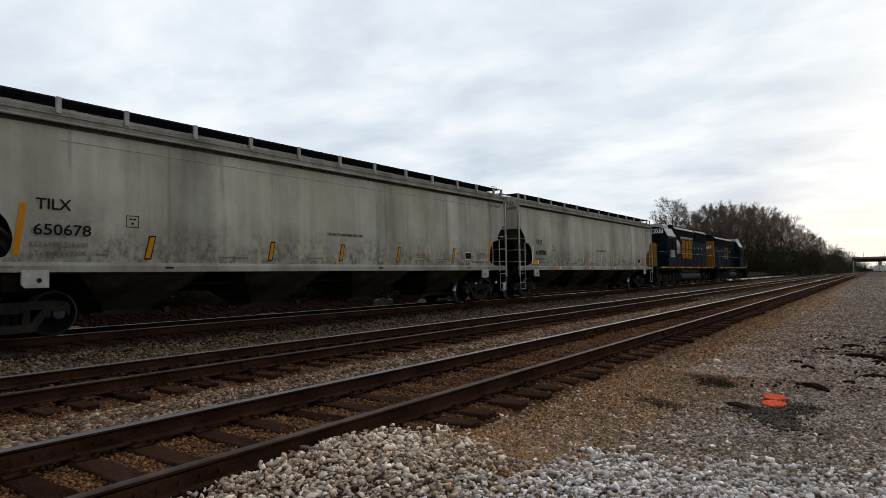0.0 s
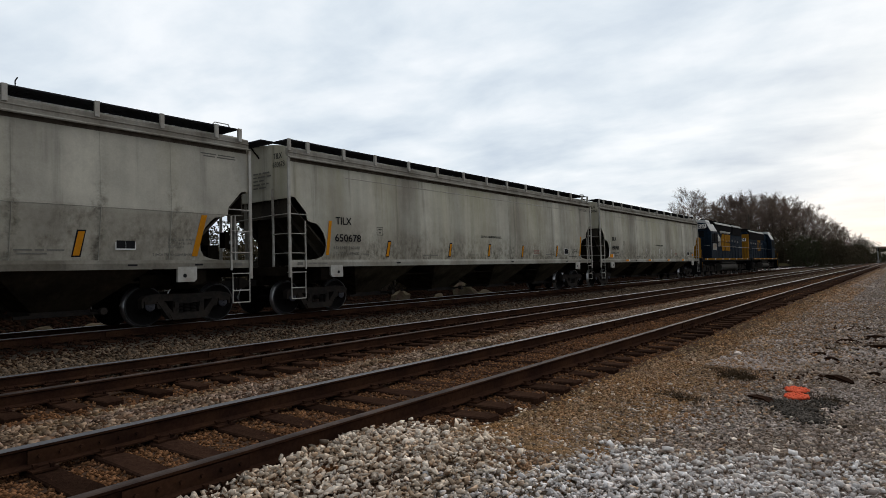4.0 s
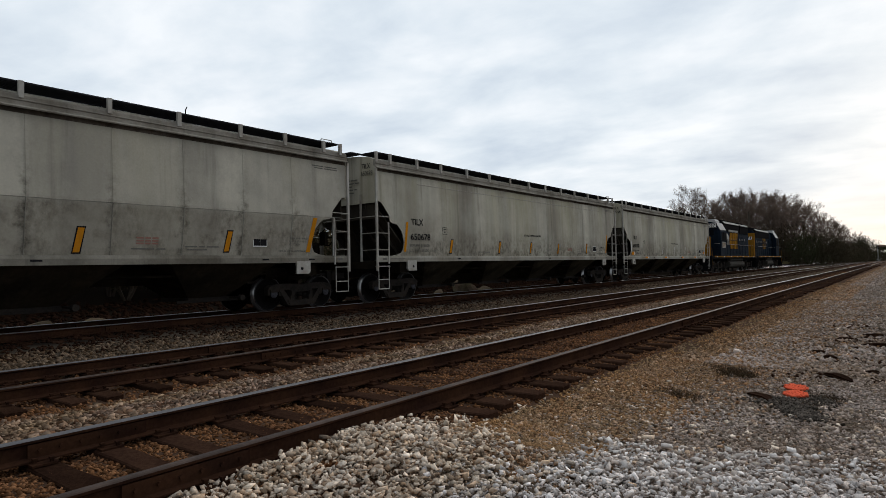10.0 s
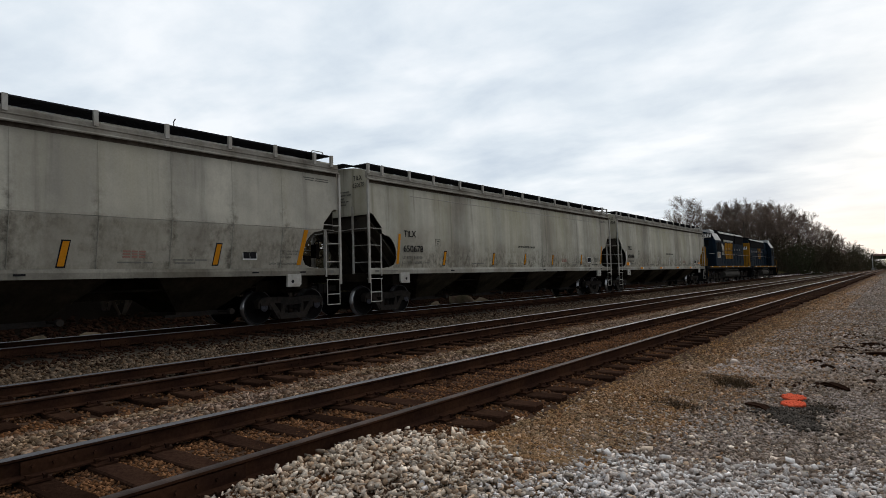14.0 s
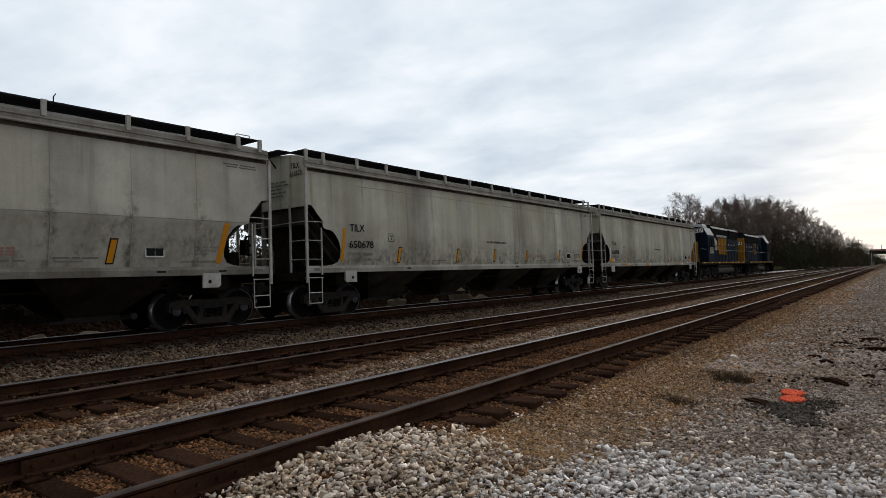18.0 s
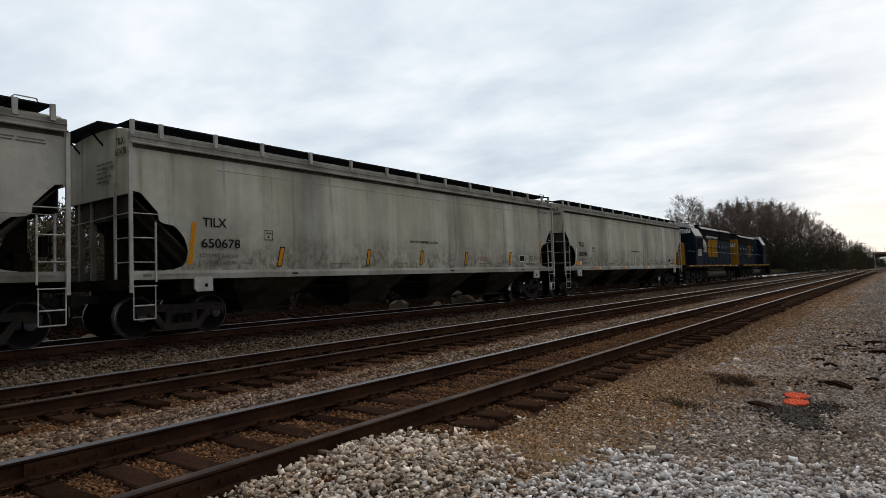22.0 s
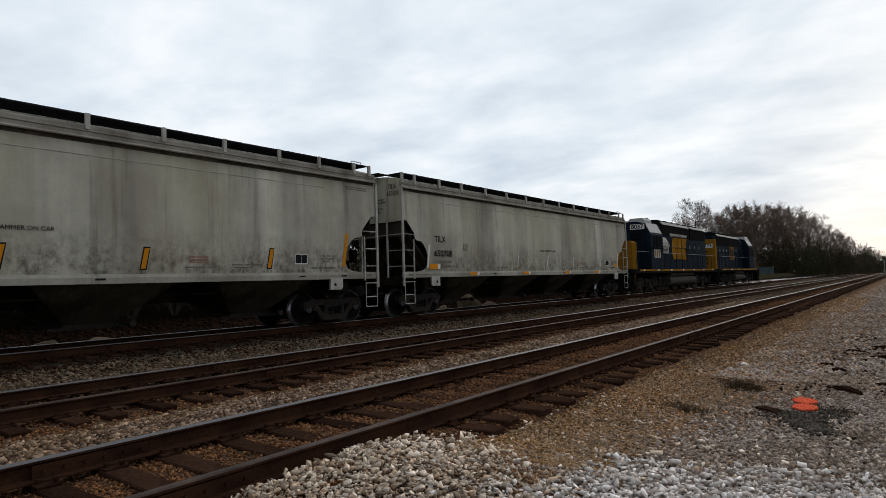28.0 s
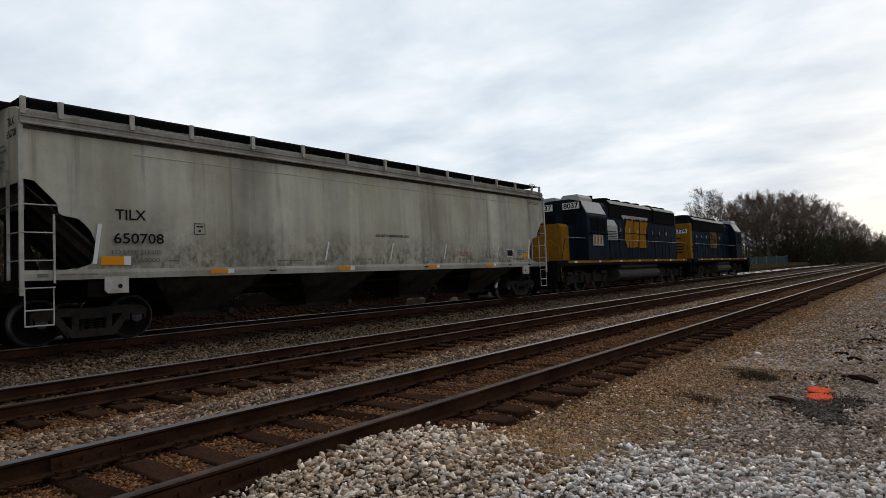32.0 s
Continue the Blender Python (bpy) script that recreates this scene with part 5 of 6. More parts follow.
def locomotive(cy, label, f, half, cab, nose, hood, tank, trucks, axles, hood_w, number, plain):
    """A hood locomotive; f = 1: cab end to the rear. All lengths run from the cab end (negative) to the hood end."""
    loco = thing("diesel_locomotive", (TRACK_X3, cy, RAIL_Z3), label, "locomotive", "locomotives of the train")

    low_parts = ("cab", "roof_edge", "side_window", "window_frame", "number_board_housing", "number_board", "front_window", "cab_emblem", "cab_emblem_mark", "air_conditioner", "nose", "nose_cowl", "handrail", "stair_rail", "end_handrail")

    def add(name, bm, material, lab="", parent=loco, soft=0.0):
        k = 1.04 if name in low_parts else 1.10
        for v in bm.verts:      # deck height 1.49; the hood stands taller than the cab
            z = v.co.z
            v.co.z = 1.49 + (z - 1.56) * k if z > 1.56 else z - 0.07 * min(1.0, max(0.0, (z - 1.0) / 0.5))
        if soft:
            bevel(bm, soft, 2)
        return part(name, flip_y(bm, f), material, parent, lab)

    bm = bmesh.new()
    box(bm, -1.50, 1.50, -half, half, 1.30, 1.56)
    box(bm, -0.9, 0.9, -half, half, 1.0, 1.3)
    add("frame", bm, M_ROOFD, soft=0.02)
    for s in (-1, 1):
        bm = bmesh.new()
        box(bm, min(s * 1.50, s * 1.515), max(s * 1.50, s * 1.515), -half + 1.0, half - 1.0, 1.44, 1.565)
        add("sill_stripe", bm, M_LOCOY, "worn yellow stripe")
        for y in np.arange(-half + 1.6, half - 1.4, 2.7):
            bm = bmesh.new()
            box(bm, min(s * 1.515, s * 1.52), max(s * 1.515, s * 1.52), y, y + 0.28, 1.46, 1.55)
            add("sill_reflector", bm, M_WHITE)
    # hood with doors
    h0, h1 = hood
    top = 4.42 if not plain else 4.24
    bm = bmesh.new()
    w = hood_w / 2
    prism(bm, [(-w, 1.56), (w, 1.56), (w, top - 0.22), (w - 0.16, top), (-w + 0.16, top), (-w, top - 0.22)], h0, h1, "y")
    add("hood", bm, M_NAVY, soft=0.02)
    for s in (-1, 1):
        y = h0 + 0.35
        while y < h1 - 1.0:
            bm = bmesh.new()
            box(bm, min(s * w, s * (w + 0.012)), max(s * w, s * (w + 0.012)), y + 0.02, y + 0.60, 1.75, 3.45)
            box(bm, min(s * w, s * (w + 0.035)), max(s * w, s * (w + 0.035)), y + 0.50, y + 0.53, 2.5, 2.62)
            d = add("hood_door", bm, M_NAVY)
            y += 0.64
    # raised dark roof: radiators, fans, blower hump
    bm = bmesh.new()
    prism(bm, [(-w - 0.05, top - 0.75), (w + 0.05, top - 0.75), (w + 0.12, top + 0.02), (w - 0.1, top + 0.16), (-w + 0.1, top + 0.16), (-w - 0.12, top + 0.02)], h1 - 4.6, h1 - 0.5, "y")
    add("radiator_housing", bm, M_ROOFD, soft=0.02)
    bm = bmesh.new()
    prism(bm, [(-w - 0.03, top - 0.7), (w + 0.03, top - 0.7), (w + 0.06, top), (w - 0.2, top + 0.10), (-w + 0.2, top + 0.10), (-w - 0.06, top)], h0 + 1.6, h1 - 4.8, "y")
    add("dynamic_brake_housing", bm, M_ROOFD, soft=0.02)
    for y in [h1 - 1.25, h1 - 2.55, h1 - 3.85] + list(np.arange(h0 + 2.6, h1 - 5.2, 1.5)):
        bm = bmesh.new()
        rod(bm, (0, y, top + 0.1), (0, y, top + 0.32), 0.60, 20)
        rod(bm, (0, y, top + 0.32), (0, y, top + 0.36), 0.5, 20)
        add("roof_fan", bm, M_ROOFD)
    for s in (-1, 1):      # pale strip painted as the sky's reflection along the hood roof edge
        for a, b, o in ((h0 + 1.7, h1 - 4.9, 0.07), (h1 - 4.55, h1 - 0.55, 0.13)):
            bm = bmesh.new()
            prism(bm, [(s * (w + o), top - 0.02), (s * (w + o + 0.03), top - 0.02), (s * (w - 0.06), top + 0.17), (s * (w - 0.10), top + 0.15)], a, b, "y")
            add("roof_gutter", bm, M_EMBLEM, "pale strip for sky reflected on the roof edge")
        # small pale boxes stand for glints on the hood doors
        for y in np.arange(h0 + 3.1, h1 - 1.2, 1.28):
            bm = bmesh.new()
            box(bm, min(s * (w + 0.012), s * (w + 0.05)), max(s * (w + 0.012), s * (w + 0.05)), y, y + 0.07, 3.02, 3.20)
            add("door_latch", bm, M_SILVER)
        bm = bmesh.new()
        rod(bm, (s * (w + 0.06), h0 + 1.6, 2.98), (s * (w + 0.06), h1 - 1.0, 2.98), 0.02, 6)
        add("hood_grab_rail", bm, M_NAVY)
    bm = bmesh.new()
    rod(bm, (0, h0 + 1.2, top), (0, h0 + 1.2, top + 0.42), 0.22, 14)
    add("exhaust_stack", bm, M_ROOFD)
    bm = bmesh.new()      # pale air-intake box behind the cab
    ww = w + (0.10 if plain else 0.42)
    prism(bm, [(-ww, 2.55), (ww, 2.55), (ww, 3.25), (ww - 0.18, 3.55), (-ww + 0.18, 3.55), (-ww, 3.25)], h0 + 0.02, h0 + 1.75, "y")
    add("intake_box", bm, M_EMBLEM if not plain else M_NAVY, soft=0.03)
    bm = bmesh.new()
    for s in (-1, 1):
        for z in np.arange(2.62, 2.95, 0.08):
            box(bm, min(s * ww, s * (ww + 0.015)), max(s * ww, s * (ww + 0.015)), h0 + 0.15, h0 + 1.6, z, z + 0.03)
    add("intake_louvres", bm, M_ROOFD)
    # cab
    c0, c1 = cab
    bm = bmesh.new()
    prism(bm, [(-1.53, 1.56), (1.53, 1.56), (1.53, 3.72), (1.15, 4.42), (0.6, 4.55), (-0.6, 4.55), (-1.15, 4.42), (-1.53, 3.72)], c0, c1, "y")
    cabo = add("cab", bm, M_NAVY, soft=0.03)
    for s in (-1, 1):
        # pale grey laid on the roof slope for the sky mirrored there
        bm = bmesh.new()
        prism(bm, [(s * 1.50, 3.84), (s * 1.17, 4.45), (s * 1.14, 4.42), (s * 1.47, 3.82)], c0 + 0.04, c1 - 0.04, "y")
        add("roof_edge", bm, M_SILVER, "roof slope painted pale as if sky-lit", cabo)
        bm = bmesh.new()
        for a, b in ((c0 + 0.35, c0 + 1.05), (c0 + 1.2, c1 - 0.25)):
            box(bm, min(s * 1.53, s * 1.545), max(s * 1.53, s * 1.545), a, b, 2.95, 3.60)
        add("side_window", bm, M_GLASS, "", cabo)
        bm = bmesh.new()
        box(bm, min(s * 1.53, s * 1.56), max(s * 1.53, s * 1.56), c0 + 1.09, c0 + 1.17, 2.9, 3.65)
        box(bm, min(s * 1.53, s * 1.62), max(s * 1.53, s * 1.62), c0 + 0.2, c1 - 0.15, 2.84, 2.9)
        add("window_frame", bm, M_ROOFD, "", cabo)
        bm = bmesh.new()      # number board on the cab's face, emblem on its side
        box(bm, min(s * 0.24, s * 1.24), max(s * 0.24, s * 1.24), c0 - 0.12, c0 + 0.02, 4.02, 4.40)
        add("number_board_housing", bm, M_ROOFD, "", cabo, 0.02)
        bm = bmesh.new()
        box(bm, min(s * 0.28, s * 1.20), max(s * 0.28, s * 1.20), c0 - 0.13, c0 - 0.118, 4.05, 4.37)
        add("number_board", bm, M_WHITE, "", cabo)
        bm = bmesh.new()
        box(bm, min(s * 0.22, s * 0.95), max(s * 0.22, s * 0.95), c0 - 0.02, c0 + 0.01, 3.35, 3.85)
        add("front_window", bm, M_GLASS, "", cabo)
        if not plain:
            bm = bmesh.new()
            box(bm, min(s * 1.53, s * 1.536), max(s * 1.53, s * 1.536), c0 + 0.55, c0 + 1.75, 2.28, 2.80)
            add("cab_emblem", bm, M_EMBLEM, "pale worn emblem field")
            bm = bmesh.new()
            for k in range(3):
                prism(bm, [(c0 + 0.66 + k * 0.36, 2.34), (c0 + 0.78 + k * 0.36, 2.34), (c0 + 0.90 + k * 0.36, 2.72), (c0 + 0.72 + k * 0.36, 2.72)], min(s * 1.537, s * 1.543), max(s * 1.537, s * 1.543))
            add("cab_emblem_mark", bm, M_LOCOY, "yellow emblem shape")
    bm = bmesh.new()
    prism(bm, [(0.10, 4.50), (1.12, 4.44), (1.12, 4.62), (1.0, 4.76), (0.22, 4.76), (0.10, 4.66)], c0 + 0.1, c0 + 1.5, "y")
    add("air_conditioner", bm, M_SILVER, "pale rooftop unit", cabo, 0.03)
    if not plain:
        bm = bmesh.new()
        prism(bm, [(-0.15, 4.50), (-1.12, 4.44), (-1.12, 4.60), (-1.0, 4.72), (-0.27, 4.72), (-0.15, 4.64)], c0 + 0.1, c0 + 1.5, "y")
        add("air_conditioner", bm, M_SILVER, "pale rooftop unit", cabo, 0.03)
    # nose
    n0, n1 = nose
    bm = bmesh.new()
    prism(bm, [(-0.82, 1.56), (0.82, 1.56), (0.82, 3.15), (0.7, 3.28), (-0.7, 3.28), (-0.82, 3.15)], n0, n1, "y")
    add("nose", bm, M_NAVY, soft=0.04)
    if not plain:
        bm = bmesh.new()
        prism(bm, [(-0.86, 1.60), (0.86, 1.60), (0.86, 3.17), (0.72, 3.31), (-0.72, 3.31), (-0.86, 3.17)], n0 - 0.03, n0 + 0.75, "y")
        add("nose_cowl", bm, M_LOCOY, "worn yellow nose front", soft=0.04)
    else:
        bm = bmesh.new()
        prism(bm, [(-w - 0.01, 1.6), (w + 0.01, 1.6), (w + 0.01, top - 0.26), (-w - 0.01, top - 0.26)], h1 - 0.5, h1 + 0.03, "y")
        add("hood_end", bm, M_LOCOY, "worn yellow hood end", soft=0.02)
        bm = bmesh.new()
        box(bm, -0.22, 0.74, h1 + 0.03, h1 + 0.07, 3.30, 3.60)
        add("end_number_board", bm, M_WHITE)
        bm = bmesh.new()
        for z in (2.0, 2.2, 2.4, 2.6, 2.95):
            box(bm, -0.7, 0.3, h1 + 0.03, h1 + 0.05, z, z + 0.08)
        add("end_grille", bm, M_ROOFD)
        bm = bmesh.new()
        for s in (-1, 1):
            for a, b, c, d in ((1.5, 0.35, 2.3, 2.42), (1.5, 0.35, 2.05, 2.17), (1.3, 0.9, 2.5, 2.9)):
                box(bm, min(s * (w + 0.012), s * (w + 0.02)), max(s * (w + 0.012), s * (w + 0.02)), h1 - a, h1 - b, c, d)
        add("end_louvres", bm, M_ROOFD)
    # painted mark on the hood side: plain slanting shapes
    for s in (-1, 1):
        xa, xb = (w + 0.036, w + 0.046)
        lo, hi = min(s * xa, s * xb), max(s * xa, s * xb)
        if not plain:
            m0, z0, z1 = h0 + 3.7, 2.22, 3.66
            bm = bmesh.new()      # a broad worn field of three plain slanting shapes
            prism(bm, [(m0, z0 + 0.42), (m0 + 0.32, z0), (m0 + 1.05, z0), (m0 + 1.30, z1), (m0 + 0.38, z1), (m0 + 0.05, z1 - 0.42)], lo, hi)
            prism(bm, [(m0 + 1.15, z0), (m0 + 2.05, z0 + 0.05), (m0 + 2.35, z1), (m0 + 1.42, z1 - 0.04)], lo, hi)
            prism(bm, [(m0 + 2.15, z0), (m0 + 3.45, z0), (m0 + 3.25, (z0 + z1) / 2), (m0 + 3.75, z1), (m0 + 2.47, z1)], lo, hi)
            bmesh.ops.triangulate(bm, faces=[q for q in bm.faces if len(q.verts) > 4])
            add("painted_mark", bm, M_LOCOY, "large worn yellow painted mark")
            bm = bmesh.new()      # pale panel with a torn lower edge
            ya, teeth = h0 + 3.3, []
            for k in range(9):
                teeth += [(ya + k * 0.45, 3.79), (ya + k * 0.45 + 0.22, 3.66 + 0.03 * (k % 3))]
            prism(bm, teeth + [(ya + 4.05, 3.79), (ya + 4.05, 3.90), (ya, 3.90)], min(s * (w + 0.036), s * (w + 0.08)), max(s * (w + 0.036), s * (w + 0.08)))
            bmesh.ops.triangulate(bm, faces=[q for q in bm.faces if len(q.verts) > 4])
            add("intake_filter_panel", bm, M_EMBLEM, "pale slatted filter panel")
        else:
            m0 = (h0 + h1) / 2 - 1.5
            bm = bmesh.new()
            box(bm, lo, hi, m0, m0 + 1.9, 2.35, 3.5)
            mark = add("painted_mark", bm, M_LOCOD, "faded yellow painted mark")
            bm = bmesh.new()
            for ya, yb, za, zb in ((0.25, 0.75, 2.7, 3.2), (1.0, 1.2, 2.5, 3.3), (1.4, 1.7, 2.9, 3.4)):
                box(bm, min(s * (w + 0.046), s * (w + 0.05)), max(s * (w + 0.046), s * (w + 0.05)), m0 + ya, m0 + yb, za, zb)
            add("worn_patch", bm, M_NAVY, "bare patches in the mark", mark)
    # walkway handrails, each stanchion its own part
    stanchions = np.arange(c1 + 0.4, h1 + 0.4, 1.35)
    bm0 = bmesh.new()
    rod(bm0, (0, 0, 1.48), (0, 0, 2.58), 0.017, 6)
    smesh = mesh_of("stanchion", bm0, M_NAVY)
    for s in (-1, 1):
        for y in stanchions:
            share("stanchion", smesh, loco, (s * 1.44, f * y, 0))
        bm = bmesh.new()
        rod(bm, (s * 1.44, c1 + 0.1, 2.62), (s * 1.44, half - 0.6, 2.62), 0.010, 6)
        rod(bm, (s * 1.44, c0 - 0.1, 2.62), (s * 1.44, -half + 0.9, 2.62), 0.010, 6)
        add("handrail", bm, M_SILVER)
        for ya, yb, zb in ((half - 0.6, half - 0.2, 1.2), (-half + 0.9, -half + 0.25, 1.0)):
            bm = bmesh.new()
            rod(bm, (s * 1.44, ya, 2.62), (s * 1.44, yb, zb), 0.016, 6)
            add("stair_rail", bm, M_NAVY)
        bm = bmesh.new()
        rod(bm, (s * 0.95, -half + 0.1, 1.5), (s * 0.95, -half + 0.1, 2.55), 0.018, 6)
        rod(bm, (s * 0.95, -half + 0.1, 2.55), (s * 1.44, -half + 0.25, 2.2), 0.018, 6)
        rod(bm, (s * 1.44, -half + 0.25, 2.2), (s * 1.44, -half + 0.45, 0.6), 0.018, 6)
        add("end_handrail", bm, M_LOCOY)
        for e in (-1, 1):
            bm = bmesh.new()
            for z in (0.35, 0.66, 0.97, 1.26):
                box(bm, min(s * 0.95, s * 1.5), max(s * 0.95, s * 1.5), e * (half - 0.40) - 0.16, e * (half - 0.40) + 0.16, z, z + 0.03)
            box(bm, min(s * 0.93, s * 0.95), max(s * 0.93, s * 0.95), e * (half - 0.40) - 0.2, e * (half - 0.40) + 0.2, 0.35, 1.4)
            add("step_well", bm, M_ROOFD)
    for e in (-1, 1):
        bm = bmesh.new()
        box(bm, -1.5, 1.5, e * half - 0.06, e * half + 0.06, 0.55, 1.56)
        prism(bm, [(-1.4, 0.22), (1.4, 0.22), (1.4, 0.60), (-1.4, 0.60)], min(e * half, e * (half + 0.12)), max(e * half, e * (half + 0.12)), "y")
        add("pilot_plate", bm, M_ROOFD, soft=0.02)
        share("coupler", COUPLER, loco, (0, e * (half + 0.06), 0), 0 if e > 0 else math.pi)
    # tank and air reservoirs
    t0, t1 = tank
    bm = bmesh.new()
    prism(bm, [(math.copysign(abs(math.cos(a_)) ** 0.7, math.cos(a_)) * 1.42, 0.70 + 0.43 * math.copysign(abs(math.sin(a_)) ** 0.8, math.sin(a_))) for a_ in np.linspace(0, 6.2832, 25)[:-1]], t0, t1, "y")
    add("fuel_tank", bm, M_TANK)
    for s in (-1, 1):
        bm = bmesh.new()
        rod(bm, (s * 1.22, t0 + 0.3, 1.16), (s * 1.22, t1 - 0.3, 1.16), 0.15, 14)
        add("air_reservoir", bm, M_TANK)
    for y in trucks:
        loco_truck(loco, f * y, axles)
    return loco


loco_1 = locomotive(64.72, "dark blue six-axle diesel locomotive with yellow nose and pale roof boxes", 1, 9.85, (-6.7, -4.35), (-8.2, -6.7), (-4.35, 8.6), (-2.7, 3.6), (-6.3, 6.3), (-2.07, 0, 2.07), 1.86, "8037", False)
loco_2 = locomotive(83.77, "dark blue four-axle diesel locomotive with yellow hood end, leading the train", -1, 8.6, (-5.85, -3.8), (-7.85, -5.85), (-3.8, 7.3), (-2.1, 1.95), (-5.1, 5.1), (-1.37, 1.37), 1.86, "2774", True)
for x in (0.34, -1.14):
    letters("8037", 0.36, M_BLACK, loco_1, (x, -6.7 - 0.137, 4.13), (radians(90), 0, 0), "board_digits", width=0.80, bold=0.008)
letters("2774", 0.40, M_BLACK, loco_2, (-0.17, -7.38, 3.46), (radians(90), 0, 0), "board_digits", width=0.86, bold=0.008)

# ---------------------------------------------------------------- trees and distance


def bare_tree(name, seed, height, spread_, twig, label, loc, depth=3):
    """Leafless tree: a tapered trunk, forking limbs, a haze of fine twigs."""
    r = random.Random(seed)
    tree = thing(name, loc, label, "tree", "bare trees behind the yard")
    tips = []
    V, F = [], []

    def limb(p, q, r0, r1, n=5):
        d = (q - p)
        u = d.orthogonal().normalized()
        v = d.normalized().cross(u)
        k = len(V)
        for c, rr in ((p, r0), (q, r1)):
            for i in range(n):
                V.append(c + rr * (u * math.cos(6.28318 * i / n) + v * math.sin(6.28318 * i / n)))
        for i in range(n):
            F.append((k + i, k + (i + 1) % n, k + n + (i + 1) % n, k + n + i))

    def grow(p, d, length, rad, level):
        q = p
        steps_ = 3 if level < 2 else 2
        for s in range(steps_):
            d = (d + Vector((r.uniform(-0.2, 0.2), r.uniform(-0.2, 0.2), r.uniform(-0.05, 0.16)))).normalized()
            q2 = q + d * length / steps_
            limb(q, q2, rad * (1 - 0.25 * s), rad * (0.75 - 0.22 * s), 5 if level < 2 else 3)
            q = q2
            if level >= 2:
                tips.append((q, (d + Vector((r.gauss(0, 0.5), r.gauss(0, 0.5), 0.2))).normalized()))
            if level < depth:
                for k in range(2 if s else 1):
                    nd = (d * 0.7 + Vector((r.gauss(0, spread_), r.gauss(0, spread_), r.uniform(0.0, 0.5)))).normalized()
                    grow(q, nd, length * r.uniform(0.42, 0.62), rad * r.uniform(0.35, 0.5), level + 1)
            else:
                tips.append((q, d))
        tips.append((q, d))

    p = Vector((0, 0, -0.1))
    d = Vector((r.uniform(-0.06, 0.06), r.uniform(-0.06, 0.06), 1))
    n_up = 9
    for s in range(n_up):      # leader with limbs all the way up
        q = p + d * height * 0.088
        rad = height * 0.016 * (1 - s / (n_up + 1.5))
        limb(p, q, rad, rad * 0.9, 7)
        d = (d + Vector((r.uniform(-0.10, 0.10), r.uniform(-0.10, 0.10), 0.1))).normalized()
        if s >= 2:
            for k in range(3):
                a = 2.4 * (s * 3 + k) + r.uniform(-0.4, 0.4)
                up = 0.55 + 0.09 * s
                nd = Vector((math.cos(a), math.sin(a), up)).normalized()
                grow(q, nd, height * (0.30 - 0.017 * s) * r.uniform(0.75, 1.15), rad * 0.5, 1)
        p = q
    nv = np.array([v[:] for v in V])
    top = nv[:, 2].max()
    k = height / (top + twig * 0.6)
    me = from_np("trunk", nv * k, np.array(F), M_BARK)
    o = new("trunk", me)
    o.parent = tree
    # twigs: thin three-sided slivers around the ends
    rng = np.random.default_rng(seed)
    T = np.array([t[0][:] for t in tips]) * k
    D = np.array([t[1][:] for t in tips])
    n = 3
    P = np.repeat(T, n, 0) + rng.normal(0, 0.10, (len(T) * n, 3))
    W = np.repeat(D, n, 0) * 0.75 + rng.normal(0, 0.5, (len(P), 3)) + (0, 0, 0.25)
    W /= np.linalg.norm(W, axis=1, keepdims=True)
    Ln = rng.uniform(0.3, 0.85, (len(P), 1)) * twig
    P = P - W * Ln * 0.15
    U = np.cross(W, rng.normal(size=W.shape))
    U /= np.linalg.norm(U, axis=1, keepdims=True)
    X = np.cross(W, U)
    t = 0.0095
    tri = [P + U * t, P - U * t * 0.5 + X * t, P - U * t * 0.5 - X * t, P + W * Ln]
    v = np.stack(tri, 1).reshape(-1, 3)
    b = np.arange(len(P))[:, None, None] * 4
    f = (np.array([(0, 1, 3), (1, 2, 3), (2, 0, 3)])[None] + b).reshape(-1, 3)
    o = new("crown", from_np("crown", v, f, M_TWIG))
    o.parent = tree
    return tree


def leaf_clumps(rng, n, centre, radii, size):
    """Small bent leaf blades filling an uneven lump."""
    d = rng.normal(size=(n, 3))
    d /= np.linalg.norm(d, axis=1, keepdims=True)
    p = d * (rng.uniform(0.25, 1.0, (n, 1)) ** 0.45) * radii + centre
    u = rng.normal(size=(n, 3))
    u /= np.linalg.norm(u, axis=1, keepdims=True)
    w = np.cross(u, rng.normal(size=(n, 3)))
    w /= np.linalg.norm(w, axis=1, keepdims=True)
    s = size * rng.uniform(0.5, 1.3, (n, 1))
    v = np.stack([p - u * s, p + w * s * 0.35, p + u * s, p - w * s * 0.35 + np.cross(u, w) * s * 0.2], 1).reshape(-1, 3)
    f = (np.array([(0, 1, 2, 3)])[None] + np.arange(n)[:, None, None] * 4).reshape(-1, 4)
    return v, f


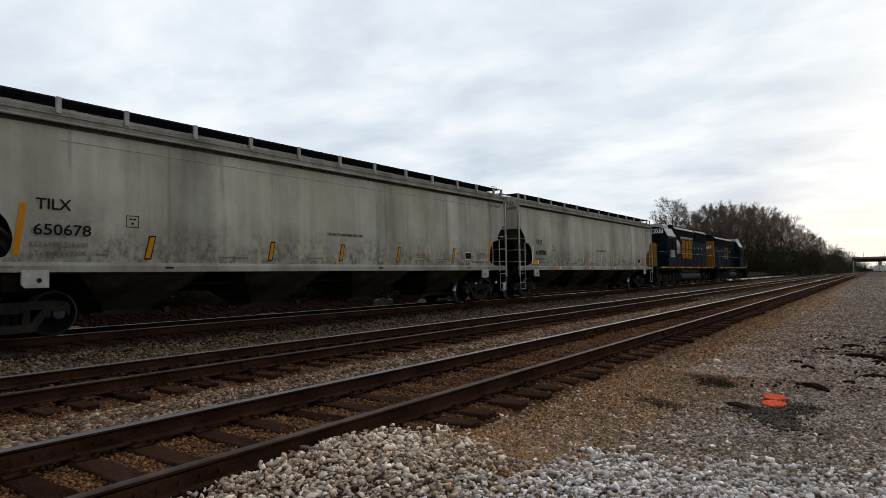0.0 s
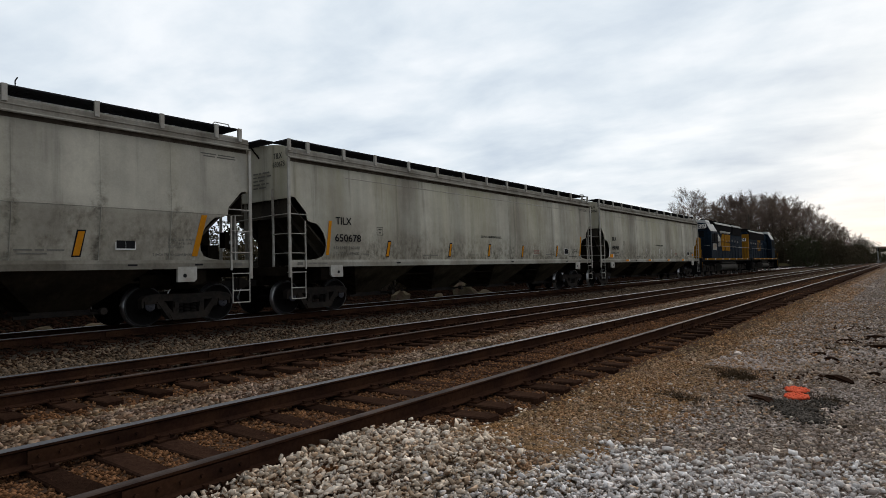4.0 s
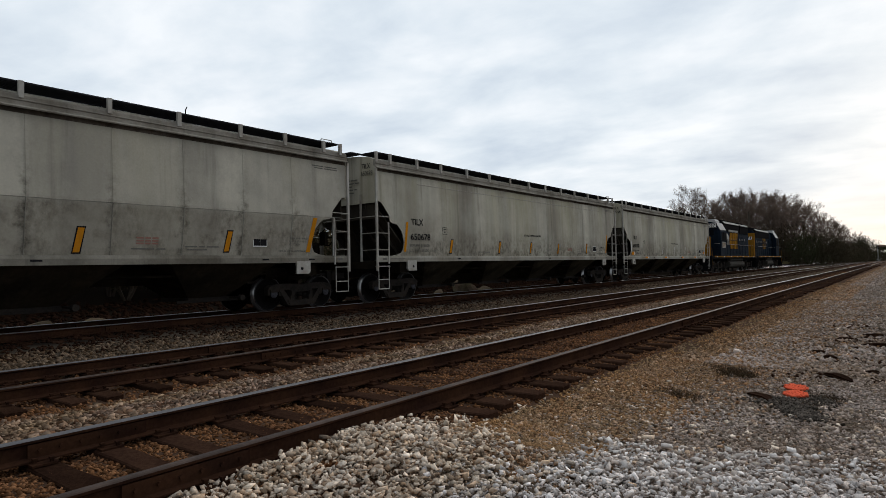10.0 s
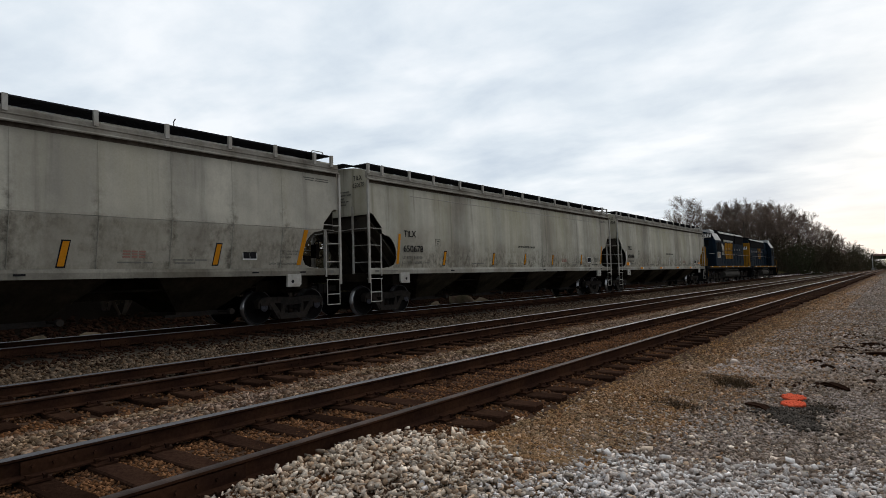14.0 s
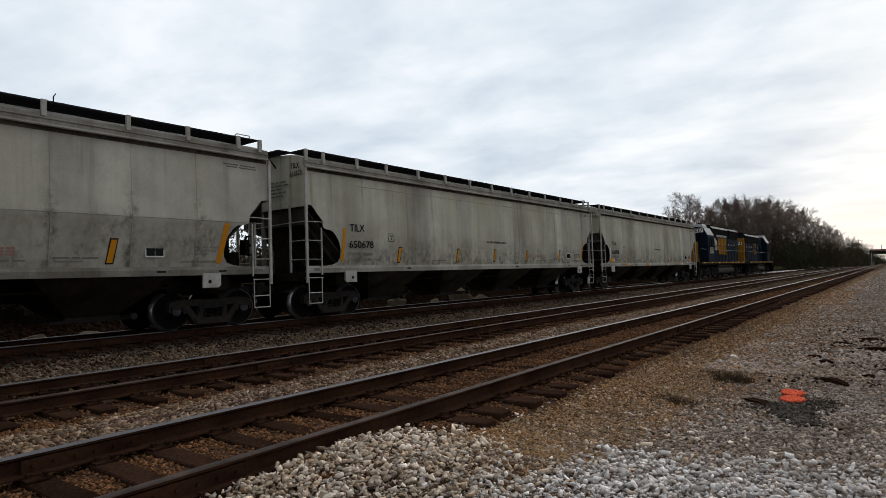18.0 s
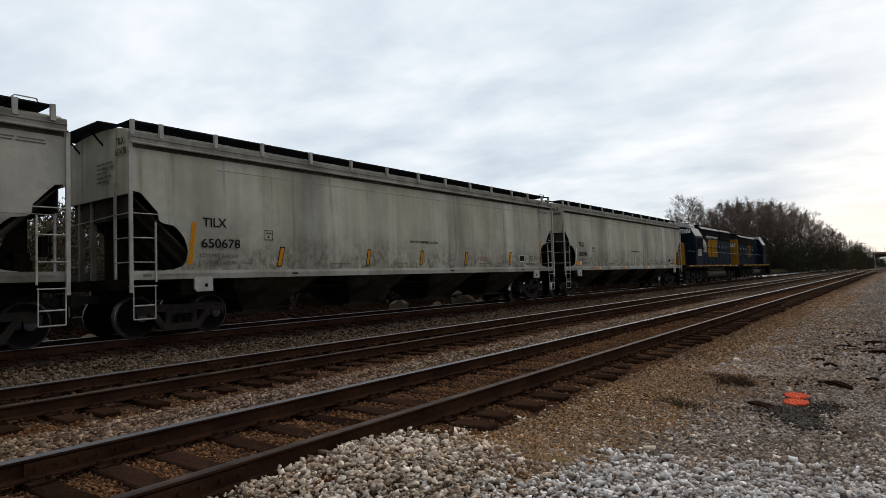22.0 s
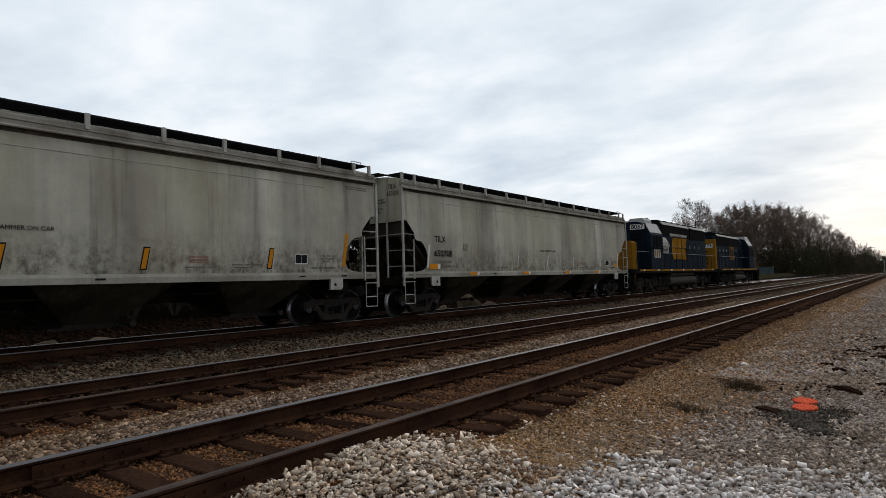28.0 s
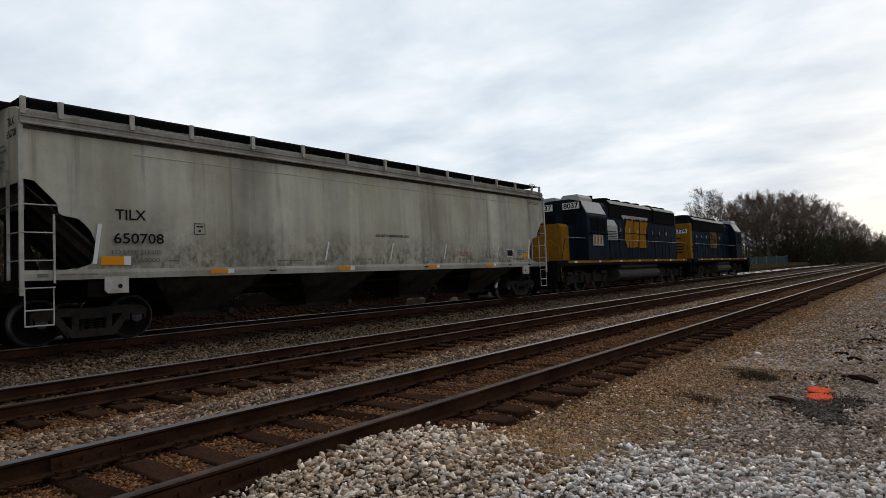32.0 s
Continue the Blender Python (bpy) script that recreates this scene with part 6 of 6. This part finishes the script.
def bush(name, seed, w, h, n, size, material, label, loc, category="bush", group="brush behind the tracks", low=False):
    rng = np.random.default_rng(seed)
    b = thing(name, loc, label, category, group)
    VV, FF, k = [], [], 0
    for j in range(7):
        c = (rng.uniform(-0.4, 0.4) * w, rng.uniform(-0.4, 0.4) * w, h * (0.16 if low and j < 3 else rng.uniform(0.25, 0.72)))
        v, f = leaf_clumps(rng, n // 7, c, (w * rng.uniform(0.22, 0.4), w * rng.uniform(0.22, 0.4), h * rng.uniform(0.2, 0.34)), size)
        VV.append(v)
        FF.append(f + k)
        k += len(v)
    o = new("leaves", from_np("leaves", np.concatenate(VV), np.concatenate(FF), material))
    o.parent = b
    for j in range(6):
        bm = bmesh.new()
        a = rng.uniform(0, 6.283)
        rod(bm, (0.1 * math.cos(a), 0.1 * math.sin(a), -0.1), (w * 0.3 * math.cos(a), w * 0.3 * math.sin(a), h * rng.uniform(0.5, 0.85)), 0.02 * h, 5, 0.006 * h)
        part("stem", bm, material if low else M_BARK, b)
    return b


def polar(az, d):
    """A place by its bearing left of the track's line, in degrees, and its distance."""
    az += 0.30
    return (-d * math.sin(radians(az)), d * math.cos(radians(az)), 0.0)


def lift(x):
    """How high the ground lies at a distance from the tracks."""
    return float(ground_height(x, 200.0))


PROTO_H = (15.0, 14.0, 16.0, 15.0)
PROTO = [bare_tree("bare_tree", 11 + k, h, sp, 1.1, "leafless grey-brown deciduous tree behind the yard", (0, 0, 0)) for k, (h, sp) in enumerate(zip(PROTO_H, (0.42, 0.50, 0.38, 0.46)))]
# bearing, distance, height of the crown's top in degrees
STAND = [(15.6, 126, 5.6), (14.6, 128, 6.8), (13.5, 130, 5.9), (12.6, 138, 5.6), (11.7, 130, 6.0), (10.8, 134, 6.0), (9.9, 130, 6.2), (9.0, 136, 5.9), (8.2, 132, 5.9), (7.4, 138, 5.7), (6.6, 140, 5.5), (5.9, 146, 5.1), (5.4, 150, 4.9), (13.0, 150, 5.3), (11.2, 150, 5.7), (9.5, 152, 5.8), (8.6, 155, 5.6), (7.8, 150, 5.5), (10.4, 158, 5.6), (12.2, 146, 5.5), (7.0, 156, 5.0), (6.1, 160, 4.5), (4.9, 176, 4.0), (4.5, 170, 3.7), (4.0, 196, 3.3), (3.6, 205, 3.0), (3.2, 220, 2.7), (2.7, 240, 2.3), (2.2, 255, 1.9), (9.9, 122, 5.0), (8.4, 124, 4.9), (11.4, 122, 4.8), (10.6, 120, 4.4), (7.6, 126, 4.6), (-1.95, 150, 3.0)]
for k, (az, d, el) in enumerate(STAND):
    d += 14
    x, y, z = polar(az, d)
    h = 1.54 + d * math.tan(radians(el - 0.2 + (0.22 if 7.5 < az < 15 else 0.0))) - lift(x)
    c = copy_thing(PROTO[k % 4], pose(x, y, lift(x), 0, 0, 73 * k))
    c.scale = (h / PROTO_H[k % 4],) * 3
for t_ in PROTO:
    for o_ in (*t_.children_recursive, t_):
        bpy.data.objects.remove(o_)

# dark brush and evergreens below and beyond the bare trees
BP = [bush("brush_thicket", 40 + k, 9, 7.5, 6300, 0.135, M_THICKET if k != 1 else M_PINE, "dense dark winter brush behind the yard", (0, 0, 0), low=True) for k in range(3)]
BANK = [bush("brush_thicket", 40 + k, 9, 7.5, 4200, 0.22, M_BRUSH if k != 1 else M_PINE, "dense dark winter brush on the bank behind the train", (0, 0, 0)) for k in range(3)]
spots = [(az, 138 + 4 * math.sin(az * 3), 2.3 + 0.5 * math.sin(az * 5) + (0.8 if az < 9.5 else 0.2)) for az in np.arange(4.9, 17.0, 0.9)]
spots += [(az, 172 + (6 - az) * 14, max(0.8, 2.2 * (az / 5.0)) + 0.5 * math.sin(az * 7)) for az in np.arange(2.3, 6.2, 0.42)]
spots += [(4.35, 175, 3.1)] + [(az, 196, 2.6 + 0.4 * math.sin(az * 4)) for az in np.arange(4.6, 16.5, 0.8)]
spots += [(az, 235 + (3 - az) * 30, 0.75 + 0.5 * az) for az in np.arange(1.3, 3.2, 0.25)]
spots += [(az, 345, 0.75 + 0.2 * math.sin(az * 9)) for az in np.arange(-2.9, 1.2, 0.4)]
for k, (az, d, el) in enumerate(spots):
    x, y, z = polar(float(az), d)
    h = 1.54 + d * math.tan(radians(float(el) - 0.2)) - lift(x)
    c = copy_thing(BP[k % 3], pose(x, y, lift(x) - 0.2, 0, 0, 67 * k))
    c.scale = (max(0.7, h / 9.0), max(0.7, h / 9.0), h / 7.5)
# thin winter scrub seen between and under the cars, with sky through it
SCRUB = [bush("winter_scrub", 50 + k, 4.6, 3.0, 6300, 0.085, M_BRUSH, "thin leafless winter scrub on the bank behind the train", (0, 0, 0)) for k in range(3)]
for k in range(11):
    for row, (dx, hh) in enumerate(((0.0, 0.80), (-3.0, 1.25), (-6.5, 1.6))):
        x = -22.0 - 1.2 * math.sin(k * 2.1) + dx
        c = copy_thing(SCRUB[(k + row) % 3], pose(x, -7 + k * 2.1 + row * 0.8, lift(x) - 0.2, 0, 0, 41 * k + 16 * row))
        c.scale = (0.75, 0.75, hh + 0.16 * math.sin(k * 1.7 + row))
# denser, taller brush farther along the bank
for k in range(26):
    x = -22.5 - 1.5 * math.sin(k * 2.1)
    c = copy_thing(BANK[k % 3], pose(x, 18.2 + k * 2.3, lift(x) - 0.4, 0, 0, 41 * k))
    c.scale = (0.42, 0.42, 0.48 + 0.08 * math.sin(k * 1.7))
    c = copy_thing(BANK[(k + 1) % 3], pose(x - 4.0, 19.4 + k * 2.3, lift(x - 4.0) - 0.4, 0, 0, 57 * k))
    c.scale = (0.5, 0.5, 0.52 + 0.10 * math.sin(k * 2.3))
for t_ in SCRUB:
    for o_ in (*t_.children_recursive, t_):
        bpy.data.objects.remove(o_)
for t_ in BP + BANK:
    for o_ in (*t_.children_recursive, t_):
        bpy.data.objects.remove(o_)


# ---------------------------------------------------------------- small things of the yard
RUBBLE = ((-17.5, 19.8, 1.0, 0.8, 0.90), (-17.5, 24.8, 1.25, 0.9, 1.10), (-17.3, 26.1, 1.5, 0.5, 0.60), (-17.3, 22.3, 0.7, 0.5, 0.58), (-17.4, 6.0, 0.7, 0.5, 0.46), (-17.4, 7.3, 1.4, 0.5, 0.42), (-17.4, 13.6, 0.9, 0.5, 0.40), (-17.6, 16.5, 0.6, 0.5, 0.36))


def paint_mark():
    """Two sprayed bars: painted chips on the gravel."""
    xs, ys = [], []
    for cx_, cy_ in ((-1.00, 7.72), (-1.045, 8.12)):
        a, rr = rg.uniform(0, 6.283, 420), np.sqrt(rg.uniform(0, 1, 420))
        xs.append(cx_ + 0.112 * rr * np.cos(a))
        ys.append(cy_ + 0.165 * rr * np.sin(a))
    px, py = np.concatenate(xs), np.concatenate(ys)
    chips("sprayed_mark", px, py, 0.034, M_PAINTMARK, "two bars of fluorescent orange marking paint on gravel", pz=ground_height(px, py) + 0.022)


paint_mark()
# dark patch: a smear from the mark down to the yard, thin at its rim
spots_ = ((-1.22, 7.32, 0.14, 0.12, 60), (-1.00, 7.20, 0.10, 0.16, 160), (-0.87, 6.95, 0.09, 0.17, 230), (-0.74, 6.72, 0.07, 0.10, 110), (-0.74, 7.62, 0.09, 0.10, 70), (-0.90, 7.45, 0.15, 0.22, 110))
px = np.concatenate([x + a_ * rg.normal(size=n) for x, y, a_, b_, n in spots_])
py = np.concatenate([y + b_ * rg.normal(size=n) for x, y, a_, b_, n in spots_])
far_ = np.hypot((px + 1.02) / 0.14, np.minimum(abs(py - 7.72), abs(py - 8.12)) / 0.19) > 1
chips("oil_stain", px[far_], py[far_], 0.034, M_OIL, "dark oily patch soaked into the gravel", pz=ground_height(px[far_], py[far_]) + 0.014)


def weed(loc, seed, r0, n, h, material, label):
    rng = np.random.default_rng(seed)
    a, q = rng.uniform(0, 6.283, n), np.sqrt(rng.uniform(0, 1, n)) * r0
    bx, by = q * np.cos(a), q * np.sin(a) * 0.7
    lean = rng.normal(0, 0.7, (n, 2))
    hh = h * rng.uniform(0.4, 1.1, n)
    wv = rng.uniform(0, 6.283, n)
    w = 0.0025
    v = np.stack([np.stack([bx - w * np.cos(wv), by - w * np.sin(wv), 0 * bx], -1), np.stack([bx + w * np.cos(wv), by + w * np.sin(wv), 0 * bx], -1), np.stack([bx + lean[:, 0] * hh, by + lean[:, 1] * hh, hh], -1)], 1).reshape(-1, 3)
    f = np.arange(3 * n).reshape(-1, 3)
    tf = thing("dry_weed", (loc[0], loc[1], float(ground_height(*loc))), label, "weed", "dry weeds on the shoulder")
    o = new("foliage", from_np("foliage", v, f, material))
    o.parent = tf


M_WEED = mat("dead_weed", (0.075, 0.053, 0.033), 0.95, spec=0.03, grain=0.3, scale=6, island=0.5)
for k, (x, y, r0, n, h) in enumerate(((-1.78, 8.62, 0.26, 620, 0.13), (-1.95, 8.95, 0.24, 420, 0.10), (-2.22, 9.2, 0.16, 160, 0.07), (-2.18, 7.2, 0.20, 260, 0.08), (-1.98, 7.05, 0.18, 260, 0.09), (-0.98, 7.95, 0.34, 260, 0.05), (-0.68, 7.7, 0.22, 320, 0.07), (-0.95, 7.3, 0.26, 300, 0.05), (-0.53, 15.9, 0.4, 260, 0.08), (-1.3, 12.1, 0.35, 160, 0.07))):
    weed((x, y), 60 + k, r0, n, h, M_WEED, "low dead weed clump on the gravel")


def timber(loc, size, rz, label):
    """Splintered piece of old tie."""
    r = random.Random(int(loc[1] * 10))
    bm = bmesh.new()
    box(bm, -size[0] / 2, size[0] / 2, -size[1] / 2, size[1] / 2, 0, size[2])
    bmesh.ops.subdivide_edges(bm, edges=bm.edges[:], cuts=3, use_grid_fill=True)
    for v in bm.verts:
        k = 1 - 0.55 * abs(v.co.x * 2 / size[0]) ** 3
        v.co.y *= k
        v.co.z *= k
        v.co += Vector([r.uniform(-0.12, 0.12) * s for s in (size[1], size[1], size[2])])
    ob = new("splintered_timber", mesh_of("splintered_timber", bm, M_TIE))
    ob.location, ob.rotation_euler = (loc[0], loc[1], float(ground_height(*loc)) - 0.01), (0, 0, rz)
    tagged(ob, label, "timber", "timber scraps on the shoulder")


for x, y, l, rz in ((-0.71, 9.12, 0.46, -0.85), (-0.25, 12.85, 0.80, -0.3), (0.05, 12.2, 0.5, -0.3), (-1.31, 7.40, 0.36, -0.75), (-0.92, 13.64, 0.30, 0.0), (-0.37, 9.74, 0.22, -0.8), (-0.1, 10.5, 0.35, 0.2), (-0.5, 14.6, 0.45, 0.1), (0.25, 16.5, 0.6, 0.2), (-0.95, 11.0, 0.2, 0.2), (-1.15, 11.6, 0.24, -0.4)):
    timber((x, y), (l, 0.09 + 0.06 * l, 0.05 + 0.03 * l), rz, "dark splintered scrap of old tie on the gravel")


def lump(name, loc, size, seed, material, label, category):
    r = random.Random(seed)
    bm = bmesh.new()
    bmesh.ops.create_icosphere(bm, subdivisions=2, radius=0.5)
    for v in bm.verts:
        n = noise.noise(v.co * 2.3 + Vector((seed, 0, 0)))
        v.co *= 1 + 0.45 * n
        v.co = Vector((v.co.x * size[0], v.co.y * size[1], v.co.z * size[2] + size[2] * 0.3))
    ob = new(name, mesh_of(name, bm, material))
    ob.location, ob.rotation_euler = loc, (0, 0, r.uniform(0, 6.28))
    tagged(ob, label, category, "rubble behind the train")


lump("white_stone", (-2.24, 10.94, 0.0), (0.16, 0.12, 0.09), 3, M_STONE, "single pale stone on the gravel shoulder", "stone")
M_RUBBLE = mat("rubble", (0.15, 0.125, 0.08), 0.95, spec=0.03, grain=0.35, scale=9, second=(0.15, 0.10, 0.075), big=2)
for k, (x, y, sx, sy, sz) in enumerate(RUBBLE):
    lump("rubble_block", (x, y, float(ground_height(x, y)) - 0.03), (sx, sy, sz), 20 + k, M_RUBBLE, "weathered lump of rubble beside the track", "rubble")

# pale access road and fence below the trees
n_r = 40
azs = np.linspace(14.0, 4.2, n_r)
dd = np.interp(azs, (4.2, 5, 8.5, 11, 14), (190, 178, 142, 128, 118))
rows = [np.stack([-(dd + o) * np.sin(np.radians(azs)), (dd + o) * np.cos(np.radians(azs))], -1) for o in (0.0, 3.5, 7.0)]
rv = np.concatenate([np.column_stack([r_, ground_height(r_[:, 0], r_[:, 1]) + 0.06]) for r_ in rows])
rf = np.array([(a * n_r + k, a * n_r + k + 1, (a + 1) * n_r + k + 1, (a + 1) * n_r + k) for a in range(2) for k in range(n_r - 1)])
road = tagged(new("access_road", from_np("access_road", rv, rf, M_ROAD)), "pale gravel access road below the trees", "road", kind="structure")
# rough grass in front of it
ga, gd = np.radians(rg.uniform(6.2, 15, 16000)), rg.uniform(90, 136, 16000)
px, py = -gd * np.sin(ga), gd * np.cos(ga)
keep = px < -17.4
px, py = px[keep], py[keep]
gz, hh = ground_height(px, py), rg.uniform(0.1, 0.35, len(px))
v = np.stack([np.stack([px - 0.06, py, gz - 0.02], -1), np.stack([px + 0.06, py, gz - 0.02], -1), np.stack([px + rg.normal(0, 0.1, len(px)), py, gz + hh], -1)], 1).reshape(-1, 3)
M_GRASS = mat("rough_grass", (0.125, 0.105, 0.052), 0.9, spec=0.03, grain=0.3, scale=1, island=0.4)
tagged(new("rough_grass", from_np("rough_grass", v, np.arange(3 * len(px)).reshape(-1, 3), M_GRASS)), "rough green-brown grass below the trees", "grass", kind="stuff")
fx, fy, _ = polar(9.20, 119)
fence = thing("slatted_fence", (fx, fy, float(ground_height(fx, fy))), "blue-grey slatted fence below the trees", "fence")
fence.rotation_euler = (0, 0, radians(9.5))
bm0 = bmesh.new()
box(bm0, -0.07, 0.07, -0.012, 0.012, 0.05, 1.45)
slat = mesh_of("slat", bm0, M_FENCE)
bm0 = bmesh.new()
rod(bm0, (0, 0.05, 0), (0, 0.05, 1.55), 0.04, 8)
fpost = mesh_of("post", bm0, M_SILVER)
for k in range(38):
    share("slat", slat, fence, (-k * 0.17 + 1.0, 0, 0))
for k in range(5):
    share("post", fpost, fence, (1.0 - k * 1.57, 0, 0))


def utility_pole(loc, h, label, arms=True):
    p = thing("utility_pole", loc, label, "utility pole", "poles along the line")
    bm = bmesh.new()
    rod(bm, (0, 0, -0.3), (0, 0, h), 0.16, 10, 0.10)
    part("post", bm, M_POLE, p)
    if arms:
        for z in (h - 0.5, h - 1.3):
            bm = bmesh.new()
            box(bm, -1.2, 1.2, -0.06, 0.06, z, z + 0.12)
            part("crossarm", bm, M_POLE, p)


fx, fy, _ = polar(10.03, 131)
utility_pole((fx, fy, 0.9), 9.9, "weathered wooden utility pole beside the fence", False)
x, y, z = polar(2.0, 240)
utility_pole((x, y, 0.2), 8.6, "distant wooden utility pole with crossarms")


def mast(loc, h, label):
    p = thing("signal_mast", loc, label, "signal mast", "signal masts by the tracks")
    bm = bmesh.new()
    rod(bm, (0, 0, 0), (0, 0, h), 0.12, 8)
    part("post", bm, M_SILVER, p)
    bm = bmesh.new()
    box(bm, -0.35, 0.35, -0.1, 0.1, h - 1.4, h)
    bevel(bm, 0.05)
    part("signal_head", bm, M_ROOFD, p)
    bm = bmesh.new()
    box(bm, -0.5, 0.5, -0.3, 0.3, 0, 0.8)
    bevel(bm, 0.05)
    part("base_cabinet", bm, M_SILVER, p)


mast((-7.0, 262, 0), 5.6, "pale signal mast beside the far tracks")
mast((-10.5, 275, 0), 5.2, "pale signal mast with a low cabinet")

# road bridge over the line, far off
bridge = thing("road_bridge", (-1.6, 310, -1.3), "low concrete road bridge over the tracks", "bridge")
bm = bmesh.new()
box(bm, -7, 60, -5, 5, 5.7, 6.9)
bevel(bm, 0.1)
part("deck", bm, M_UNDER, bridge)
bm = bmesh.new()
box(bm, -7, 60, -5.2, -4.9, 6.9, 7.7)
part("parapet", bm, M_RED, bridge, "dull red parapet")
for x in (-6.3, 2.5, 14, 26):
    bm = bmesh.new()
    box(bm, x - 0.6, x + 0.6, -4, 4, -0.2, 5.7)
    bevel(bm, 0.08)
    part("pier", bm, M_CONCRETE, bridge)
for x in (-3, 4, 11):
    bm = bmesh.new()
    rod(bm, (x, -5, 7.5), (x, -5, 9.5), 0.08, 6)
    part("lamp_post", bm, M_POLE, bridge)
for k, (x, y, s) in enumerate(((1.8, 300, 1.0), (5.0, 303, 1.1), (-0.6, 306, 0.9))):
    v = thing("parked_truck", (x, y, 0), "white parked truck under the bridge", "truck", "parked trucks")
    bm = bmesh.new()
    box(bm, -1.1 * s, 1.1 * s, -2.5, 2.5, 0.6, 2.6 * s)
    bevel(bm, 0.12)
    part("body", bm, M_WHITE, v)
    for wx in (-0.9, 0.9):
        for wy in (-1.6, 1.6):
            bm = bmesh.new()
            rod(bm, (wx - 0.12, wy, 0.4), (wx + 0.12, wy, 0.4), 0.4, 10)
            part("wheel", bm, M_BLACK, v)
# dry grass verge at the edge of the yard
px, py = rg.uniform(2.0, 9.0, 5000), rg.uniform(60, 200, 5000)
nb = len(px)
hh = rg.uniform(0.3, 0.9, nb)
v = np.stack([np.stack([px - 0.05, py, 0 * px], -1), np.stack([px + 0.05, py, 0 * px], -1), np.stack([px + rg.normal(0, 0.2, nb), py, hh], -1)], 1).reshape(-1, 3)
tagged(new("dry_grass", from_np("dry_grass", v, np.arange(3 * nb).reshape(-1, 3), M_DRYGRASS)), "tawny dry grass verge beside the yard", "grass", kind="stuff")

# ---------------------------------------------------------------- the train's rolling


def rolled(t):
    k = min(int(t * 2), len(ROLLED) - 2)
    u = t * 2 - k
    p = [ROLLED[min(max(k + j, 0), len(ROLLED) - 1)] for j in (-1, 0, 1, 2)]
    return 0.5 * (2 * p[1] + (p[2] - p[0]) * u + (2 * p[0] - 5 * p[1] + 4 * p[2] - p[3]) * u * u + (3 * p[1] - p[0] - 3 * p[2] + p[3]) * u ** 3)


def motions():
    for ob in (car_a, car_b, car_c, loco_1, loco_2):
        x, y, z = ob.location
        walk(ob, [(k / 2, pose(x, y + s, z)) for k, s in enumerate(ROLLED)])
    for ob, at, rad in SPINNING:
        walk(ob, [(k / 5, Matrix.Translation(at) @ pose(0, 0, 0, -math.degrees(rolled(k / 5) / rad))) for k in range(161)])


motions()
